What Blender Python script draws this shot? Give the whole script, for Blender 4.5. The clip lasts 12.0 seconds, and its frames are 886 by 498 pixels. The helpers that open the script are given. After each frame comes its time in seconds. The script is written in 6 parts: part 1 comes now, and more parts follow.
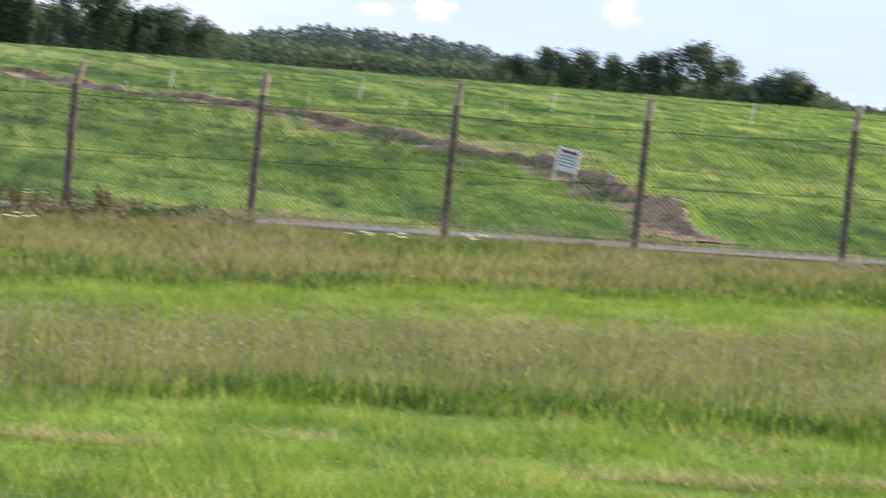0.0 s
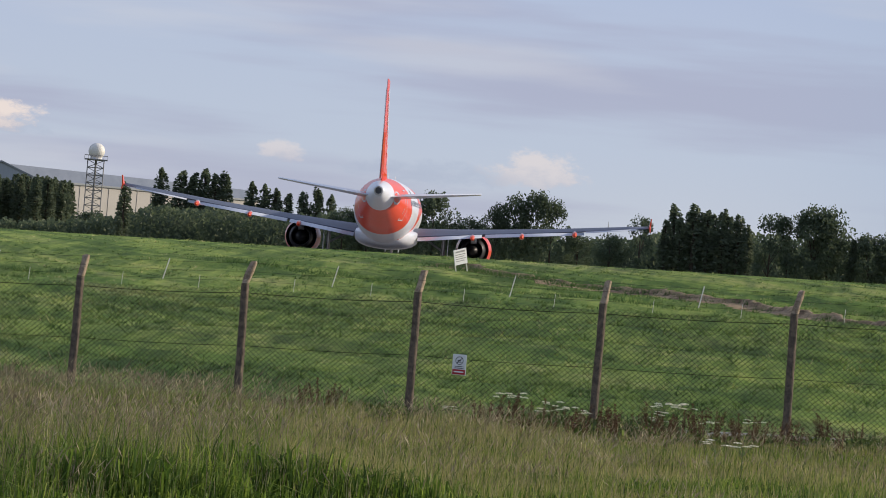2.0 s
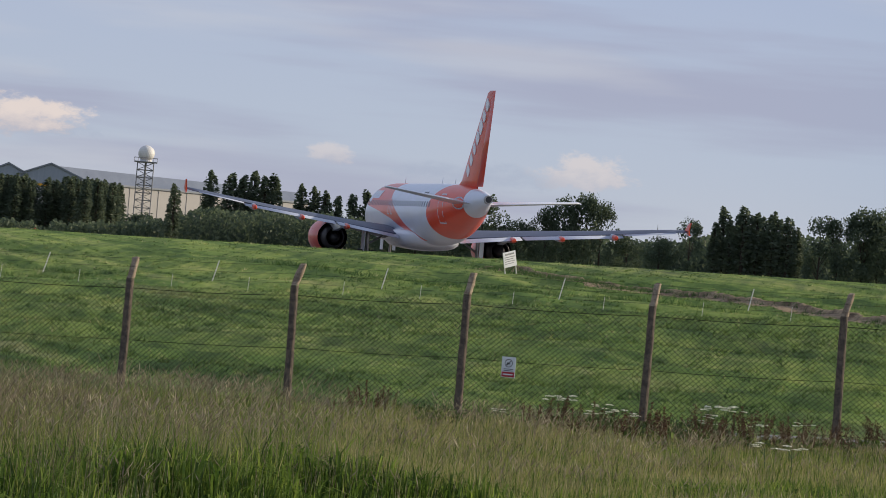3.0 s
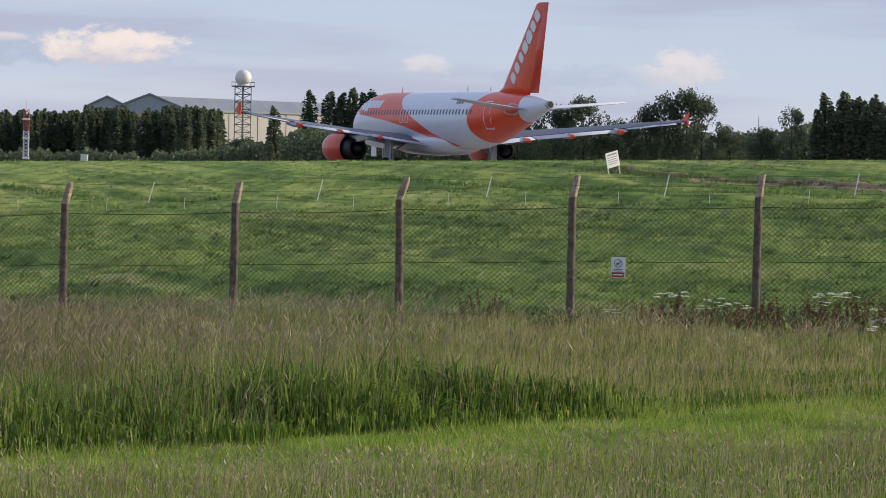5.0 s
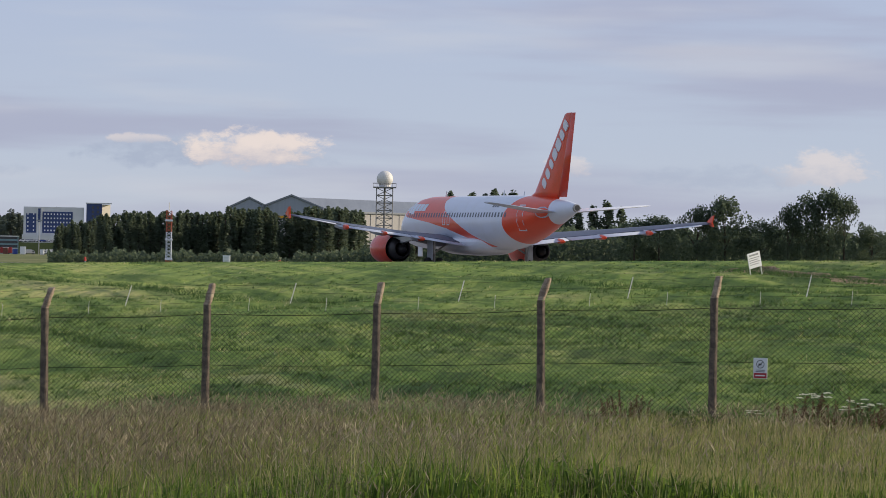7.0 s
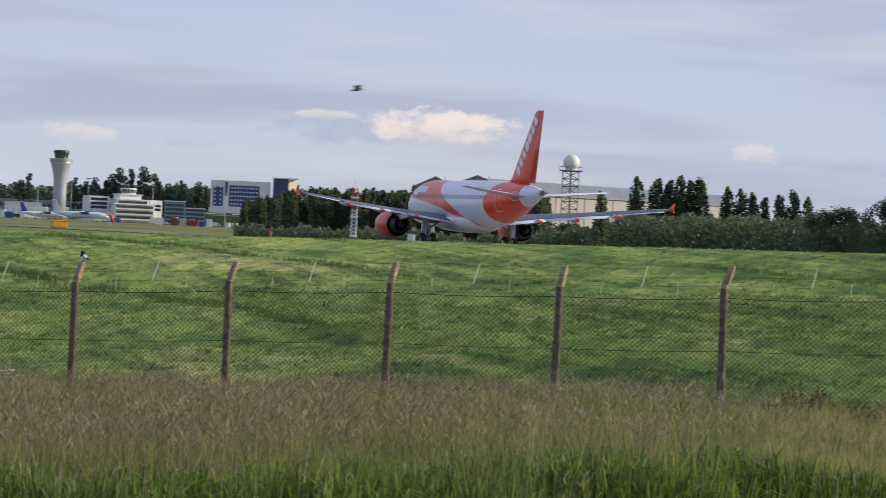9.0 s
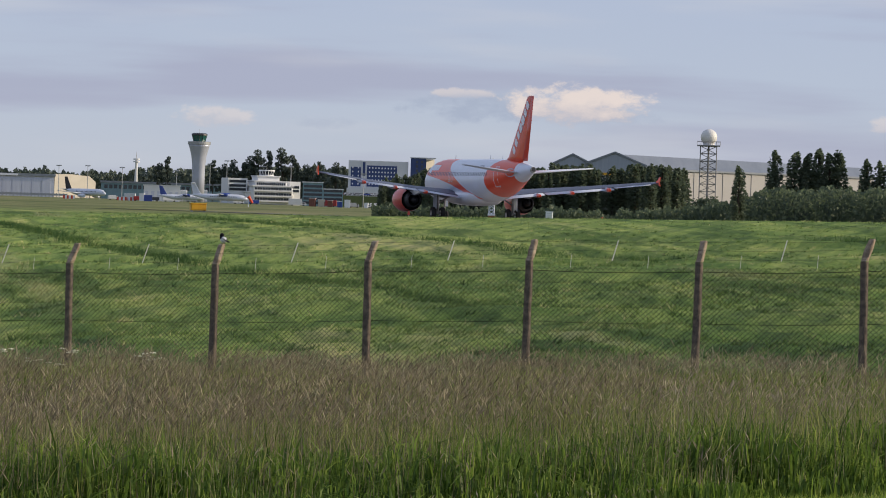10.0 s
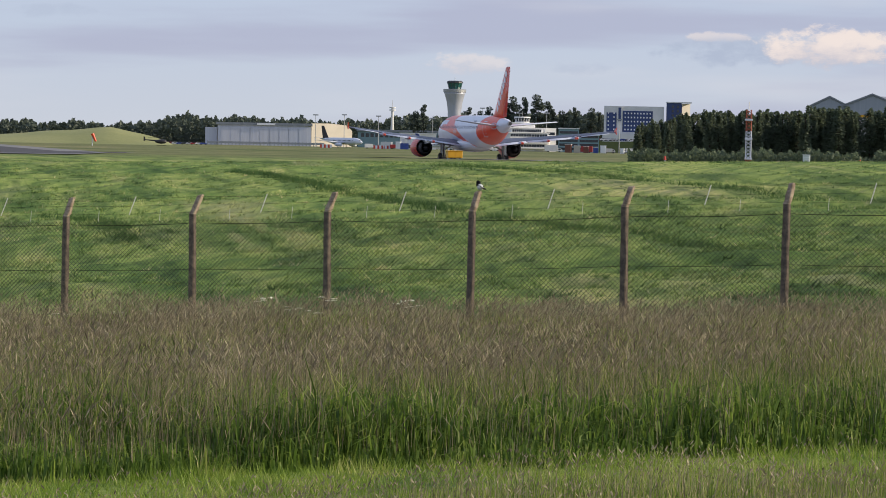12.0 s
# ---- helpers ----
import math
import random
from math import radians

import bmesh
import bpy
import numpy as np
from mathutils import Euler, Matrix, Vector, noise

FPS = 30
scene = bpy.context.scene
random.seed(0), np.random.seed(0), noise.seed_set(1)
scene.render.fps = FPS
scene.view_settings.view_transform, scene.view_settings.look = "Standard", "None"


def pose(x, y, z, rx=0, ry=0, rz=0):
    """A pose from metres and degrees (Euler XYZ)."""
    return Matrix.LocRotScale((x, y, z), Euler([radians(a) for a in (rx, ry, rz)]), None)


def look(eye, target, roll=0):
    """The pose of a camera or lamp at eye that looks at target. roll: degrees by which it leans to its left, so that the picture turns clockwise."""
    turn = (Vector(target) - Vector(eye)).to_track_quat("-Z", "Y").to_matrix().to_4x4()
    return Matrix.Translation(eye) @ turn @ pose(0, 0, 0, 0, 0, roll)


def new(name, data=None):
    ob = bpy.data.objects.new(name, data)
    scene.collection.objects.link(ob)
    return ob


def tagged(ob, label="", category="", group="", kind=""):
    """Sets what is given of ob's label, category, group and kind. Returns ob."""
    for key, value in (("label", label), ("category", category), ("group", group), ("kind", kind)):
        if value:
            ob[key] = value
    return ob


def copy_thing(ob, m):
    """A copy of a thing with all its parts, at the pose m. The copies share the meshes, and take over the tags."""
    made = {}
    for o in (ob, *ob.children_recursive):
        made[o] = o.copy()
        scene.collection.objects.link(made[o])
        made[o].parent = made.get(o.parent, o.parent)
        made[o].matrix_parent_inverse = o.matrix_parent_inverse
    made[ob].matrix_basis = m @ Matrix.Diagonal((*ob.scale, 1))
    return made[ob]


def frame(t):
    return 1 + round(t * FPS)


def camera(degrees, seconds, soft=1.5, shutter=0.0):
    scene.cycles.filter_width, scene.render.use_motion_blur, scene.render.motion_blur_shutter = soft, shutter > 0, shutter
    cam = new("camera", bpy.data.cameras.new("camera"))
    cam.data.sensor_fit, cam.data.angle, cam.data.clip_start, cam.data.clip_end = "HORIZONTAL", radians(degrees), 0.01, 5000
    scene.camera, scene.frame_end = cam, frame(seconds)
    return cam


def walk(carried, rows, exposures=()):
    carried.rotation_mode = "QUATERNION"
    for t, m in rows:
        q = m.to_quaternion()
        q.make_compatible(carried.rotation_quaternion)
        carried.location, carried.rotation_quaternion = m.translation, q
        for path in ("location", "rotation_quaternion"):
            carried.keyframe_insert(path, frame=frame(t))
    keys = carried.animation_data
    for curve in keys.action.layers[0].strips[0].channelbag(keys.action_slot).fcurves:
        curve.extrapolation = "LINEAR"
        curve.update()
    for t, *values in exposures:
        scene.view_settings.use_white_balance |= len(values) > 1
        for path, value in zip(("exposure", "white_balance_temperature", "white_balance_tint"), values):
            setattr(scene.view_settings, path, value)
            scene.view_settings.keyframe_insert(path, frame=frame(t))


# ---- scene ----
EYE = Vector((0, 0, 3.4))
cam = camera(14.18, 12.0, soft=0.8, shutter=0.15)


def aim(yaw, pitch, roll):
    """Camera pose at the eye: yaw clockwise from north, pitch up, roll."""
    y, p = radians(yaw), radians(pitch)
    d = Vector((math.sin(y) * math.cos(p), math.cos(y) * math.cos(p), math.sin(p)))
    return look(EYE, EYE + d * 10, roll)


VIEW = [(0.0, -4.447, -2.617, 5.82), (0.1, -6.298, -2.312, 6.06), (0.2, -8.555, -2.063, 6.11), (0.3, -10.341, -1.924, 5.82),
        (0.4, -12.048, -1.820, 5.53), (0.5, -13.799, -1.770, 5.24), (0.6, -14.755, -1.789, 5.05), (1.0, -15.882, -1.607, 4.27),
        (1.5, -16.238, -0.845, 4.71), (2.0, -16.267, -0.002, 4.80), (2.5, -16.437, 0.185, 4.61), (2.7, -16.700, 0.145, 4.67),
        (4.3, -17.497, -0.815, 4.90), (4.5, -17.773, -0.685, 4.13), (5.0, -18.673, -1.593, 1.10), (5.5, -18.113, -0.533, 0.28),
        (6.0, -19.049, 0.418, 0.72), (6.5, -20.341, 0.192, 0.98), (8.5, -21.948, -0.287, 1.56), (8.9, -23.314, -0.370, 2.60),
        (9.0, -23.928, -0.393, 2.71), (9.5, -25.584, -0.424, 2.40), (10.0, -26.140, -0.835, 1.84), (10.5, -26.627, -1.820, 1.26),
        (11.0, -28.139, -1.823, 1.06), (11.5, -30.259, -1.974, 1.47), (12.0, -30.245, -1.808, 1.12)]
EXPOSURES = [(0.0, 0.92), (0.5, 0.52), (1.0, 0.22), (1.5, 0.12), (2.0, -0.05), (2.5, -0.2), (4.5, 0.08), (5.5, 0.1), (6.0, -0.06), (6.5, -0.08), (8.5, -0.06), (9.0, 0.05), (9.5, -0.14), (10.0, -0.12), (10.5, 0.3), (11.0, 0.32), (11.5, 0.03), (12.0, 0.05)]
walk(cam, [(t, aim(a, p, r)) for t, a, p, r in VIEW], EXPOSURES)

# ---- light ----
SUN_AZ, SUN_EL = 61.0, 21.0
sun = new("sun", bpy.data.lights.new("sun", "SUN"))
sun.data.energy, sun.data.angle, sun.data.color = 4.5, radians(0.6), (1.0, 0.86, 0.66)
sd = Vector((math.sin(radians(SUN_AZ)) * math.cos(radians(SUN_EL)), math.cos(radians(SUN_AZ)) * math.cos(radians(SUN_EL)), math.sin(radians(SUN_EL))))
sun.matrix_world = look(sd * 100, (0, 0, 0))


class Nodes:
    """Short hand for building node trees."""

    def __init__(self, tree):
        self.t = tree
        tree.nodes.clear()

    def n(self, kind, props=None, **ins):
        nd = self.t.nodes.new(kind)
        for k, v in (props or {}).items():
            setattr(nd, k, v)
        for k, v in ins.items():
            sock = nd.inputs[int(k[1:])] if k[0] == "i" and k[1:].isdigit() else nd.inputs[k.replace("_", " ")]
            if isinstance(v, bpy.types.NodeSocket):
                self.t.links.new(v, sock)
            else:
                sock.default_value = v
        return nd

    def math(self, op, a, b=0.0, c=0.0, clamp=False):
        return self.n("ShaderNodeMath", {"operation": op, "use_clamp": clamp}, i0=a, i1=b, i2=c).outputs[0]

    def mix(self, f, a, b, blend="MIX"):
        nd = self.n("ShaderNodeMix", {"data_type": "RGBA", "blend_type": blend})
        for k, v in ((0, f), (6, a), (7, b)):
            if isinstance(v, bpy.types.NodeSocket):
                self.t.links.new(v, nd.inputs[k])
            else:
                nd.inputs[k].default_value = v if k == 0 or len(v) == 4 else (*v, 1)
        return nd.outputs[2]

    def noise(self, vec, scale, detail=4.0, rough=0.55):
        return self.n("ShaderNodeTexNoise", None, Vector=vec, Scale=scale, Detail=detail, Roughness=rough).outputs[0]

    def ramp(self, f, stops):
        nd = self.n("ShaderNodeValToRGB", None, Fac=f)
        el = nd.color_ramp.elements
        while len(el) < len(stops):
            el.new(0.5)
        for e, (p, c) in zip(el, stops):
            e.position, e.color = p, (*c, 1) if len(c) == 3 else c
        return nd.outputs[0]

    def smooth(self, v, lo, hi):
        return self.n("ShaderNodeMapRange", {"interpolation_type": "SMOOTHSTEP"}, Value=v, From_Min=lo, From_Max=hi).outputs[0]


def make_world():
    w = bpy.data.worlds.new("evening_sky")
    scene.world = w
    w.use_nodes = True
    k = Nodes(w.node_tree)
    co = k.n("ShaderNodeTexCoord").outputs["Generated"]
    xyz = k.n("ShaderNodeSeparateXYZ", None, Vector=co)
    x, y, z = xyz.outputs
    az = k.math("MULTIPLY", k.math("ARCTAN2", x, y), 57.2958)
    el = k.math("MULTIPLY", k.math("ARCSINE", z), 57.2958)
    sky = k.n("ShaderNodeTexSky", {"sky_type": "NISHITA", "sun_disc": False, "sun_elevation": radians(SUN_EL), "sun_rotation": radians(SUN_AZ),
                                   "dust_density": 1.5}).outputs[0]
    elp = k.math("MULTIPLY", k.math("MAXIMUM", el, 0.0), 1 / 90)
    veil = k.ramp(elp, [(0.0, (6.4, 6.85, 7.8)), (0.018, (5.5, 6.33, 7.95)), (0.055, (4.65, 5.48, 7.8)), (0.25, (4.0, 4.9, 6.9)), (1.0, (3.4, 4.3, 6.4))])
    base = k.mix(0.85, sky, veil)
    # long thin lilac streaks
    v = k.n("ShaderNodeCombineXYZ", None, X=k.math("MULTIPLY", az, 0.09), Y=k.math("MULTIPLY", el, 0.95), Z=0.3).outputs[0]
    st = k.noise(v, 1.0, 5.0, 0.5)
    base = k.mix(k.math("MULTIPLY", k.smooth(st, 0.47, 0.66), 0.6), base, (3.95, 4.05, 5.5))
    v2 = k.n("ShaderNodeCombineXYZ", None, X=k.math("MULTIPLY", az, 0.12), Y=k.math("MULTIPLY", el, 0.8), Z=7.3).outputs[0]
    base = k.mix(k.math("MULTIPLY", k.smooth(k.noise(v2, 1.0, 4.0, 0.5), 0.52, 0.7), 0.5), base, (6.3, 6.5, 7.2))
    # clearer, deeper blue towards the north-east
    clear = k.math("MULTIPLY", k.smooth(az, -13.0, -4.0), k.math("SUBTRACT", 1.0, k.smooth(az, 20.0, 45.0)))
    base = k.mix(k.math("MULTIPLY", clear, 0.75), base, (3.9, 4.75, 6.3))
    # heaped clouds: azimuth, elevation, half width, half height, strength
    vd = k.n("ShaderNodeCombineXYZ", None, X=az, Y=k.math("MULTIPLY", el, 1.8), Z=0.0).outputs[0]
    puff = k.noise(vd, 2.1, 7.0, 0.64)
    for ca, ce, wa, we, amt, grey in ((-25.5, 1.46, 1.5, 0.30, 0.95, 1), (-23.9, 1.38, 1.5, 0.2, 0.6, 1), (-24.05, 1.54, 1.35, 0.36, 0.95, 0), (-25.9, 1.68, 0.6, 0.1, 0.5, 0), (-14.9, 1.36, 1.0, 0.34, 0.55, 0), (-16.6, 1.2, 1.6, 0.25, 0.5, 1),
                                      (-18.98, 1.36, 0.45, 0.2, 0.45, 0), (-29.87, 1.18, 0.75, 0.2, 0.45, 0), (-28.1, 1.14, 0.6, 0.13, 0.4, 1), (-4.96, 1.2, 0.5, 0.22, 0.5, 0),
                                      (-5.9, 1.1, 0.35, 0.12, 0.35, 0), (-1.98, 1.45, 0.35, 0.3, 0.45, 0), (-3.6, 1.3, 1.5, 0.3, 0.4, 1), (-36.6, 1.9, 0.7, 0.15, 0.4, 1)):
        da = k.math("DIVIDE", k.math("SUBTRACT", az, ca), wa)
        de = k.math("DIVIDE", k.math("SUBTRACT", el, ce), we)
        r = k.math("ADD", k.math("MULTIPLY", da, da), k.math("MULTIPLY", de, de))
        m = k.math("SUBTRACT", k.math("ADD", 0.75, k.math("MULTIPLY", k.math("SUBTRACT", puff, 0.5), 3.0)), r)
        m = k.math("MULTIPLY", k.smooth(m, -0.2, 0.8 if grey else 0.55), amt)
        if grey:
            col = (4.3, 4.9, 6.2)
        else:
            lit = k.smooth(k.math("ADD", de, k.math("MULTIPLY", k.math("SUBTRACT", puff, 0.5), 2.5)), -0.9, 0.5)
            col = k.mix(lit, (6.1, 5.75, 6.2), (8.7, 7.6, 7.1))
        base = k.mix(m, base, col)
    bg = k.n("ShaderNodeBackground", None, Color=base, Strength=0.1)
    k.n("ShaderNodeOutputWorld", None, Surface=bg.outputs[0])


make_world()

# ---- materials ----
MATS = {}


def material(name, c1, c2=None, scale=3.0, rough=0.6, bump=0.0, metal=0.0, fine=30.0, spec=0.5, isl=0.0, emit=0.0, stretch=None, coat=0.0):
    """Two colours mixed by coarse and fine noise on object coordinates; isl varies the value piece by piece."""
    if name in MATS:
        return MATS[name]
    m = MATS[name] = bpy.data.materials.new(name)
    m.use_nodes = True
    k = Nodes(m.node_tree)
    co = k.n("ShaderNodeTexCoord").outputs["Object"]
    if stretch:
        co = k.n("ShaderNodeMapping", None, Vector=co, Scale=stretch).outputs[0]
    big, small = k.noise(co, scale, 3.0), k.noise(co, scale * fine, 3.0)
    f = k.math("ADD", k.math("MULTIPLY", k.smooth(big, 0.3, 0.7), 0.65), k.math("MULTIPLY", k.smooth(small, 0.3, 0.7), 0.35))
    col = k.mix(f, c1, c2 or tuple(v * 0.8 for v in c1))
    if isl:
        ri = k.n("ShaderNodeNewGeometry").outputs["Random Per Island"]
        col = k.mix(1.0, col, k.ramp(ri, [(0, (1 - isl,) * 3), (1, (1 + isl,) * 3)]), "MULTIPLY")
    p = k.n("ShaderNodeBsdfPrincipled", None, Base_Color=col, Metallic=metal, Coat_Weight=coat)
    k.t.links.new(k.math("ADD", rough - 0.08, k.math("MULTIPLY", small, 0.16)), p.inputs["Roughness"])
    p.inputs["Specular IOR Level"].default_value = spec
    if emit:
        p.inputs["Emission Color"].default_value, p.inputs["Emission Strength"].default_value = (*c1, 1), emit
    if bump:
        b = k.n("ShaderNodeBump", None, Height=small, Strength=bump, Distance=0.02)
        k.t.links.new(b.outputs[0], p.inputs["Normal"])
    k.n("ShaderNodeOutputMaterial", None, Surface=p.outputs[0])
    return m


def brightness_drift(k, co):
    """Uneven light over the slope, put into the grass colour along x: dimmest near -19, brighter both ways, paler west.
    """
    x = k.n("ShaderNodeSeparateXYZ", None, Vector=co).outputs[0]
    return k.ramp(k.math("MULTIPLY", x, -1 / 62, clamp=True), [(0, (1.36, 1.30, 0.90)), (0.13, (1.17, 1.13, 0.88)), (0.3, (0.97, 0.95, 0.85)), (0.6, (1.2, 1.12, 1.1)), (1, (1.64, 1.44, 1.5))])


def mottle(k, co, col):
    """Dark rank tufts, lighter combed grass and dead tan patches on the slope."""
    turned = k.n("ShaderNodeMapping", None, Vector=co, Rotation=(0, 0, radians(52))).outputs[0]
    flat = k.n("ShaderNodeMapping", None, Vector=turned, Scale=(0.11, 1.0, 1.0)).outputs[0]
    a, b = k.noise(flat, 0.62, 5.0, 0.65), k.noise(flat, 0.19, 3.0)
    col = k.mix(1.0, col, k.ramp(k.smooth(a, 0.38, 0.64), [(0, (0.56, 0.64, 0.70)), (0.4, (0.97, 1.0, 1.05)), (1, (1.26, 1.19, 1.32))]), "MULTIPLY")
    # combed lines running up the slope
    up = k.n("ShaderNodeMapping", None, Vector=k.n("ShaderNodeMapping", None, Vector=co, Rotation=(0, 0, radians(80))).outputs[0], Scale=(0.05, 1.0, 1.0)).outputs[0]
    c = k.noise(up, 1.5, 4.0, 0.6)
    col = k.mix(1.0, col, k.ramp(k.smooth(c, 0.36, 0.64), [(0, (0.68, 0.74, 0.80)), (0.5, (1.0, 1.0, 1.0)), (1, (1.26, 1.2, 1.2))]), "MULTIPLY")
    tan = k.math("MULTIPLY", k.smooth(b, 0.56, 0.68), k.smooth(a, 0.46, 0.6))
    return k.mix(k.math("MULTIPLY", tan, 0.42), col, (0.36, 0.32, 0.18))


def blade_material(name, cols, patch, trans=0.35, own=0.6, span=(0.3, 0.7), squash=1.0, drift=False):
    """Grass or leaves: colour by blade, patches over metres, light shining through."""
    m = MATS[name] = bpy.data.materials.new(name)
    m.use_nodes = True
    k = Nodes(m.node_tree)
    geo = k.n("ShaderNodeNewGeometry")
    co = k.n("ShaderNodeTexCoord").outputs["Object"]
    f = k.math("ADD", k.math("MULTIPLY", geo.outputs["Random Per Island"], own), k.math("MULTIPLY", k.smooth(k.noise(k.n("ShaderNodeMapping", None, Vector=co, Scale=(squash, 1, 1)).outputs[0], patch, 4.0), *span), 1 - own))
    n = len(cols) - 1
    col = k.ramp(f, [(i / n, c) for i, c in enumerate(cols)])
    if drift:
        col = mottle(k, co, k.mix(1.0, col, brightness_drift(k, co), "MULTIPLY"))
    d = k.n("ShaderNodeBsdfDiffuse", None, Color=col)
    t = k.n("ShaderNodeBsdfTranslucent", None, Color=col)
    g = k.n("ShaderNodeBsdfGlossy", None, Color=(0.5, 0.5, 0.45, 1), Roughness=0.55)
    s = k.n("ShaderNodeMixShader", None, Fac=trans, i1=d.outputs[0], i2=t.outputs[0])
    s = k.n("ShaderNodeMixShader", None, Fac=0.04, i1=s.outputs[0], i2=g.outputs[0])
    k.n("ShaderNodeOutputMaterial", None, Surface=s.outputs[0])
    return m


def ground_material():
    m = bpy.data.materials.new("turf")
    m.use_nodes = True
    k = Nodes(m.node_tree)
    co = k.n("ShaderNodeTexCoord").outputs["Object"]
    rot = k.n("ShaderNodeMapping", None, Vector=k.n("ShaderNodeMapping", None, Vector=co, Rotation=(0, 0, radians(52))).outputs[0], Scale=(0.25, 1.0, 1.0)).outputs[0]
    a, b, c, d = k.noise(rot, 0.13, 4.0), k.noise(rot, 0.5, 4.0, 0.6), k.noise(co, 7.0, 3.0, 0.7), k.noise(co, 0.02, 2.0)
    f = k.math("ADD", k.math("ADD", k.math("MULTIPLY", a, 0.4), k.math("MULTIPLY", b, 0.35)), k.math("MULTIPLY", c, 0.25))
    col = k.ramp(f, [(0.37, (0.034, 0.078, 0.017)), (0.45, (0.082, 0.148, 0.03)), (0.54, (0.145, 0.21, 0.048)), (0.65, (0.28, 0.28, 0.115))])
    col = k.mix(k.math("MULTIPLY", k.smooth(d, 0.45, 0.65), 0.3), col, (0.10, 0.15, 0.035))
    col = mottle(k, co, k.mix(1.0, col, brightness_drift(k, co), "MULTIPLY"))
    dist = k.n("ShaderNodeVectorMath", {"operation": "LENGTH"}, i0=co).outputs["Value"]
    band = k.n("ShaderNodeMapping", None, Vector=co, Rotation=(0, 0, radians(45)), Scale=(0.02, 0.02, 1.0)).outputs[0]
    dry = k.ramp(k.noise(band, 1.0, 6.0, 0.65), [(0.36, (0.10, 0.12, 0.045)), (0.5, (0.165, 0.17, 0.075)), (0.64, (0.26, 0.22, 0.12))])
    col = k.mix(k.math("MULTIPLY", k.smooth(dist, 190, 330), 0.85), col, dry)
    p = k.n("ShaderNodeBsdfPrincipled", None, Base_Color=col, Roughness=0.9)
    p.inputs["Specular IOR Level"].default_value = 0.1
    bm_ = k.n("ShaderNodeBump", None, Height=c, Strength=0.6, Distance=0.08)
    k.t.links.new(bm_.outputs[0], p.inputs["Normal"])
    k.n("ShaderNodeOutputMaterial", None, Surface=p.outputs[0])
    return m


TURF = ground_material()
ORANGE = (0.83, 0.072, 0.014)
WHITE = (0.71, 0.745, 0.84)


# ---- helpers ----
def empty(name, m=Matrix(), **tags):
    ob = new(name)
    ob.empty_display_size = 0.3
    ob.matrix_basis = m
    return tagged(ob, **tags)


def part(name, bm, mat, parent=None, label="", smooth=False, m=None):
    """Links a bmesh as one mesh object under a thing."""
    me = bpy.data.meshes.new(name)
    bm.to_mesh(me)
    bm.free()
    if smooth:
        for p in me.polygons:
            p.use_smooth = True
    for x in mat if isinstance(mat, (list, tuple)) else [mat]:
        me.materials.append(x)
    return linked(name, me, parent, label, m)


def linked(name, me, parent=None, label="", m=None):
    ob = new(name, me)
    if parent:
        ob.parent = parent
    if m is not None:
        ob.matrix_basis = m
    return tagged(ob, label=label)


def raw_mesh(name, verts, faces, mat):
    """Mesh from numpy arrays: verts (n,3), faces (m,3) or (m,4)."""
    me = bpy.data.meshes.new(name)
    n, s = faces.shape
    me.vertices.add(len(verts))
    me.vertices.foreach_set("co", verts.astype(np.float32).ravel())
    me.loops.add(n * s)
    me.loops.foreach_set("vertex_index", faces.astype(np.int32).ravel())
    me.polygons.add(n)
    me.polygons.foreach_set("loop_start", np.arange(0, n * s, s, dtype=np.int32))
    me.update(calc_edges=True)
    me.materials.append(mat)
    return me


def box(bm, x0, x1, y0, y1, z0, z1, bevel=0.0):
    r = bmesh.ops.create_cube(bm, size=1)
    for v in r["verts"]:
        v.co = Vector(((x0 + x1) / 2 + v.co.x * (x1 - x0), (y0 + y1) / 2 + v.co.y * (y1 - y0), (z0 + z1) / 2 + v.co.z * (z1 - z0)))
    if bevel:
        es = list({e for v in r["verts"] for e in v.link_edges})
        bmesh.ops.bevel(bm, geom=es, offset=bevel, segments=1, affect="EDGES")
    return bm


def rod(bm, a, b, r, n=6, r2=None):
    """A tapered rod from a to b."""
    a, b = Vector(a), Vector(b)
    q = (b - a).to_track_quat("Z", "Y").to_matrix().to_4x4()
    bmesh.ops.create_cone(bm, cap_ends=True, segments=n, radius1=r, radius2=r if r2 is None else r2, depth=(b - a).length,
                          matrix=Matrix.Translation((a + b) / 2) @ q)
    return bm


def loft(bm, rings, close=True, caps=True):
    """Skin through rings of equal point counts."""
    vs = [[bm.verts.new(p) for p in r] for r in rings]
    n = len(vs[0])
    for r0, r1 in zip(vs, vs[1:]):
        for i in range(n if close else n - 1):
            j = (i + 1) % n
            bm.faces.new((r0[i], r0[j], r1[j], r1[i]))
    if caps:
        bm.faces.new(list(reversed(vs[0])))
        bm.faces.new(vs[-1])
    bmesh.ops.recalc_face_normals(bm, faces=bm.faces[:])
    return bm


def spot(az, d):
    a = radians(az)
    return d * math.sin(a), d * math.cos(a)


def high(el, d):
    """World height seen at elevation el over distance d."""
    return EYE.z + d * math.tan(radians(el))


# ---- ground ----
FENCE_Y, POST_X0, STEP = 54.87, -31.22, 3.0
AIR_D = np.array([0, 240, 300, 366, 400, 444, 864, 1130, 2500, 5200])
AIR_Z = np.array([-1.8, -1.8, -1.95, -2.3, -2.5, -2.95, -5.8, -5.2, -8.5, -14.0])


def sstep(v, a, b):
    t = np.clip((v - a) / (b - a), 0, 1)
    return t * t * (3 - 2 * t)


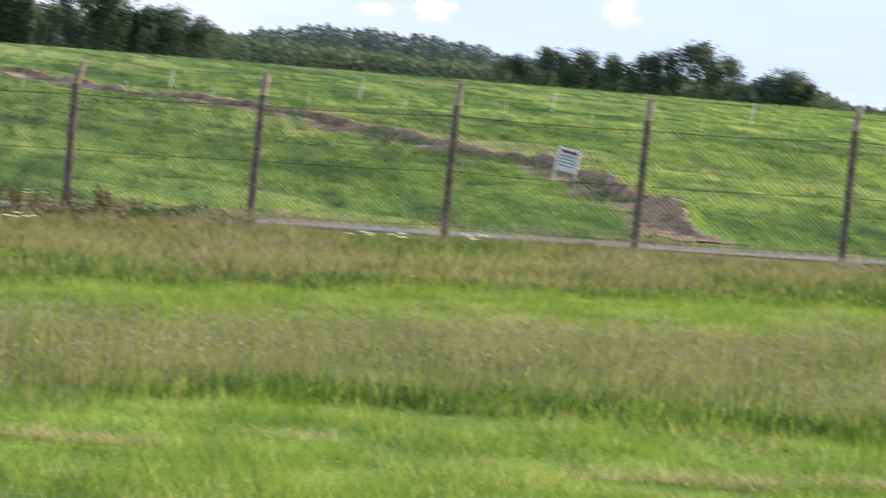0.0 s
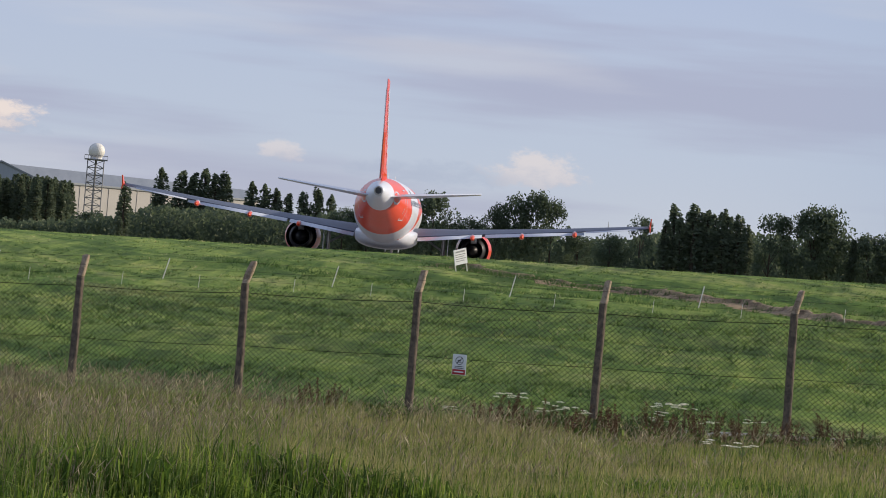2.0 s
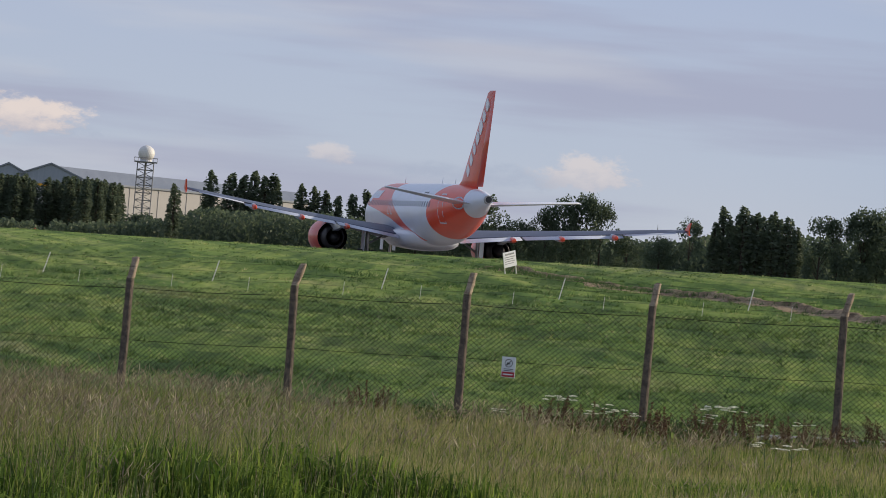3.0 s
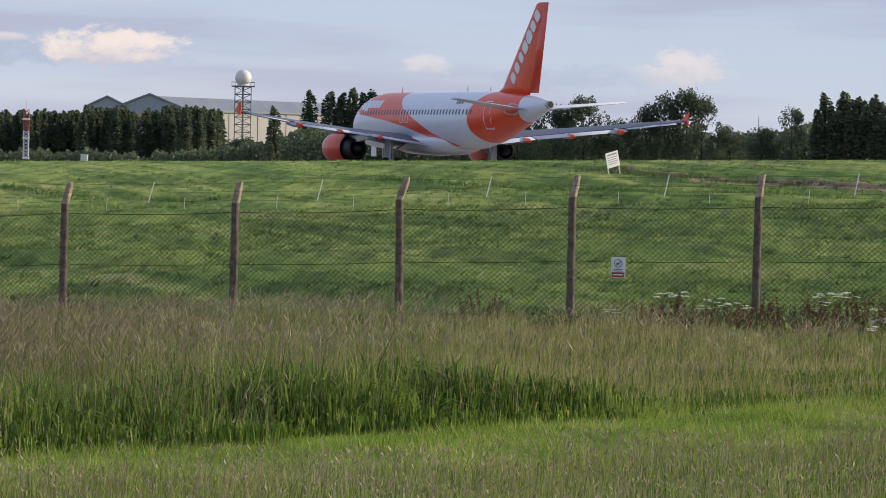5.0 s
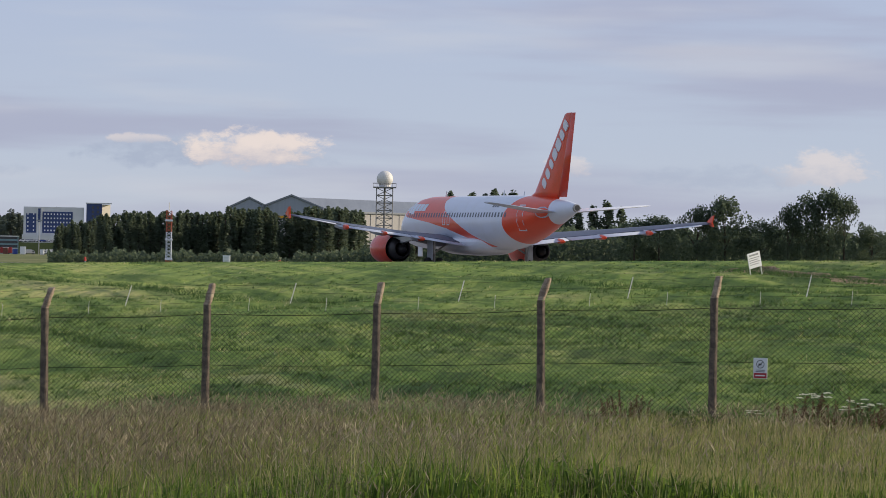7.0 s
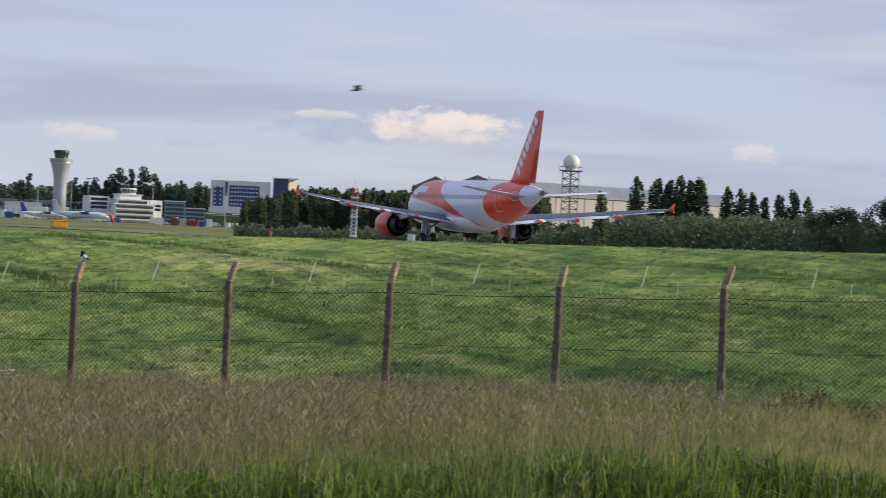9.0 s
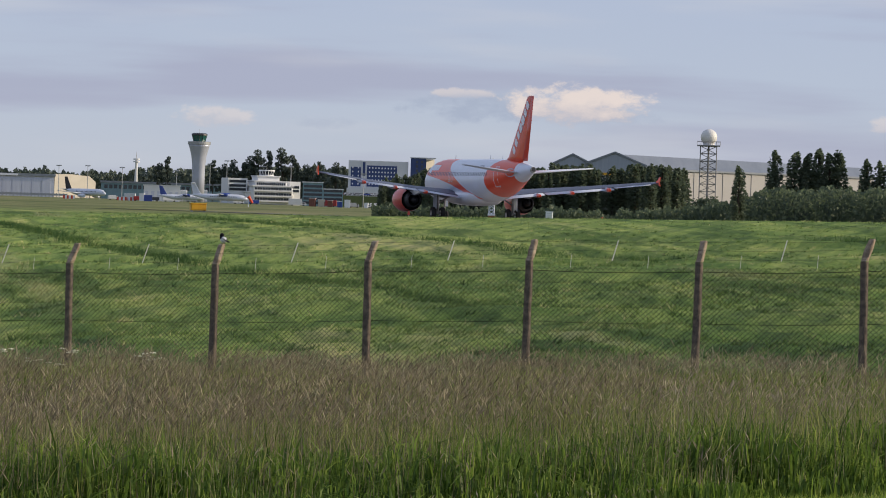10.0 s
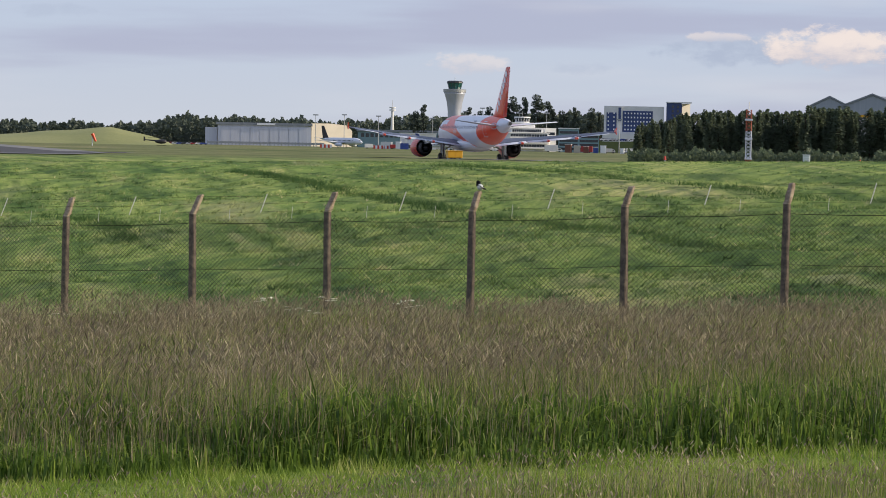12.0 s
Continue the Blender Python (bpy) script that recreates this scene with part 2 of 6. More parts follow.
def patchy(x, y, size, seed):
    """Smooth random field, 0 to 1, over patches of the given size."""
    g = np.random.default_rng(seed).random((64, 64))
    u, v = np.asarray(x) / size + 31.7, np.asarray(y) / size + 17.3
    i, j = np.floor(u).astype(int), np.floor(v).astype(int)
    fu, fv = u - i, v - j
    fu, fv = fu * fu * (3 - 2 * fu), fv * fv * (3 - 2 * fv)
    a, b, c, d = g[i % 64, j % 64], g[(i + 1) % 64, j % 64], g[i % 64, (j + 1) % 64], g[(i + 1) % 64, (j + 1) % 64]
    return (a * (1 - fu) + b * fu) * (1 - fv) + (c * (1 - fu) + d * fu) * fv


def ground_z(x, y):
    """Height of the ground; works on arrays."""
    x, y = np.asarray(x, float), np.asarray(y, float)
    near = 0.01 + 0.0371 * (np.clip(x, -60, 25) + 31.2)
    crest = 3.4 + np.clip(0.6 + 0.0207 * x, -1.78, 0.66)
    air = 3.4 + np.interp(np.hypot(x, y), AIR_D, AIR_Z)
    field = near + (crest - near) * np.clip((y - 58.5) / 92, 0, 1)
    field = field + 0.06 * np.sin(x * 0.21 + y * 0.13) * sstep(y, 59, 75) * sstep(-y, -150, -120)
    lumps = 0.20 * (patchy(x * 0.7, y, 1.5, 40) - 0.5) + 0.34 * (patchy(x * 0.55, y, 4.5, 41) - 0.5)
    field = field + lumps * sstep(y, 59.5, 64) * sstep(-y, -150, -128)
    return field + (air - field) * sstep(y, 146, 205)


def polar_ground():
    az = np.radians(np.concatenate([np.arange(-180, -48, 8.0), np.arange(-48, 16, 0.3), np.arange(16, 180, 8.0)]))
    d = np.concatenate([[0.0005], np.arange(2, 50, 2.0), np.arange(50, 57, 1.5), np.arange(57, 200, 0.5), np.unique(np.concatenate([np.geomspace(201, 4950, 170), AIR_D[1:-1]]))])
    A, D = np.meshgrid(az, d)
    X, Y = D * np.sin(A), D * np.cos(A)
    v = np.stack([X, Y, ground_z(X, Y)], -1).reshape(-1, 3)
    na, nd = len(az), len(d)
    i, j = np.meshgrid(np.arange(nd - 1), np.arange(na), indexing="ij")
    jn = (j + 1) % na
    f = np.stack([i * na + j, (i + 1) * na + j, (i + 1) * na + jn, i * na + jn], -1).reshape(-1, 4)
    f = f[:, ::-1]
    me = raw_mesh("ground", v, f, TURF)
    for p in me.polygons:
        p.use_smooth = True
    ob = linked("ground", me)
    return tagged(ob, "uneven green grass field rising to a low crest", "field", kind="structure")


polar_ground()


def drape(name, left, right, mat, lift, label, category, steps=60, kind="structure"):
    """A strip of ground between two polylines, lying on the ground."""
    def along(p):
        p = np.array(p, float)
        s = np.concatenate([[0], np.cumsum(np.hypot(*np.diff(p, axis=0).T))])
        u = np.linspace(0, s[-1], steps)
        return np.stack([np.interp(u, s, p[:, 0]), np.interp(u, s, p[:, 1])], -1)
    a, b = along(left), along(right)
    w = np.linspace(0, 1, 5)[:, None, None]
    g = a[None] * (1 - w) + b[None] * w
    z = ground_z(g[..., 0], g[..., 1]) + lift
    v = np.concatenate([g, z[..., None]], -1).reshape(-1, 3)
    i, j = np.meshgrid(np.arange(4), np.arange(steps - 1), indexing="ij")
    f = np.stack([i * steps + j, i * steps + j + 1, (i + 1) * steps + j + 1, (i + 1) * steps + j], -1).reshape(-1, 4)
    me = raw_mesh(name, v, f, mat)
    if me.polygons[0].normal.z < 0:
        me.flip_normals()
    return tagged(linked(name, me), label, category, kind=kind)


# dark tone mixes damp-free soil brown with the shadow under the turf lip
SOIL = material("bare_soil", (0.085, 0.05, 0.032), (0.46, 0.33, 0.19), 2.2, 0.95, 1.0, fine=7)
PATH = material("worn_path", (0.13, 0.13, 0.135), (0.19, 0.185, 0.18), 0.7, 0.9, 0.4)

drape("road", [(-26, 56.2), (-10, 56.2), (8, 56.6), (26, 57)], [(-26, 58.0), (-10, 58.3), (8, 58.7), (26, 59)], PATH, 0.03,
      "narrow grey tarmac path behind the fence", "path", 80)


BANK = np.array([(0.1, 60.2), (-0.9, 64.0), (-2.7, 74.0), (-5.0, 81.0), (-8.6, 91.0), (-12.8, 101.0), (-17.0, 107.0), (-23.0, 117.0), (-31.6, 127.5), (-40.0, 136.0)], float)


def off_bank(x, y):
    """Distance from the line of the soil bank."""
    best = np.full(len(x), 1e9)
    for a, b in zip(BANK, BANK[1:]):
        e = b - a
        t = np.clip(((x - a[0]) * e[0] + (y - a[1]) * e[1]) / (e @ e), 0, 1)
        best = np.minimum(best, np.hypot(x - a[0] - t * e[0], y - a[1] - t * e[1]))
    return best


def soil_bank():
    """Ragged earth bank where the turf has been cut, stepping up to the higher field."""
    rng = np.random.default_rng(4)
    line = BANK
    s = np.concatenate([[0], np.cumsum(np.hypot(*np.diff(line, axis=0).T))])
    n, k = 420, 7
    u = np.linspace(0, s[-1], n)
    c = np.stack([np.interp(u, s, line[:, 0]), np.interp(u, s, line[:, 1])], -1)
    t = np.gradient(c, axis=0)
    t /= np.linalg.norm(t, axis=1)[:, None]
    nrm = np.stack([t[:, 1], -t[:, 0]], -1)
    fade = np.clip(1.3 - .75 * u / s[-1], 0.3, 1)
    wob = np.convolve(rng.normal(0, 1, n + 20), np.ones(21) / 5, "valid") * 0.28
    wob2 = rng.normal(0, 0.07, n)
    verts = np.zeros((k, n, 3))
    prof = [(-1.3, -0.01), (-0.7, 0.02), (-0.2, 0.04), (0.15, 0.08), (0.36, 0.22), (0.6, 0.24), (1.3, -0.02)]
    for i, (o, h) in enumerate(prof):
        off = o * (0.30 + 0.2 * fade) + wob * (0.25 + 0.45 * (i < 2)) + wob2 * (2.0 if i < 2 else 1.2)
        p = c + nrm * off[:, None]
        verts[i, :, :2] = p
        verts[i, :, 2] = ground_z(p[:, 0], p[:, 1]) + h * fade * np.clip(u / 5, 0, 1) + rng.normal(0, 0.014, n) * (0 < i < 6) + 0.012
    i, j = np.meshgrid(np.arange(k - 1), np.arange(n - 1), indexing="ij")
    f = np.stack([i * n + j, i * n + j + 1, (i + 1) * n + j + 1, (i + 1) * n + j], -1).reshape(-1, 4)
    me = raw_mesh("soil_bank", verts.reshape(-1, 3), f, SOIL)
    me.materials.append(TURF)
    for q, p in enumerate(me.polygons):
        p.material_index = 1 if q >= 5 * (n - 1) else 0
    tagged(linked("soil_bank", me), "ragged cut of bare brown soil across the grass slope", "earth bank", kind="structure")


soil_bank()
SHOULDER = material("runway_concrete", (0.23, 0.22, 0.22), (0.17, 0.165, 0.165), 0.05, 0.9, 0.2)
RUBBERED = material("rubbered_asphalt", (0.035, 0.033, 0.037), (0.06, 0.056, 0.058), 0.06, 0.9, 0.2)
drape("runway", [(-12, 194), (-68, 259), (-1484, 1726)], [(-56, 183), (-100, 229), (-1516, 1696)], SHOULDER, 0.05, "long pale grey runway beyond the grass", "runway", 300)
drape("runway_centre", [(-340, 525), (-1490, 1720)], [(-358, 507), (-1510, 1702)], RUBBERED, 0.09, "dark rubber-stained middle of the runway", "runway", 200)

drape("taxiway", [spot(-35.35, 352), spot(-36.2, 268), spot(-42, 250)], [spot(-35.35, 440), spot(-36.2, 438), spot(-42, 436)], RUBBERED, 0.06, "dark paved turning area beside the runway", "taxiway", 60)
drape("taxiway_edge", [spot(-35.2, 346), spot(-36.2, 258), spot(-42, 240)], [spot(-35.35, 352), spot(-36.2, 268), spot(-42, 250)], SHOULDER, 0.06, "pale concrete edge of the turning area", "taxiway", 60)

# ---- boundary fence ----
CONCRETE = material("post_concrete", (0.22, 0.165, 0.125), (0.062, 0.05, 0.043), 9.0, 0.95, 1.0, fine=5)
# worn arm, paler than the post: brightness from its tilt is in the colour
TIP = material("post_tip_lit", (0.44, 0.35, 0.25), (0.15, 0.105, 0.07), 9.0, 0.95, 0.8, fine=6)
WIRE = material("dark_wire", (0.022, 0.026, 0.022), (0.045, 0.045, 0.038), 20, 0.85, spec=0.15)
PALE = material("pale_spacer", (0.62, 0.62, 0.56), (0.5, 0.5, 0.45), 9, 0.7)
ARM_Y = -0.17
POST_OFF = {-3: (.066, -.025), -2: (-.002, -.015), -1: (-.061, -.001), 0: (-.065, -.024), 1: (-.01, .028), 2: (.018, .044), 3: (.104, .017), 4: (.033, .028),
            5: (-.067, .018), 6: (-.025, -.02), 7: (.073, -.03), 8: (-.041, -.026), 9: (-.012, .014), 10: (-.079, -.027), 11: (.094, .018)}
CRANK = 0.33


def post_top(k):
    dx, dz = POST_OFF.get(k, (0, 0))
    return Vector((POST_X0 + STEP * k + dx, FENCE_Y, 3.4 - 0.94 + 0.1114 * k - 0.000126 * k * k + dz))


def worn(rings, cuts, rng, amount=.006):
    """Rings between the given ones, their corners chipped unevenly."""
    out = []
    for a, b in zip(rings, rings[1:]):
        for i in range(cuts):
            t = i / cuts
            c = sum((p.lerp(q, t) for p, q in zip(a, b)), Vector()) / len(a)
            out.append([p.lerp(q, t) + (p.lerp(q, t) - c).normalized() * rng.uniform(-amount, amount * .6) for p, q in zip(a, b)])
    return out + [[p + Vector((0, 0, rng.uniform(-2 * amount, amount))) for p in rings[-1]]]


def build_fence():
    fence = empty("fence", pose(0, FENCE_Y, 0), label="chain-link boundary fence with cranked concrete posts and barbed wire", category="fence")
    rng = random.Random(8)
    ks = list(range(-6, 15))
    for k in ks:
        tip = post_top(k) - Vector((0, FENCE_Y, 0))
        lean = rng.uniform(-0.015, 0.015)
        foot = float(ground_z(tip.x, FENCE_Y)) - 0.15
        bx = tip.x - 0.03
        bend = tip.z - CRANK
        bm = bmesh.new()
        rings = []
        for z, dx, dy, w in ((foot, 0, 0, 0.062), ((foot + bend) / 2, lean, 0, 0.058), (bend - 0.02, lean * 2, 0, 0.055)):
            c = Vector((bx + dx, ARM_Y + dy, z))
            rings.append([c + Vector((sx * w, sy * w, 0)) for sx, sy in ((-1, -.7), (-.7, -1), (.7, -1), (1, -.7), (1, .7), (.7, 1), (-.7, 1), (-1, .7))])
        loft(bm, worn(rings, 6, rng))
        post = part("post", bm, CONCRETE, fence)
        bm = bmesh.new()
        rings = []
        for z, x, y, w in ((bend - 0.02, bx + lean * 2, ARM_Y, 0.057), (bend + 0.05, bx + 0.008 + lean * 2, ARM_Y + .04, 0.057), (tip.z - 0.01, tip.x, -.01, 0.052), (tip.z + 0.01, tip.x + 0.005, .01, 0.036)):
            c = Vector((x, y, z))
            rings.append([c + Vector((sx * w, sy * w, 0)) for sx, sy in ((-1, -.7), (-.7, -1), (.7, -1), (1, -.7), (1, .7), (.7, 1), (-.7, 1), (-1, .7))])
        loft(bm, worn(rings, 3, rng, .011))
        part("crank_arm", bm, TIP, post, "worn cranked arm, brightness of its tilt put into the pale colour")
    for a, b in zip(ks, ks[1:]):
        pa, pb = post_top(a) - Vector((0.03, FENCE_Y, 0)), post_top(b) - Vector((0.03, FENCE_Y, 0))
        # chain link, one panel to a bay
        top_a, top_b = pa.z - CRANK - 0.125, pb.z - CRANK - 0.125
        hgt = 1.84
        cell, rise = 0.094, 0.080
        vs, fs = [], []
        def wire(p, q, r=0.0038):
            d = (q - p).normalized()
            u = Vector((d.z, 0, -d.x))
            w = Vector((0, 1, 0))
            i0 = len(vs)
            for e in (p, q):
                for ang in (0.5, 2.6, 4.7):
                    vs.append(e + (u * math.cos(ang) + w * math.sin(ang)) * r)
            for i in range(3):
                j = (i + 1) % 3
                fs.append((i0 + i, i0 + j, i0 + 3 + j, i0 + 3 + i))
        L = pb.x - pa.x
        slope = rise / cell
        n = int((L + hgt / slope) / cell)
        for sgn in (1, -1):
            for i in range(n + 1):
                s0 = i * cell - hgt / slope
                x0, x1 = max(0, s0), min(L, s0 + hgt / slope)
                if x1 - x0 < 0.02:
                    continue
                h0, h1 = (x0 - s0) * slope, (x1 - s0) * slope
                if sgn < 0:
                    x0, x1 = L - x0, L - x1
                def at(x, h):
                    return Vector((pa.x + x, ARM_Y + 0.066, top_a + (top_b - top_a) * x / L - hgt + h))
                wire(at(x0, h0), at(x1, h1))
        panel = linked("mesh_panel", raw_mesh("mesh_panel", np.array(vs), np.array(fs), WIRE), fence)
        # straining wires and barbed strands
        for name, dz, dy, r, sag, tipped in (("line_wire", -0.18, ARM_Y + 0.066, 0.006, 0.03, 0), ("line_wire", -0.18 - 0.86, ARM_Y + 0.066, 0.0045, 0.02, 0), ("line_wire", -0.18 - 1.70, ARM_Y + 0.066, 0.0045, 0.02, 0),
                                             ("barbed_wire", 0.02, ARM_Y + .03, 0.002, 0.02, 0), ("barbed_wire", 0.17, -0.16, 0.002, 0.02, 1), ("barbed_wire", 0.31, -0.02, 0.002, 0.02, 1)):
            shift = Vector((0.03, 0, 0)) * tipped
            rings = []
            for i in range(7):
                t = i / 6
                p = pa.lerp(pb, t) + shift
                p = Vector((p.x, dy, p.z - CRANK + dz - sag * 4 * t * (1 - t)))
                rings.append([p + Vector((0, r * math.cos(e), r * math.sin(e))) for e in (0.5, 2.6, 4.7)])
            bm = loft(bmesh.new(), rings)
            part(name, bm, WIRE, fence)
        mid = pa.lerp(pb, 0.5)
        bm = rod(bmesh.new(), (mid.x, ARM_Y, mid.z - CRANK - 0.01), (mid.x + 0.03, 0, mid.z + 0.0), 0.009, 5)
        part("wire_spacer", bm, PALE, fence, "pale leaning wire spacer")
        for q in (0.26, 0.72):
            m = pa.lerp(pb, q + rng.uniform(-.02, .02))
            bm = rod(bmesh.new(), (m.x, ARM_Y + .03, m.z - CRANK - 0.13), (m.x + 0.01, ARM_Y + .04, m.z - CRANK + 0.08), 0.0045, 5)
            part("wire_spacer", bm, PALE, fence)
    return fence


build_fence()

SIGNW = material("sign_white", (0.85, 0.85, 0.86), (0.78, 0.78, 0.80), 4, 0.5)
SIGNR = material("sign_red", (0.45, 0.02, 0.03), (0.36, 0.02, 0.03), 5, 0.5)
BLACK = material("print_black", (0.03, 0.03, 0.035), (0.05, 0.05, 0.05), 5, 0.6)
STEEL = material("dull_steel", (0.42, 0.43, 0.44), (0.3, 0.31, 0.32), 3, 0.5, metal=0.6)


def warning_sign():
    x, z = math.tan(radians(-15.82)) * 54.8, high(-1.83, 57.0)
    s = empty("warning_sign", pose(x, FENCE_Y + ARM_Y - 0.01, z), label="small white prohibition notice with red strip wired to the fence", category="sign")
    part("plate", box(bmesh.new(), -.115, .115, -.004, .004, -.165, .165, 0.002), SIGNW, s)
    part("red_strip", box(bmesh.new(), -.105, .105, -.009, -.0045, -.155, -.075), SIGNR, s, "red strip with white line")
    part("strip_text_bar", box(bmesh.new(), -.08, .08, -.012, -.0095, -.125, -.105), SIGNW, s)
    bm = bmesh.new()
    ring = 20
    for r0, r1 in ((0.066, 0.057),):
        vs = [[bm.verts.new((r * math.cos(i * math.tau / ring), y, .065 + r * math.sin(i * math.tau / ring))) for i in range(ring)] for r, y in ((r0, -.0045), (r0, -.008), (r1, -.008), (r1, -.0045))]
        for a, b in zip(vs, vs[1:]):
            for i in range(ring):
                j = (i + 1) % ring
                bm.faces.new((a[i], a[j], b[j], b[i]))
    part("prohibition_ring", bm, BLACK, s)
    part("symbol", box(box(bmesh.new(), -.03, .02, -.009, -.0045, .055, .075), -.04, .035, -.009, -.0045, .036, .043), BLACK, s)
    bm = rod(bmesh.new(), (-.045, -.008, .02), (.045, -.008, .11), .005, 4)
    part("slash_bar", bm, BLACK, s)
    for i in range(2):
        part("text_bar", box(bmesh.new(), -.075, .075, -.009, -.0045, -.033 - i * .026, -.024 - i * .026), BLACK, s)


warning_sign()


def notice(az, el, h, w, yaw, lean, label, red):
    """Board on two legs standing in the field; el is that of its foot."""
    lo, hi = 56.0, 220.0
    for _ in range(40):
        d = (lo + hi) / 2
        x, y = spot(az, d)
        if high(el, d) > float(ground_z(x, y)):
            lo = d
        else:
            hi = d
    x, y = spot(az, lo)
    s = empty("notice_board", pose(x, y, float(ground_z(x, y)) - 0.03, 3, lean, -az + yaw), label=label, category="sign", group="notices in the field")
    board = part("board", box(bmesh.new(), -w / 2, w / 2, -.012, .012, h * .35, h, 0.004), SIGNW, s)
    for sx in (-1, 1):
        part("leg", box(bmesh.new(), sx * w * .44 - .02, sx * w * .44 + .02, .0125, .05, 0, h * .97), PALE, s, "pale wooden leg")
    part("heading_bar", box(bmesh.new(), -w * .36, w * .36, -.019, -.0125, h * .86, h * .93), SIGNR if red else STEEL, s, "red heading bar" if red else "")
    for i in range(4):
        part("text_bar", box(bmesh.new(), -w * .4, w * .38 - (i % 2) * w * .12, -.019, -.0125, h * (.76 - i * .09), h * (.79 - i * .09)), STEEL, s)
    return s


notice(-15.93, -0.34, 0.92, 0.60, 36, -15, "leaning white notice board on two legs in the grass", False)
notice(-2.65, -1.36, 0.76, 0.50, -15, 9, "white notice board with red heading beside the soil bank", True)


# ---- airliner ----
def livery():
    m = bpy.data.materials.new("airliner_livery")
    m.use_nodes = True
    k = Nodes(m.node_tree)
    co = k.n("ShaderNodeTexCoord").outputs["Object"]
    x, _, z = k.n("ShaderNodeSeparateXYZ", None, Vector=co).outputs
    def curve(v, lo, hi, pts, vlo, vhi):
        u = k.math("DIVIDE", k.math("SUBTRACT", v, lo), hi - lo)
        c = k.ramp(u, [((a - lo) / (hi - lo), ((b - vlo) / (vhi - vlo),) * 3) for a, b in pts])
        return k.math("ADD", k.math("MULTIPLY", c, vhi - vlo), vlo)
    up = curve(z, 1.5, 6.2, [(1.6, -7.6), (2.2, -5.4), (3.0, -2.4), (3.6, -0.6), (4.3, 1.6), (4.9, 3.3), (5.5, 4.3), (6.1, 4.7)], -8, 8)
    low = curve(x, -5, 16, [(-4.9, 2.05), (-2.0, 2.6), (2.3, 3.4), (6.0, 3.85), (9.5, 4.15), (12.0, 4.35), (13.2, 4.9), (14.4, 6.3)], 1, 7)
    front = k.math("MULTIPLY", k.math("GREATER_THAN", x, up), k.math("GREATER_THAN", z, low))
    dz = k.math("SUBTRACT", z, 3.9)
    rear_x = k.math("SUBTRACT", -8.8, k.math("MULTIPLY", k.math("MULTIPLY", dz, dz), 0.42))
    rear = k.math("MULTIPLY", k.math("LESS_THAN", x, rear_x), k.math("GREATER_THAN", x, -15.35))
    f = k.math("MAXIMUM", front, rear)
    grime = k.noise(co, 0.8, 5.0)
    white = k.mix(k.math("MULTIPLY", k.smooth(grime, 0.4, 0.75), 0.25), WHITE, (0.62, 0.62, 0.62))
    orange = k.mix(k.math("MULTIPLY", k.smooth(grime, 0.4, 0.75), 0.3), ORANGE, (0.62, 0.07, 0.02))
    p = k.n("ShaderNodeBsdfPrincipled", None, Base_Color=k.mix(f, white, orange), Roughness=0.33, Coat_Weight=0.25, Coat_Roughness=0.07)
    k.n("ShaderNodeOutputMaterial", None, Surface=p.outputs[0])
    return m


LIVERY = livery()
PAINT_O = material("orange_paint", ORANGE, (0.62, 0.07, 0.02), 0.8, 0.3, coat=0.15, spec=0.35)
PAINT_R = material("cowl_paint", (0.80, 0.06, 0.014), (0.55, 0.05, 0.02), 0.8, 0.3, coat=0.15, spec=0.35)
PAINT_W = material("white_paint", WHITE, (0.64, 0.66, 0.71), 0.8, 0.3, coat=0.4)
# shadow on the wing put into this dark colour; the paint itself is mid grey
WING_SHADE = material("wing_shade_grey", (0.10, 0.12, 0.18), (0.075, 0.09, 0.135), 0.7, 0.5, spec=0.25)
FLAP_G = material("flap_grey", (0.50, 0.54, 0.64), (0.40, 0.43, 0.52), 0.7, 0.38)
DARK = material("dark_metal", (0.035, 0.035, 0.04), (0.06, 0.055, 0.055), 3, 0.45, metal=0.5)
BARE = material("bare_metal", (0.45, 0.43, 0.41), (0.25, 0.23, 0.22), 2, 0.35, metal=0.9)
RUBBER = material("tyre_rubber", (0.02, 0.02, 0.021), (0.035, 0.034, 0.033), 6, 0.85)
GLASSD = material("dark_glazing", (0.02, 0.025, 0.035), (0.035, 0.04, 0.05), 2, 0.12, spec=0.8)
SHADE_W = material("window_shade", (0.05, 0.06, 0.085), (0.1, 0.11, 0.14), 3, 0.25)
FUS = np.array([(15.9, 3.15, .04, .04), (15.72, 3.16, .33, .33), (15.3, 3.2, .66, .68), (14.6, 3.32, 1.05, 1.06), (13.6, 3.5, 1.45, 1.42), (12.4, 3.68, 1.78, 1.72), (11.0, 3.8, 1.98, 1.9),
                (9.4, 3.85, 2.07, 1.975), (-5.5, 3.85, 2.07, 1.975), (-7.5, 3.9, 2.01, 1.94), (-9.5, 4.05, 1.83, 1.78), (-11.5, 4.24, 1.58, 1.54), (-13.5, 4.46, 1.25, 1.22), (-15.2, 4.65, .95, .92),
                (-16.8, 4.80, .66, .62), (-17.8, 4.87, .44, .42), (-18.45, 4.9, .30, .29)])


def fus_at(x):
    o = FUS[::-1]
    return [float(np.interp(x, o[:, 0], o[:, i])) for i in (1, 2, 3)]


def skin(x, ang, off=0.0):
    """Point on the fuselage skin; ang from the crown, positive to port."""
    zc, rz, ry = fus_at(x)
    return Vector((x, (ry + off) * math.sin(ang), zc + (rz + off) * math.cos(ang)))


def skin_ang(x, z):
    zc, rz, _ = fus_at(x)
    return math.acos(max(-1, min(1, (z - zc) / rz)))


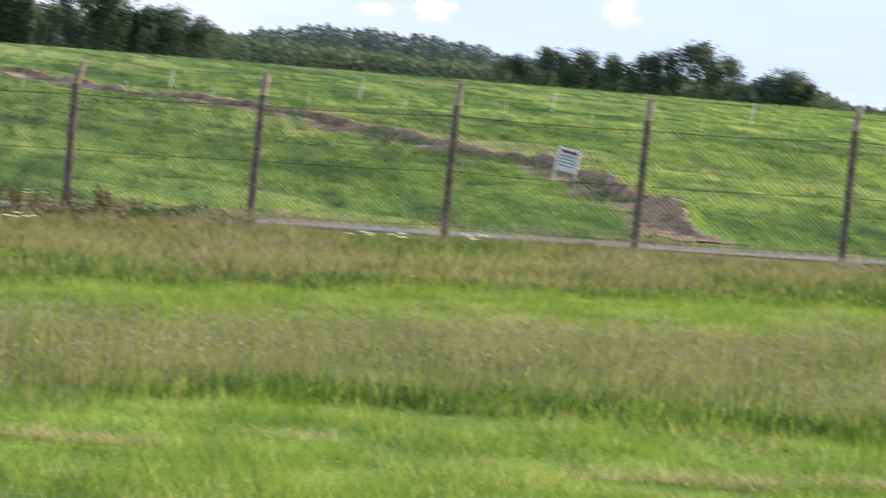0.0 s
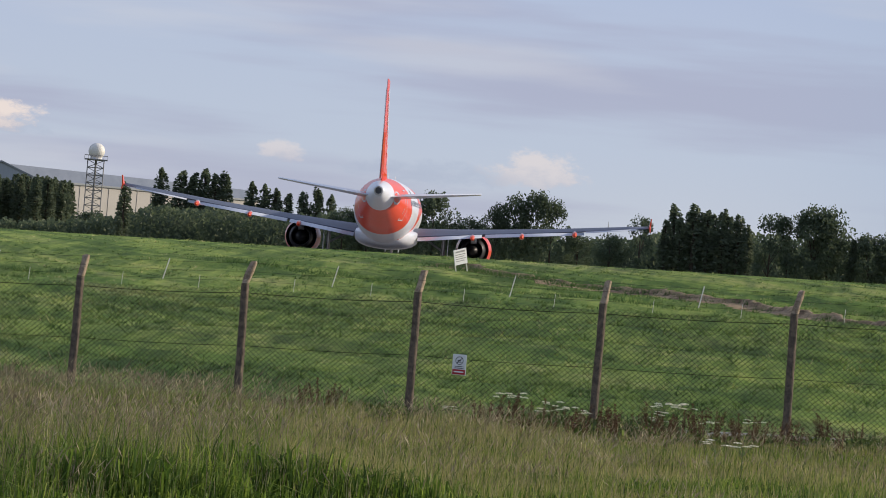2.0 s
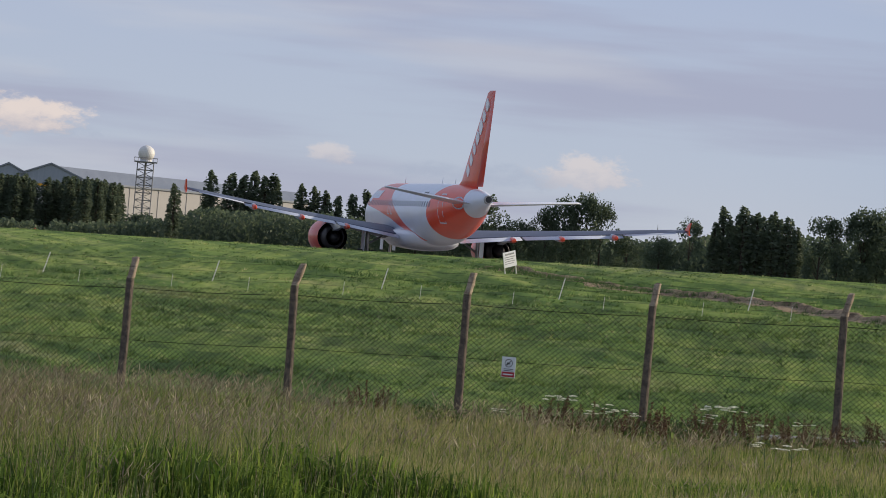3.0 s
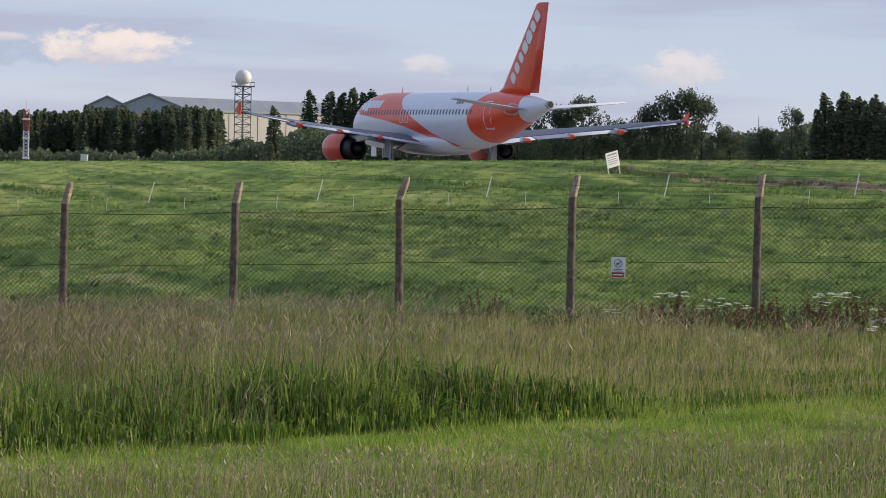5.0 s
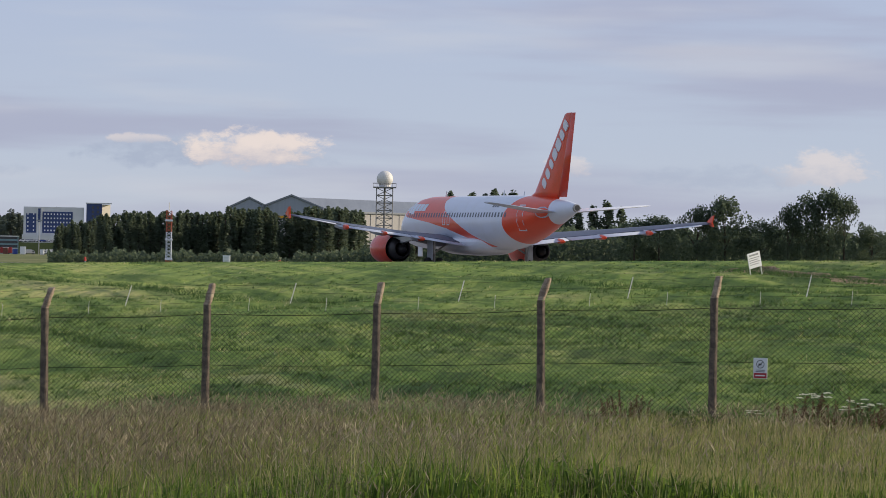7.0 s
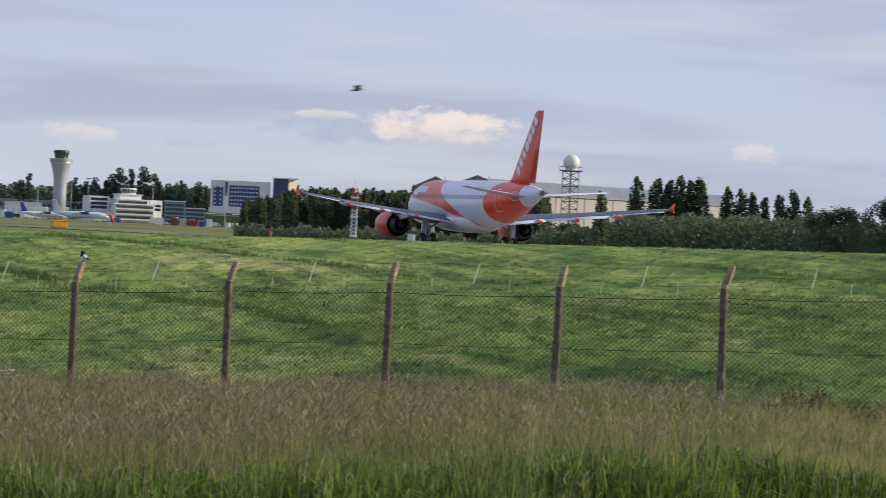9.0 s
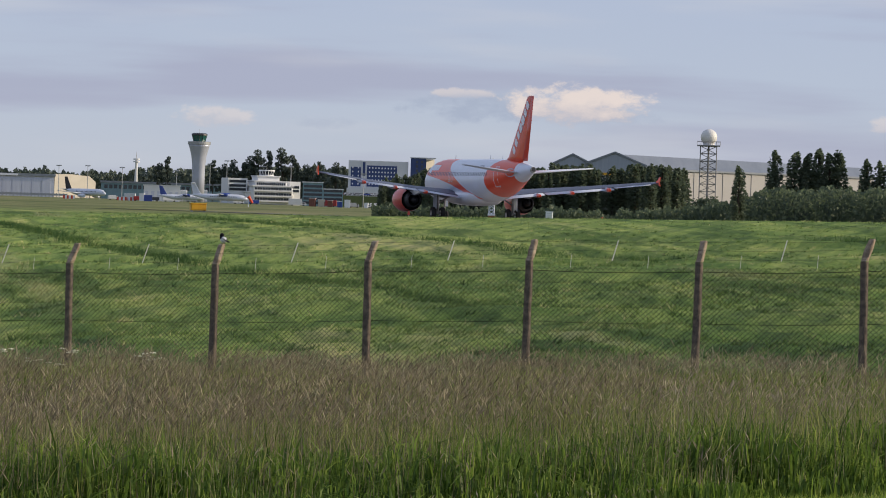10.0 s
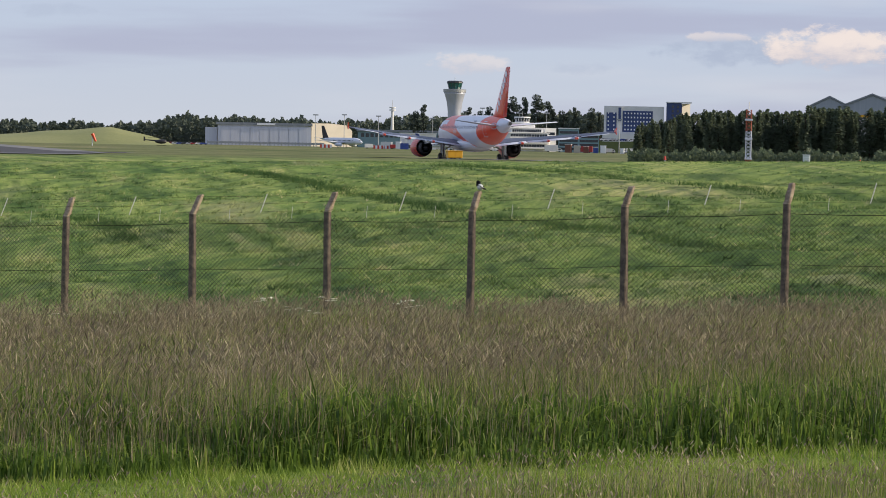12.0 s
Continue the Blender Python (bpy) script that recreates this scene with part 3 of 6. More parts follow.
def skin_patch(bm, x0, x1, z0, z1, side, off=0.012, nx=2, nz=3):
    g = []
    for i in range(nx + 1):
        x = x0 + (x1 - x0) * i / nx
        a0, a1 = skin_ang(x, z0), skin_ang(x, z1)
        g.append([bm.verts.new(skin(x, side * (a0 + (a1 - a0) * j / nz), off)) for j in range(nz + 1)])
    for i in range(nx):
        for j in range(nz):
            bm.faces.new((g[i][j], g[i + 1][j], g[i + 1][j + 1], g[i][j + 1]))
    bmesh.ops.recalc_face_normals(bm, faces=bm.faces[:])
    return bm


def foil(le, te, y, z, t, vertical=False, drop=0.0):
    """Aerofoil ring between leading and trailing edge x."""
    c = le - te
    pts = []
    for u, h in ((0, 0), (.03, .34), (.12, .5), (.35, .55), (.65, .36), (.97, .06), (1, 0), (.97, -.05), (.65, -.22), (.35, -.42), (.12, -.42), (.03, -.28)):
        x, hh = le - c * u, h * t
        pts.append(Vector((x, y + hh * 0.8, z)) if vertical else Vector((x, y, z + hh - drop * u)))
    return pts


def airliner():
    a = empty("airliner", label="white and orange twin-engine airliner rolling on the runway", category="airplane")
    n = 40
    xs = sorted({*np.linspace(15.9, -18.45, 56).tolist(), 15.85, 15.72, 15.5, 15.3, 15.0}, reverse=True)
    bm = loft(bmesh.new(), [[skin(x, i * math.tau / n) for i in range(n)] for x in xs])
    fus = part("fuselage", bm, LIVERY, a, "white fuselage with orange sweep and orange rear", True)
    rings = []
    for x, w, h in ((6.2, .6, .1), (5.2, 1.7, .32), (3.5, 2.05, .5), (0, 2.12, .56), (-2.5, 2.0, .5), (-4.2, 1.5, .3), (-5.4, .6, .08)):
        rings.append([Vector((x, w * math.cos(t), 2.35 - 1.0 * (h / .56) ** .5 * abs(math.sin(t)) ** .6 * (1 if math.sin(t) < 0 else -.5))) for t in np.linspace(0, math.tau, 20, endpoint=False)])
    part("belly_fairing", loft(bmesh.new(), rings), PAINT_W, fus, "", True)
    bm = rod(bmesh.new(), (-18.3, 0, 4.9), (-18.64, 0, 4.91), .30, 20, .26)
    apu = part("exhaust_ring", bm, BARE, fus, "bare metal exhaust ring")
    # solid black disc stands in for the darkness inside the exhaust
    part("exhaust_dark_disc", rod(bmesh.new(), (-18.56, 0, 4.91), (-18.65, 0, 4.912), .2, 16), BLACK, fus)
    for side in (1, -1):
        for i in range(38):
            x = 11.1 - i * .55
            if x < -9.9 or -0.2 < x - 2.5 < 0.2:
                continue
            part("cabin_window", skin_patch(bmesh.new(), x - .12, x + .12, 4.25, 4.6, side, .008, 1, 2), SHADE_W, fus)
        for x0, x1, z0, z1 in ((-12.0, -11.1, 3.25, 5.15), (11.6, 12.4, 3.2, 5.0), (2.5, 3.05, 3.65, 4.75), (1.55, 2.1, 3.65, 4.75)):
            bm = bmesh.new()
            for q in ((x0, x0 + .07, z0, z1), (x1 - .07, x1, z0, z1), (x0, x1, z0, z0 + .07), (x0, x1, z1 - .07, z1)):
                skin_patch(bm, *q, side, .03 if x0 < -9 else .012)
            part("door_outline", bm, PAINT_W, fus, "white door outline")
        # plain shapes in place of the lettering, and bars for the registration
        x = 12.6
        for w, h0, h1 in ((.5, 4.75, 5.55), (.75, 4.75, 5.3), (.7, 4.6, 5.55), (.72, 4.5, 5.3), (.66, 4.75, 5.3), (.74, 4.75, 5.3), (.74, 4.75, 5.3)):
            part("logo_shape", skin_patch(bmesh.new(), x - w, x, h0, h1, side, .013), PAINT_W, fus, "white lettering-size shape")
            x -= w + .07
        for i in range(3):
            part("registration_bar", skin_patch(bmesh.new(), -6.7 - i * .45, -6.4 - i * .45, 5.0, 5.25, side, .012), SHADE_W, fus)
        for i, (x0, x1, z0, z1) in enumerate(((14.0, 14.55, 3.98, 4.35), (13.3, 13.9, 4.2, 4.65))):
            part("cockpit_window", skin_patch(bmesh.new(), x0, x1, z0, z1, side, .01), GLASSD, fus)
        # stabiliser
        bm = loft(bmesh.new(), [foil(-12.9, -16.35, side * .7, 4.62, .34), foil(-13.6, -16.55, side * 1.8, 4.74, .3), foil(-16.3, -17.65, side * 6.22, 5.2, .13)])
        stab = part("stabiliser", bm, PAINT_W, a, "", True)
        bm = loft(bmesh.new(), [[skin(x, side * skin_ang(x, z), .012) for x, z in ((xc + .95 * math.cos(t), 4.6 + .42 * math.sin(t)) for t in np.linspace(0, math.tau, 10, endpoint=False))] for xc in (-14.6, -14.55)])
        part("stabiliser_seal", bm, FLAP_G, a, "grey plate at stabiliser root")
        # wing
        secs = [(1.2, 6.0, -.9, 2.35, 1.0), (1.95, 5.55, -.95, 2.45, .95), (4.2, 4.35, -1.05, 2.72, .68), (6.4, 3.1, -1.35, 2.98, .5), (11.0, .1, -2.65, 3.48, .33), (15.8, -3.0, -4.65, 4.06, .2), (17.0, -3.75, -5.2, 4.2, .14)]
        bm = loft(bmesh.new(), [foil(le, te, side * y, z, t, drop=.12) for y, le, te, z, t in secs])
        wing = part("wing", bm, WING_SHADE, a, "", True)
        fl = [((2.1, -.85, -2.35, 2.22, .22), (6.3, -1.25, -2.5, 2.78, .17)), ((6.5, -1.3, -2.55, 2.8, .17), (12.9, -3.15, -4.0, 3.5, .11)), ((13.0, -3.2, -4.0, 3.55, .1), (16.2, -4.75, -5.2, 3.98, .08))]
        for i, (s0, s1) in enumerate(fl):
            bm = loft(bmesh.new(), [foil(le - .06, te, side * y, z, t, drop=.16 if i < 2 else .05) for y, le, te, z, t in (s0, s1)])
            part("flap" if i < 2 else "aileron", bm, FLAP_G, wing, "", True)
        bm = loft(bmesh.new(), [foil(le + .1, le - .28, side * y, z - .02, .12) for y, le, te, z, t in secs[2:]])
        part("slat", bm, FLAP_G, wing, "", True)
        for y, x, z, ln in ((5.7, -2.3, 2.5, 1.5), (8.9, -2.9, 2.85, 1.35), (12.3, -4.0, 3.25, 1.2)):
            rings = [[Vector((x + ln * u, side * y + .17 * r * math.cos(t), z + .06 + .2 * u * .3 + .21 * r * math.sin(t))) for t in np.linspace(0, math.tau, 10, endpoint=False)] for u, r in ((-.55, .15), (-.25, .75), (.25, 1), (1.0, 1), (2.0, .6))]
            fair = part("flap_fairing", loft(bmesh.new(), rings[2:]), FLAP_G, wing, "", True)
            part("fairing_tail", loft(bmesh.new(), rings[:3]), PAINT_O, wing, "orange fairing tail", True)
        bm = bmesh.new()
        prof = [(-4.1, 4.2), (-4.95, 4.72), (-5.3, 4.74), (-5.15, 4.2), (-5.3, 3.86), (-5.05, 3.86)]
        loft(bm, [[Vector((px, side * (17.03 + o + .12 * abs(pz - 4.2)), pz)) for px, pz in prof] for o in (0, .06)])
        part("wingtip_fence", bm, PAINT_O, wing, "orange arrow-shaped wingtip fence")
        # engine
        cy, cz = side * 5.75, 1.78
        def ring(x, r, dz=0.0, m=28):
            return [Vector((x, cy + r * math.cos(t), cz + dz + r * math.sin(t))) for t in np.linspace(0, math.tau, m, endpoint=False)]
        eng = part("engine_cowl", loft(bmesh.new(), [ring(5.2, .82), ring(5.9, .86), ring(6.1, .95), ring(6.0, 1.05), ring(5.4, 1.17), ring(4.4, 1.21), ring(3.3, 1.16), ring(2.55, 1.03)], caps=False), PAINT_R, a, "red-orange engine cowl", True)
        part("cowl_lining", loft(bmesh.new(), [ring(2.55, 1.025), ring(2.6, .97), ring(3.6, .93)], caps=False), DARK, eng, "dark duct lining", True)
        part("fan_disc", loft(bmesh.new(), [ring(5.25, .82), ring(5.2, .3), ring(5.6, .03)]), DARK, eng, "", True)
        part("core_nozzle", loft(bmesh.new(), [ring(3.6, .88), ring(2.6, .84), ring(1.55, .66), ring(1.5, .6), ring(2.3, .55)], caps=False), DARK, eng, "dark exhaust nozzle", True)
        part("exhaust_cone", loft(bmesh.new(), [ring(2.4, .5), ring(1.6, .36), ring(.9, .08)]), DARK, eng, "", True)
        part("fan_wall", loft(bmesh.new(), [ring(3.5, 1.1), ring(3.45, 1.1)]), BLACK, eng)
        rings = [[Vector((x, cy + sx * w, z)) for sx, z in ((-1, z0), (1, z0), (1, z1), (-1, z1))] for x, w, z0, z1 in ((5.0, .08, 2.75, 2.98), (3.5, .2, 2.5, 3.05), (1.6, .2, 2.2, 3.0), (-.8, .06, 2.5, 2.75))]
        part("pylon", loft(bmesh.new(), rings), PAINT_W, eng, "white pylon")
        # main gear
        gy = side * 3.8
        bm = rod(bmesh.new(), (0, gy, .55), (0, gy, 2.7), .13, 10)
        rod(bm, (0, gy, 1.5), (.1, side * 2.2, 2.5), .07, 8)
        rod(bm, (0, gy - .55, .58), (0, gy + .55, .58), .1, 8)
        rod(bm, (-.22, gy, .8), (-.22, gy, 1.5), .05, 6)
        gear = part("main_gear_leg", bm, BARE, a, "bare metal landing gear leg")
        part("gear_door", box(bmesh.new(), -.55, .6, gy + side * .3 - .02, gy + side * .3 + .02, .95, 2.55, .02), PAINT_W, gear, "white gear door")
        for w in (-.46, .46):
            part("tyre", wheel(0, gy + w, .58, .58, .2), RUBBER, gear, "", True)
            part("wheel_hub", rod(bmesh.new(), (0, gy + w - .215, .58), (0, gy + w + .215, .58), .27, 14), BARE, gear)
    # nose gear
    bm = rod(bmesh.new(), (11.04, 0, .38), (10.9, 0, 2.2), .09, 8)
    rod(bm, (11.04, -.3, .38), (11.04, .3, .38), .06, 8)
    ng = part("nose_gear_leg", bm, BARE, a)
    for w in (-.25, .25):
        part("tyre", wheel(11.04, w, .38, .38, .11), RUBBER, ng, "", True)
        part("gear_door", box(bmesh.new(), 11.3, 12.3, w * 1.8 - .015, w * 1.8 + .015, 1.2, 1.95), PAINT_W, ng)
    # fin with rudder
    bm = loft(bmesh.new(), [foil(-9.3, -15.3, 0, 5.55, .5, True), foil(-10.9, -15.6, 0, 6.1, .46, True), foil(-16.15, -17.5, 0, 11.66, .2, True), foil(-16.5, -17.45, 0, 11.78, .1, True)])
    fin = part("fin", bm, PAINT_O, a, "orange fin", True)
    bm = loft(bmesh.new(), [foil(-15.25, -16.75, 0, 5.72, .3, True), foil(-17.3, -18.05, 0, 11.76, .14, True)])
    part("rudder", bm, PAINT_R, fin, "darker orange rudder", True)
    for side in (1, -1):
        for i, (w, h) in enumerate(((.7, .5), (.68, .5), (.6, .5), (.85, .52), (.95, .55), (.7, .5), (.75, .5))):
            u = .14 + i * .115
            cz_ = 5.9 + u * 6.0
            cx = -12.35 - (cz_ - 6.1) * .86
            hw = (.29 - .012 * i) * 1.0
            bm = bmesh.new()
            tz = .30
            d = Vector((-.62, 0, .78))
            e = Vector((.78, 0, .62))
            ft = .46 - (cz_ - 6.1) / 5.56 * .26
            c = Vector((cx, side * ((.44 if side > 0 else .336) * ft + .012), cz_))
            pts = [c + d * (w * .47 * math.copysign(abs(math.cos(t)) ** .6, math.cos(t))) + e * (h * .84 * math.copysign(abs(math.sin(t)) ** .6, math.sin(t))) for t in np.linspace(0, math.tau, 12, endpoint=False)]
            loft(bm, [pts, [p - Vector((0, side * .1, 0)) for p in pts]])
            part("logo_shape", bm, PAINT_W, fin, "white lettering-size shape")
    for x, h in ((7.5, .42), (-4.6, .4), (-8.6, .3)):
        zc, rz, _ = fus_at(x)
        bm = loft(bmesh.new(), [[Vector((x + u, v, zc + rz - .03)) for u, v in ((.16, 0), (0, .02), (-.16, 0), (0, -.02))], [Vector((x - .12 + u, v, zc + rz + h)) for u, v in ((.06, 0), (0, .012), (-.06, 0), (0, -.012))]])
        part("antenna", bm, PAINT_W, fus)
    return a


def wheel(x, y, z, r, hw):
    m = 20
    rings = [[Vector((x + rr * math.cos(t), y + o, z + rr * math.sin(t))) for t in np.linspace(0, math.tau, m, endpoint=False)] for o, rr in ((-hw, r * .6), (-hw, r * .85), (-hw * .6, r), (hw * .6, r), (hw, r * .85), (hw, r * .6))]
    return loft(bmesh.new(), rings)


PLANE = airliner()
PLANE_ROWS = [(0.0, -69.3, 218.6, -1.70, 67.0), (0.5, -69.3, 219.8, -1.70, 77.1), (1.0, -69.17, 221.0, -1.72, 87.3), (1.5, -68.95, 222.2, -1.71, 96.4), (2.0, -69.4, 224.3, -1.71, 105.0),
              (2.5, -70.19, 226.7, -1.72, 113.0), (3.5, -74.3, 232.6, -1.72, 124.5), (4.5, -79.4, 238.4, -1.74, 131.0), (5.5, -84.26, 243.9, -1.81, 131.7), (6.0, -86.9, 246.6, -1.85, 131.8),
              (6.5, -89.99, 249.8, -1.87, 131.9), (7.5, -100.2, 260.7, -1.9, 132.0), (8.5, -113.9, 275.0, -1.93, 132.0), (9.0, -124.4, 285.8, -1.95, 132.0), (9.5, -136.5, 298.1, -2.0, 132.0), (10.0, -150.0, 312.5, -2.13, 132.0),
              (10.5, -165.5, 328.3, -2.32, 132.0), (11.0, -183.2, 347.6, -2.5, 132.3), (11.5, -202.3, 367.7, -2.82, 132.9), (12.0, -221.8, 387.5, -3.2, 133.3)]




# ---- trees ----
LEAF = blade_material("tree_leaves", [(0.06, 0.085, 0.062), (0.088, 0.12, 0.076), (0.12, 0.155, 0.09), (0.155, 0.195, 0.105)], 0.12, 0.48, .5)
# distance haze is put into the base colour of these two, bluer than LEAF
LEAF_FAR_HAZE = blade_material("far_leaves_hazed", [(0.06, 0.085, 0.08), (0.078, 0.105, 0.095), (0.10, 0.13, 0.11)], 0.02, 0.25, .45)
LEAF_HAZE = blade_material("airport_leaves_hazed", [(0.06, 0.078, 0.066), (0.075, 0.095, 0.076), (0.095, 0.118, 0.09)], 0.03, 0.2, .5)
# greyer poplar green, lifted above LEAF to put haze into the colour
LEAF_POP = blade_material("poplar_leaves_hazed", [(0.085, 0.115, 0.085), (0.12, 0.155, 0.105), (0.16, 0.20, 0.125), (0.20, 0.25, 0.145)], 0.12, 0.5, .5)
BARK = material("bark", (0.07, 0.055, 0.04), (0.04, 0.03, 0.022), 2, 0.95, 0.6)


def leaf_quads(centres, size, rng, flat=0.0):
    """Randomly turned leaf clumps round the centres."""
    n = len(centres)
    u = rng.normal(size=(n, 3))
    u /= np.linalg.norm(u, axis=1)[:, None]
    w = rng.normal(size=(n, 3))
    v = np.cross(u, w)
    v /= np.linalg.norm(v, axis=1)[:, None]
    s = (size * rng.uniform(0.5, 1.35, n))[:, None]
    c = np.asarray(centres)
    q = np.stack([c - u * s, c - v * s * 0.6, c + u * s, c + v * s * 0.6], 1).reshape(-1, 3)
    return q, np.arange(4 * n).reshape(n, 4)


def make_tree(kind, seed, name):
    """Tree at the origin: tapered trunk with limbs, and a crown of leaf clumps."""
    rng = np.random.default_rng(seed)
    H = {"poplar": 20.0, "broad": 16.0, "shrub": 6.0, "airy": 16.0, "pine": 18.0}[kind]
    th = empty(name, label={"poplar": "tall narrow dark green poplar", "broad": "broad leafy deciduous tree in full leaf", "shrub": "rounded dark green shrub",
                            "airy": "open-crowned tree with sky showing between its leaves", "pine": "tall dark pine with tiered foliage"}[kind], category="bush" if kind == "shrub" else "tree")
    bm = bmesh.new()
    rod(bm, (0, 0, -0.6), (0.1, 0, H * .55), H * .018, 8, H * .008)
    rod(bm, (0.1, 0, H * .54), (0, 0.1, H * .93), H * .008, 6, H * .002)
    blobs = []
    if kind == "poplar":
        # upright plumes hugging the stem, each ending in a point
        for i in range(64):
            h = rng.uniform(.08, .86) if i > 3 else .88 + .012 * i
            r = 1.6 * ((h / .2) ** .5 if h < .2 else ((1.02 - h) / .82) ** .55)
            a = rng.uniform(0, math.tau)
            rr = r * rng.uniform(.3, .95)
            blobs.append((rr * math.cos(a), rr * math.sin(a), h * H, .24 + .3 * r / 1.6, rng.uniform(5.0, 7.5) * (.45 + .55 * (h < .8))))
        n, size = 2100, .32
    elif kind in ("broad", "airy"):
        k = 34 if kind == "broad" else 22
        for i in range(k):
            a, e = rng.uniform(0, math.tau), rng.uniform(-.5, 1)
            rr = 4.6 * rng.uniform(.45, 1) * math.cos(e * 1.2)
            blobs.append((rr * math.cos(a), rr * math.sin(a), H * .56 + H * .36 * math.sin(e * 1.5), rng.uniform(1.1, 2.1) * (.8 if kind == "airy" else 1), rng.uniform(.9, 1.6)))
        n, size = (4300, .29) if kind == "broad" else (2400, .25)
    elif kind == "pine":
        for i in range(26):
            h = rng.uniform(.3, 1.0)
            a = rng.uniform(0, math.tau)
            r = 3.4 * (1.08 - h) ** .6 * rng.uniform(.5, 1)
            blobs.append((r * math.cos(a), r * math.sin(a), h * H, rng.uniform(.8, 1.5), .7))
        n, size = 2600, .34
    else:
        for i in range(22):
            a, e = rng.uniform(0, math.tau), rng.uniform(0, 1)
            rr = 3.0 * rng.uniform(.3, 1) * math.sqrt(max(0, 1 - e * e * .8))
            blobs.append((rr * math.cos(a), rr * math.sin(a), .6 + H * .72 * e, rng.uniform(.8, 1.4), rng.uniform(.7, 1.1)))
        n, size = 2600, .2
    for b in blobs[::3]:
        rod(bm, (0.05, 0, b[2] * (.55 if kind != "poplar" else .8)), b[:3], H * .005, 4, H * .0015)
    part("trunk", bm, BARK, th)
    b = np.array(blobs)
    pick = rng.integers(0, len(b), n)
    off = rng.normal(size=(n, 3))
    off /= np.linalg.norm(off, axis=1)[:, None]
    off *= (rng.uniform(0.62 if kind == "poplar" else 0.25, 1.05, n) ** .5)[:, None]
    c = b[pick, :3] + off * np.stack([b[pick, 3], b[pick, 3], b[pick, 3] * b[pick, 4]], -1)
    c[:, 2] = np.maximum(c[:, 2], .15)
    if kind == "poplar":
        # leaves thin out towards each plume's point
        k = np.clip((off[:, 2] + 1) / 2, 0, 1)
        c[:, :2] = b[pick, :2] + (c[:, :2] - b[pick, :2]) * (1.15 - k)[:, None]
    v, f = leaf_quads(c, size, rng)
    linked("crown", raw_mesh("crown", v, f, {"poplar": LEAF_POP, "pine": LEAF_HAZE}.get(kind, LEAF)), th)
    return th, H


PROTO = {}


def tree(kind, az, el, d, width=1.0, variant=0, group=""):
    """A tree whose top shows at elevation el."""
    key = (kind, variant)
    x, y = spot(az, d)
    z = float(ground_z(x, y))
    name = {"poplar": "poplar_tree", "broad": "deciduous_tree", "airy": "deciduous_tree", "shrub": "shrub", "pine": "pine_tree"}[kind]
    first = key not in PROTO
    if first:
        PROTO[key] = make_tree(kind, 11 + 7 * variant + len(kind), name)
    ob, H = PROTO[key]
    s = (high(el, d) - z) / H
    m = pose(x, y, z, 0, 0, (az * 977) % 360) @ Matrix.Diagonal((s * width, s * width, s, 1))
    if first:
        ob.matrix_basis = m
    else:
        ob = copy_thing(PROTO[key][0], Matrix.LocRotScale(m.translation, m.to_quaternion(), None) @ Matrix.Diagonal((*(Vector(m.to_scale()) * 1), 1)) @ Matrix.Diagonal((*[1 / c for c in PROTO[key][0].scale], 1)))
    if group:
        ob["group"] = group


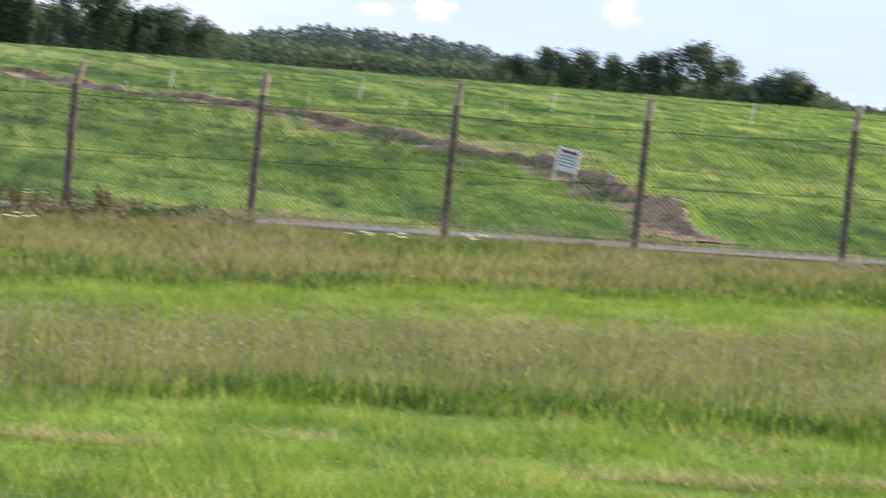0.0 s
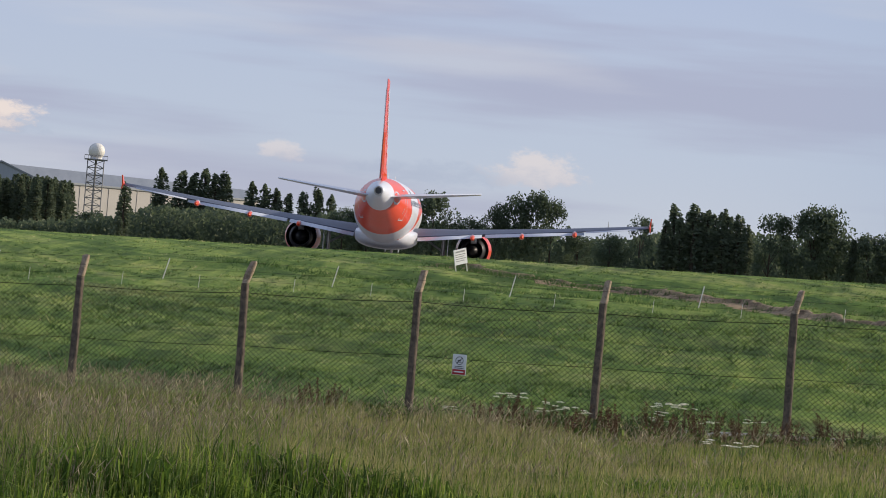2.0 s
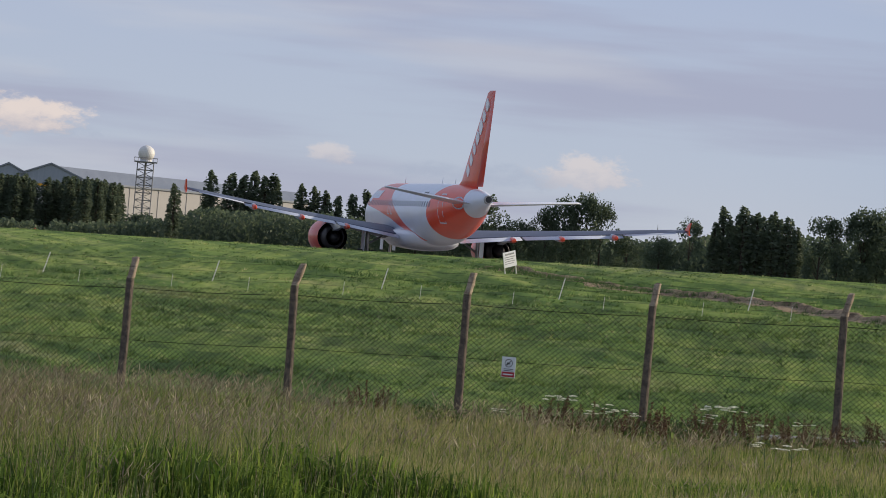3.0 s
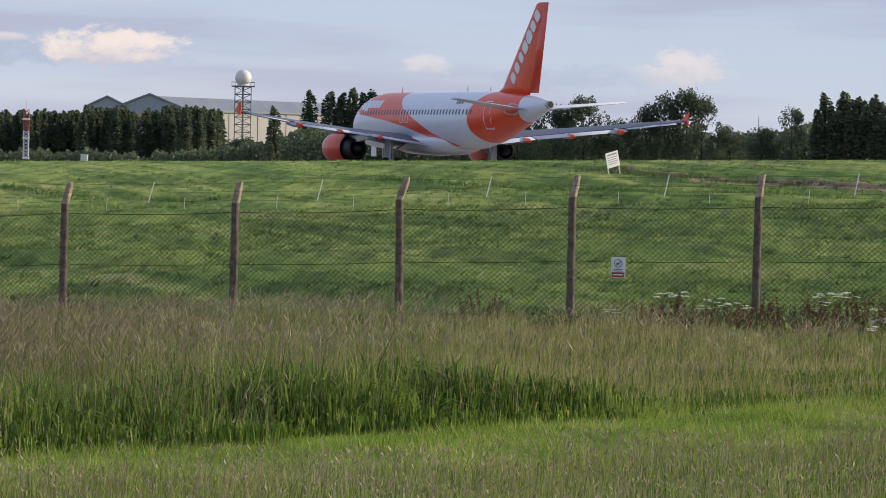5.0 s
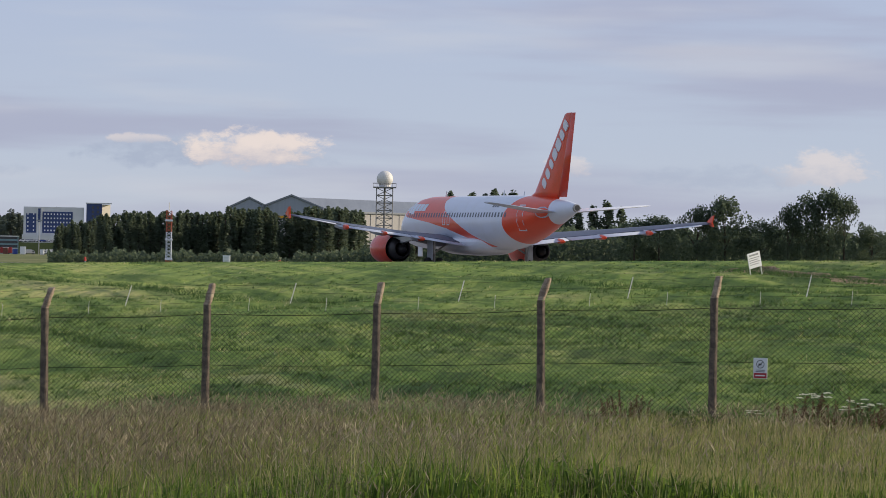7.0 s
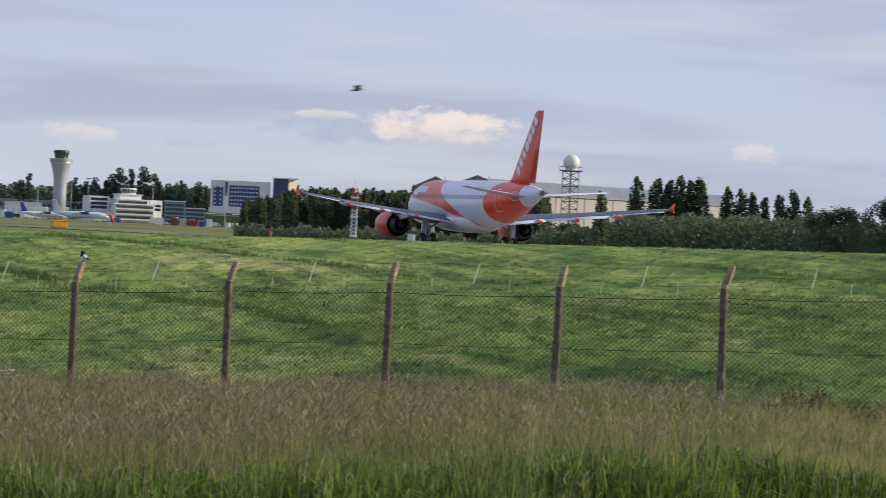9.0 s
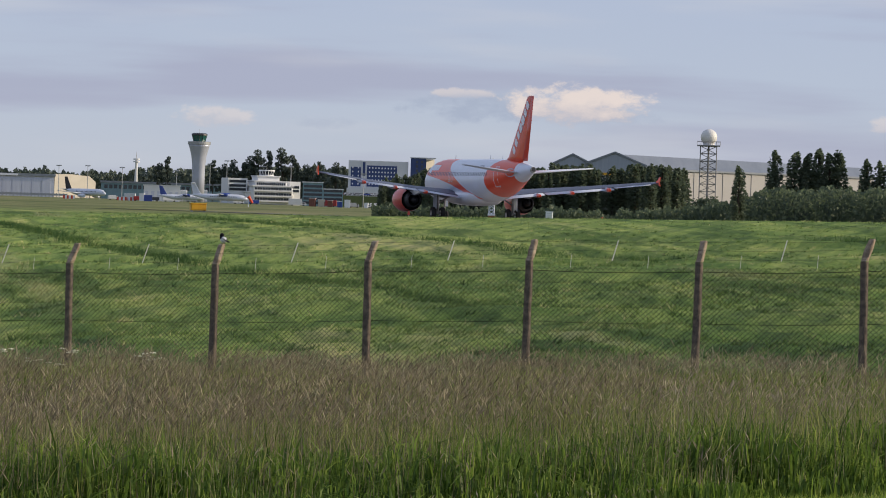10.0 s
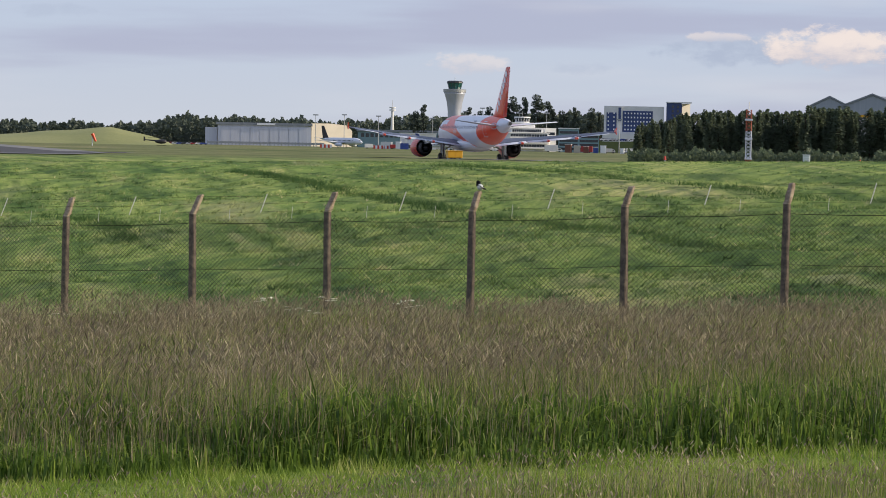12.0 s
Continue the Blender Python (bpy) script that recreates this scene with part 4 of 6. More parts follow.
def plant_trees():
    rng = random.Random(3)
    for i, (az, el) in enumerate(((-20.86, .98), (-20.54, .96), (-20.34, .93), (-20.16, 1.03), (-19.98, .95), (-19.85, 1.0), (-19.40, .88), (-19.19, .85), (-19.0, .79), (-18.80, .73), (-18.56, .78), (-18.35, .86), (-18.12, .77))):
        tree("poplar", az, el, 980, 1.85, i % 3, "poplar row")
    for i, (az, el) in enumerate(((-12.72, .82), (-12.60, 1.09), (-12.5, .86), (-12.36, .98), (-12.27, 1.12), (-12.16, .98), (-12.06, 1.04), (-11.94, .98), (-11.81, 1.07), (-11.7, .96), (-11.55, 1.0), (-11.42, .84))):
        tree("poplar", az, el, 620 + 6 * (i % 2), 1.75, i % 3, "poplar clump")
    az = -27.15
    i = 0
    while az < -22.3:
        el = float(np.interp(az, [-27.15, -26.6, -26.2, -25.4, -24.6, -24.2, -23.7, -23.35, -22.9, -22.3], [.30, .42, .50, .52, .56, .66, .60, .60, .66, .6])) + rng.uniform(-.06, .05)
        if not -23.60 < az < -23.47:
            tree("poplar", az, el, 900 + rng.uniform(-15, 15), 1.85, i % 3, "dense tree belt")
        az += rng.uniform(.05, .075)
        i += 1
    for az, el, k, w, v in ((-21.43, .70, "poplar", 1.8, 1), (-16.45, .86, "broad", 1.0, 0), (-16.9, .72, "broad", 1.0, 1), (-15.45, .77, "broad", .7, 1), (-15.15, .91, "broad", .8, 2), (-14.80, 1.0, "broad", .8, 0),
                            (-14.55, .93, "airy", .8, 0), (-13.12, .78, "airy", .9, 0), (-11.05, .98, "airy", .9, 1), (-10.75, 1.0, "airy", .9, 0), (-10.35, 1.13, "broad", 1.0, 1), (-10.1, 1.1, "broad", .9, 2), (-9.72, .76, "poplar", 1.3, 0),
                            (-9.45, .76, "broad", 1.1, 0), (-9.05, .78, "broad", 1.2, 2), (-8.6, .68, "broad", 1.0, 1), (-13.6, .42, "broad", 1.3, 2), (-14.1, .45, "broad", 1.3, 1), (-15.9, .5, "broad", 1.3, 2), (-17.5, .55, "broad", 1.2, 0), (-17.9, .5, "broad", 1.2, 1)):
        tree(k, az, el, 620 if az > -14 else 760, w, v, "trees behind the field")
    for az, el, w, v in ((-3.63, .60, 1.0, 1), (-3.05, .74, 1.25, 0), (-2.55, .76, 1.2, 2), (-1.95, .74, 1.1, 1), (-1.5, .80, .9, 0), (-1.2, .87, .8, 2), (-.68, 1.06, 1.15, 0), (-.2, .9, 1.0, 1), (.75, .76, 1.5, 2), (.4, .66, 1.2, 1), (1.05, .62, 1.2, 0)):
        tree("broad", az, el, 420, w, v, "hedgerow trees")
    for az, el, w, v in ((-21.88, .16, 1.4, 0), (-26.95, -.10, 1.5, 1), (-27.1, -.16, 1.4, 0), (-20.3, .3, 1.4, 1), (-19.7, .25, 1.6, 0), (-19.0, .2, 1.5, 1), (-21.2, .22, 1.2, 0), (-18.4, .28, 1.5, 1)):
        tree("shrub", az, el, 860, w, v, "shrubs before the tree belt")
    for i, (az, el) in enumerate(((-30.60, .51), (-30.75, .4), (-29.87, .48), (-29.55, .49), (-29.4, .45), (-29.15, .66), (-28.99, .66), (-28.76, .70), (-28.6, .6), (-28.35, .45), (-28.15, .51), (-27.89, .50), (-27.75, .44), (-29.7, .42), (-28.5, .48), (-29.3, .56))):
        tree("pine", az, el, 2350, .7 + .3 * (i % 2), i % 2, "dark trees behind the airport")


def woods(name, az0, az1, d0, d1, top, n, size, mat, label, seed):
    """A far belt of leaves too dense to tell apart."""
    rng = np.random.default_rng(seed)
    az = rng.uniform(az0, az1, n)
    d = rng.uniform(d0, d1, n)
    bumps = sum(np.sin(az * f + p) * a for f, p, a in ((7.1, seed, .3), (17.3, 1.7 * seed, .25), (41.0, .6 * seed, .22), (83.0, 2.2 * seed, .2)))
    t = np.interp(az, *np.array(top).T) + bumps * .09
    x, y = d * np.sin(np.radians(az)), d * np.cos(np.radians(az))
    g = ground_z(x, y)
    ztop = EYE.z + d * np.tan(np.radians(t))
    z = g + (ztop - g) * rng.uniform(0.0, 1, n) ** .55
    v, f = leaf_quads(np.stack([x, y, z], -1), size, rng)
    # the solid mass of foliage within
    m = 240
    ca, cd = np.linspace(az0, az1, m), (d0 + d1) / 2
    cb = sum(np.sin(ca * q + p) * a for q, p, a in ((7.1, seed, .3), (17.3, 1.7 * seed, .25), (41.0, .6 * seed, .22), (83.0, 2.2 * seed, .2)))
    cx, cy = cd * np.sin(np.radians(ca)), cd * np.cos(np.radians(ca))
    cg = ground_z(cx, cy)
    ct = EYE.z + cd * np.tan(np.radians(np.interp(ca, *np.array(top).T) + cb * .09))
    rows = [np.stack([cx * (1 + o / cd), cy * (1 + o / cd), cg + (ct - cg) * u], -1) for o, u in ((-4, -.05), (-3, .6), (0, .86), (5, .6), (6, -.05))]
    k0 = len(v)
    v = np.concatenate([v, *rows])
    i, j = np.meshgrid(np.arange(4), np.arange(m - 1), indexing="ij")
    f = np.concatenate([f, k0 + np.stack([i * m + j, i * m + j + 1, (i + 1) * m + j + 1, (i + 1) * m + j], -1).reshape(-1, 4)])
    tagged(linked(name, raw_mesh(name, v, f, mat)), label, "woods", kind="stuff")


plant_trees()
woods("hedge_woods", -27.3, -7.6, 800, 850, [(-27.3, -.2), (-26, -.16), (-23.7, -.14), (-23.6, -.25), (-23.4, -.25), (-23.3, -.12), (-22.5, -.1), (-22.2, -.02), (-21.6, .05), (-21, .28), (-19.5, .34), (-17.5, .36), (-16, .38), (-13.8, .32), (-13, .5), (-12.2, .62), (-10, .66), (-9, .55), (-7.6, .42)], 64000, .5, LEAF, "dense dark undergrowth and low trees behind the airfield", 5)
woods("hill_woods", -8.4, 4.5, 2300, 2700, [(-8.4, .45), (-7.9, .52), (-7.2, .68), (-6.5, .76), (-5, .74), (-4.5, .72), (-3.6, .55), (-2, .5), (1, .45), (1.6, .38), (2, .3), (4.5, .28)], 40000, 1.3, LEAF_FAR_HAZE, "hazy wooded hillside far beyond the field", 6)
woods("field_hedge", -7.9, 3.2, 470, 500, [(-7.9, .42), (-6, .42), (-5, .38), (-3.5, .42), (1.3, .5), (1.8, .32), (3.2, .3)], 22000, .42, LEAF, "low hedge along the far edge of the field", 9)
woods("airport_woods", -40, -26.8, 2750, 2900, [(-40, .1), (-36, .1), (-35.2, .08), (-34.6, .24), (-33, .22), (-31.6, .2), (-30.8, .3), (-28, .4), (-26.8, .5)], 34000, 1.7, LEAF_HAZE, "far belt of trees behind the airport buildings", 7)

# ---- airport ----
CLAD = material("grey_cladding", (0.64, 0.65, 0.72), (0.55, 0.56, 0.63), 0.15, 0.55, stretch=(6, 6, .3))
CREAM = material("cream_cladding", (0.50, 0.455, 0.385), (0.43, 0.39, 0.33), 0.1, 0.6)
WALLB = material("beige_cladding", (0.43, 0.405, 0.385), (0.38, 0.36, 0.345), 0.1, 0.7)
ROOFG = material("grey_roof", (0.26, 0.28, 0.31), (0.20, 0.22, 0.25), 0.08, 0.6, stretch=(4, .3, 1))
PALEW = material("pale_wall", (0.72, 0.72, 0.72), (0.62, 0.62, 0.62), 0.15, 0.7)
WALL_W = material("white_stucco", (0.83, 0.82, 0.80), (0.72, 0.71, 0.69), 0.2, 0.75)
NAVY = material("navy_cladding", (0.035, 0.065, 0.19), (0.028, 0.05, 0.15), 0.3, 0.4)
GREENG = material("green_glazing", (0.012, 0.075, 0.07), (0.02, 0.115, 0.10), 0.8, 0.15, spec=0.8)
TEAL = material("teal_panel", (0.22, 0.33, 0.36), (0.17, 0.27, 0.31), 0.3, 0.5)
YELLOW = material("yellow_paint", (0.80, 0.42, 0.02), (0.70, 0.34, 0.02), 0.8, 0.5)
REDP = material("red_paint", (0.55, 0.06, 0.035), (0.42, 0.05, 0.03), 0.6, 0.6)
BLUEP = material("blue_paint", (0.04, 0.08, 0.34), (0.03, 0.06, 0.25), 0.6, 0.5)
BRICKC = material("brick_red", (0.22, 0.09, 0.065), (0.16, 0.07, 0.05), 0.4, 0.85)


def stand(name, az, d, label, category, turn=0.0, group="", z=None):
    """A thing at azimuth and distance whose -y side faces the eye."""
    x, y = spot(az, d)
    return empty(name, pose(x, y, float(ground_z(x, y)) if z is None else z, 0, 0, -az + turn), label=label, category=category, group=group)


def px(deg, d):
    return d * math.tan(radians(deg))


def bx(name, parent, mat, *dims, label="", bevel=0.0):
    return part(name, box(bmesh.new(), *dims, bevel), mat, parent, label)


def windows(parent, mat, xs, zs, w, h, y, name="window", depth=.25):
    """Window panes proud of a facade at local depth y, sharing one mesh."""
    me = None
    for z in zs:
        for x in xs:
            if me is None:
                bm = box(bmesh.new(), -w / 2, w / 2, -depth, .05, -h / 2, h / 2)
                ob = part(name, bm, mat, parent, m=pose(x, y, z))
                me = ob.data
            else:
                linked(name, me, parent, m=pose(x, y, z))


DIMSTEEL = material("weathered_steel", (0.26, 0.26, 0.27), (0.18, 0.18, 0.19), 1, 0.7, metal=0.2)


def radar_tower():
    d = 1150
    t = stand("radar_tower", -21.93, d, "steel lattice radar tower carrying a white radome", "tower")
    zb = float(ground_z(*spot(-21.93, d)))
    zt = high(.95, d) - zb
    w = px(.13, d)
    for sx in (-1, 1):
        for sy in (-1, 1):
            part("corner_leg", rod(bmesh.new(), (sx * w, sy * w, 0), (sx * w, sy * w, zt), .17, 5), DIMSTEEL, t)
    part("cable_riser", rod(bmesh.new(), (0, 0, 0), (0, 0, zt), .32, 8), DIMSTEEL, t, "central cable riser")
    n = 10
    for i in range(n):
        z0, z1 = zt * i / n, zt * (i + 1) / n
        for sy in (-1, 1):
            for sx in (-1, 1):
                part("brace", rod(bmesh.new(), (-sx * w, sy * w, z0), (sx * w, sy * w, z1), .075, 4), DIMSTEEL, t)
                part("brace", rod(bmesh.new(), (sy * w, -sx * w, z0), (sy * w, sx * w, z1), .075, 4), DIMSTEEL, t)
            part("rail", rod(bmesh.new(), (-w, sy * w, z1), (w, sy * w, z1), .13, 4), DIMSTEEL, t)
    p = w + 1.1
    deck = part("platform", box(bmesh.new(), -p, p, -p, p, zt, zt + .35, .05), DIMSTEEL, t)
    for sx in np.linspace(-1, 1, 7):
        for sy in (-1, 1):
            part("guard_post", rod(bmesh.new(), (sx * p, sy * p, zt + .35), (sx * p, sy * p, zt + 1.5), .05, 4), DIMSTEEL, deck)
    for sy in (-1, 1):
        part("guard_rail", rod(bmesh.new(), (-p, sy * p, zt + 1.5), (p, sy * p, zt + 1.5), .06, 4), DIMSTEEL, deck)
    r = px(.133, d)
    bm = bmesh.new()
    bmesh.ops.create_icosphere(bm, subdivisions=3, radius=r, matrix=Matrix.Translation((0, 0, zt + .5 + r * .9)))
    ball = part("radome", bm, material("radome_white", (0.76, 0.74, 0.70), (0.66, 0.64, 0.6), .5, .5), t, "white panelled radome", False)
    part("radome_ring", rod(bmesh.new(), (0, 0, zt + .35), (0, 0, zt + .9), r * .7, 16), PALEW, t)


def mast_tower():
    d = 520
    t = stand("lattice_mast", -25.38, d, "red and white banded lattice mast", "mast")
    zb = float(ground_z(*spot(-25.38, d)))
    zt = high(.52, d) - zb
    w = px(.042, d)
    n = 8
    wm, om = PAINT_W, material("mast_orange", (0.50, 0.13, 0.07), (0.38, 0.10, 0.06), 0.6, 0.6)
    for i in range(n):
        m = om if i in (0, 5, 6, 7) else wm
        z0, z1 = zt * i / n, zt * (i + 1) / n
        for sx in (-1, 1):
            for sy in (-1, 1):
                part("leg_section", rod(bmesh.new(), (sx * w, sy * w, z0), (sx * w, sy * w, z1), .07, 5), m, t)
        for q in range(2):
            za, zc = z0 + (z1 - z0) * q / 2, z0 + (z1 - z0) * (q + 1) / 2
            for sy in (-1, 1):
                part("brace", rod(bmesh.new(), (-w, sy * w, za), (w, sy * w, zc), .05, 4), m, t)
                part("brace", rod(bmesh.new(), (w, sy * w, za), (-w, sy * w, zc), .05, 4), m, t)
    for z in (zt * .12, zt * .47, zt * .81):
        part("platform", box(bmesh.new(), -w * 1.45, w * 1.45, -w * 1.45, w * 1.45, z, z + .28, .03), wm, t, "white platform")
    part("antenna", rod(bmesh.new(), (0, 0, zt), (0, 0, zt + 1.2), .05, 4), STEEL, t)


def big_hangar():
    d = 1400
    az0 = -23.4
    t = stand("aircraft_hangar", az0, d, "large grey aircraft hangar with twin gable roof behind trees", "hangar", turn=0)
    zb = float(ground_z(*spot(az0, d)))
    zt, ze = high(.79, d) - zb, high(.60, d) - zb
    R = px(4.4, d)
    wl = px(.75, d)
    for i, (x0, x1, top) in enumerate(((-px(.98, d), -px(.42, d), zt - px(.05, d)), (-px(.5, d), px(.45, d), zt))):
        c = (x0 + x1) / 2
        gable = bmesh.new()
        loft(gable, [[Vector(p) for p in ((x0, y, 0), (x1, y, 0), (x1, y, ze), (c, y, top), (x0, y, ze))] for y in (0, 60)])
        part("gable_wall", gable, material("gable_grey", (0.33, 0.36, 0.42), (0.28, 0.31, 0.36), .15, .6, stretch=(6, 6, .3)), t, "grey gable end")
        bm = bmesh.new()
        loft(bm, [[Vector(p) for p in ((x0 - 1, y, ze - .3), (c, y, top + .1), (x1 + 1, y, ze - .3), (x1 + 1, y, ze + .4), (c, y, top + .8), (x0 - 1, y, ze + .4))] for y in (-.5, 60)])
        part("gable_roof", bm, ROOFG, t)
    bx("hangar_doors", t, WALLB, -px(.25, d), px(.15, d), -.25, -.02, 0, high(.43, d) - zb)
    bx("gable_door", t, YELLOW, -px(.25, d), px(.15, d), -.3, -.02, high(.435, d) - zb, high(.475, d) - zb, label="yellow band over the hangar door")
    x0 = px(.05, d)
    part("long_wall", loft(bmesh.new(), [[Vector(p) for p in ((x0, 6, z), (R, 96, z), (R, 130, z), (x0, 60, z))] for z in (0, ze - px(.05, d))]), WALLB, t, "pale long hangar wall")
    bm = bmesh.new()
    zl = ze - px(.05, d)
    loft(bm, [[Vector(p) for p in ((x, q + 5, zl - .2), (x, q + 5, zl + .5), (x, q + 40, top_z), (x, q + 75, zl))] for x, top_z, q in ((x0, zt + .2, 0), (R, zt - px(.05, d), 90))])
    part("long_roof", bm, ROOFG, t, "long sloping grey roof")
    for i in range(18):
        x = x0 + (R - x0) * (i + .5) / 18
        yq = 6 + 90 * (i + .5) / 18
        part("wall_panel", box(bmesh.new(), -3.3, 3.3, -.2, -.02, 1, zl - .6), WALLB, t, m=pose(x, yq, 0, 0, 0, math.degrees(math.atan2(90, R - x0))))


def atc_tower():
    d = 2050
    t = stand("control_tower", -30.105, d, "pale flared airport control tower with green glazed cab", "control tower")
    zb = float(ground_z(*spot(-30.105, d)))
    def ringz(el, deg, m=32):
        r, z = px(deg / 2, d), high(el, d) - zb
        return [Vector((r * math.cos(a), r * math.sin(a), z)) for a in np.linspace(0, math.tau, m, endpoint=False)]
    part("shaft", loft(bmesh.new(), [[Vector((p.x, p.y, 0)) for p in ringz(0, .205)]] + [ringz(e, w) for e, w in ((.2, .205), (.4, .215), (.52, .24), (.6, .275), (.68, .325), (.72, .355))]),
         material("tower_cladding", (0.46, 0.48, 0.55), (0.38, 0.40, 0.47), .12, .4, metal=.2), t, "pale flared shaft", True)
    part("gallery", loft(bmesh.new(), [ringz(e, w) for e, w in ((.715, .365), (.76, .37), (.765, .33))]), STEEL, t, "grey gallery ring")
    part("cab_glazing", loft(bmesh.new(), [ringz(.765, .19, 12), ringz(.865, .24, 12)]), GREENG, t, "green tinted glass")
    part("cab_roof", loft(bmesh.new(), [ringz(e, w, 12) for e, w in ((.865, .26), (.885, .255), (.9, .2))]), DARK, t)
    for i in range(12):
        a = i * math.tau / 12
        r0, r1, z0, z1 = px(.0955, d), px(.1205, d), high(.765, d) - zb, high(.865, d) - zb
        part("mullion", rod(bmesh.new(), (r0 * math.cos(a), r0 * math.sin(a), z0), (r1 * math.cos(a), r1 * math.sin(a), z1), .1, 4), DARK, t)
    part("aerial", rod(bmesh.new(), (0, 0, high(.9, d) - zb), (0, 0, high(.96, d) - zb), .1, 4), STEEL, t)


def hotel():
    d = 2200
    t = stand("hotel", -27.18, d, "white and navy hotel block with rows of small windows", "hotel")
    zb = float(ground_z(*spot(-27.18, d)))
    Z = lambda el: high(el, d) - zb
    X = lambda az: px(az + 27.18, d)
    bx("main_block", t, PALEW, X(-27.7), X(-26.74), 0, 16, 0, Z(.545))
    bx("navy_panel", t, NAVY, X(-27.66), X(-27.5), -.3, -.02, Z(.13), Z(.44), label="navy facade panel")
    bx("navy_panel", t, NAVY, X(-27.4), X(-26.92), -.3, -.02, Z(.13), Z(.47))
    bx("white_fin", t, PALEW, X(-27.49), X(-27.41), -.8, -.02, Z(.1), Z(.54))
    bx("sign_panel", t, NAVY, X(-27.47), X(-27.43), -1.0, -.82, Z(.3), Z(.52))
    windows(t, SIGNW, [X(a) for a in np.linspace(-27.36, -26.96, 9)], [Z(e) for e in (.17, .235, .3, .365, .43)], .75, .95, -.3)
    windows(t, SIGNW, [X(a) for a in (-27.63, -27.54)], [Z(e) for e in (.17, .235, .3, .365, .43)], .7, .95, -.3)
    bx("stair_tower", t, NAVY, X(-26.70), X(-26.46), -2, 14, 0, Z(.61), label="navy tower block")
    part("tower_end", loft(bmesh.new(), [[Vector((X(a), y, z)) for a, y in ((-26.455, -1.9), (-26.32, 5), (-26.32, 14), (-26.455, 14))] for z in (0, Z(.60))]), CREAM, t, "cream end wall catching the sun")
    bx("tower_roof", t, PALEW, X(-26.71), X(-26.30), -2.6, 14.5, Z(.61), Z(.625))
    windows(t, GLASSD, [X(-26.6), X(-26.52)], [Z(e) for e in (.2, .27, .34, .41, .48, .55)], 1.3, 1.5, -2)
    bx("podium", t, PALEW, X(-27.72), X(-26.74), -6, -.02, 0, Z(.10))


def old_terminal():
    d = 1950
    a0 = -28.85
    t = stand("terminal_building", a0, d, "stepped white art deco terminal with ribbon windows and a glazed lookout", "building", turn=14)
    zb = float(ground_z(*spot(a0, d)))
    Z = lambda el: high(el, d) - zb
    X = lambda az: px(az - a0, d)
    tiers = ((-29.27, -28.62, -6, 20, -.3, .08), (-29.36, -28.55, 0, 22, -.3, -.02), (-29.22, -28.70, -3, 18, .08, .155), (-29.16, -28.80, 0, 14, .155, .235))
    for i, (l, r, y0, y1, e0, e1) in enumerate(tiers):
        z0 = max(0, Z(e0))
        bx("storey", t, WALL_W, X(l), X(r), y0, y1, z0, Z(e1), label="white rendered storey" if i == 0 else "", bevel=.3)
        bx("cornice", t, WALL_W, X(l) - .6, X(r) + .6, y0 - .6, y1, Z(e1), Z(e1) + .5)
    for e, l, r, y in ((-.12, -29.25, -28.64, -6), (-.04, -29.25, -28.64, -6), (.045, -29.25, -28.64, -6), (.12, -29.2, -28.72, -3)):
        n = 14
        xs = [X(l) + (X(r) - X(l)) * (i + .5) / n for i in range(n)]
        windows(t, GLASSD, xs, [Z(e)], (X(r) - X(l)) / n * .82, 1.25, y, depth=.15)
        bx("balcony_rail", t, WALL_W, X(l) - .5, X(r) + .5, y - 1.6, y - .2, Z(e) - 1.5, Z(e) - .9)
    m = 16
    def rg(el, deg):
        return [Vector((X(-28.98) + px(deg / 2, d) * math.cos(a), 5 + px(deg / 2, d) * math.sin(a), Z(el))) for a in np.linspace(0, math.tau, m, endpoint=False)]
    part("lookout_base", loft(bmesh.new(), [rg(.235, .24), rg(.265, .24)]), WALL_W, t)
    part("lookout_glass", loft(bmesh.new(), [rg(.265, .21), rg(.325, .25)]), GLASSD, t)
    part("lookout_roof", loft(bmesh.new(), [rg(.325, .27), rg(.345, .26)]), WALL_W, t)
    for i in range(m):
        a = i * math.tau / m
        c = Vector((X(-28.98), 5, 0))
        part("lookout_mullion", rod(bmesh.new(), c + Vector((px(.107, d) * math.cos(a), px(.107, d) * math.sin(a), Z(.265))), c + Vector((px(.127, d) * math.cos(a), px(.127, d) * math.sin(a), Z(.325))), .14, 4), WALL_W, t)
    part("aerial", rod(bmesh.new(), (X(-28.98), 5, Z(.34)), (X(-28.98), 5, Z(.43)), .12, 4), STEEL, t)
    # wings
    for l, r, e, mt in ((-29.62, -29.3, .2, PALEW), (-28.6, -28.42, .17, WALL_W)):
        bx("side_wing", t, mt, X(l), X(r), 4, 20, 0, Z(e))
        for ee in (.02, .08, .15):
            if ee < e - .03:
                bx("ribbon_window", t, GLASSD, X(l) + .8, X(r) - .8, 3.85, 3.99, Z(ee) - .7, Z(ee) + .7)
    u = stand("office_block", -28.2, d - 30, "grey and teal glazed office block", "building")
    zb2 = float(ground_z(*spot(-28.2, d - 30)))
    for l, r, e, mt in ((-28.42, -28.1, .16, TEAL), (-28.1, -27.78, .06, TEAL)):
        x0, x1 = px(l + 28.2, d), px(r + 28.2, d)
        bx("block", u, mt, x0, x1, 0, 14, 0, high(e, d) - zb2)
        for ee in np.arange(-.16, e - .02, .065):
            bx("ribbon_window", u, GLASSD, x0 + .5, x1 - .5, -.15, -.02, high(ee, d) - zb2 - .5, high(ee, d) - zb2 + .8)
        bx("roof_slab", u, WALL_W, x0 - .4, x1 + .4, -.5, 14, high(e, d) - zb2, high(e, d) - zb2 + .5)


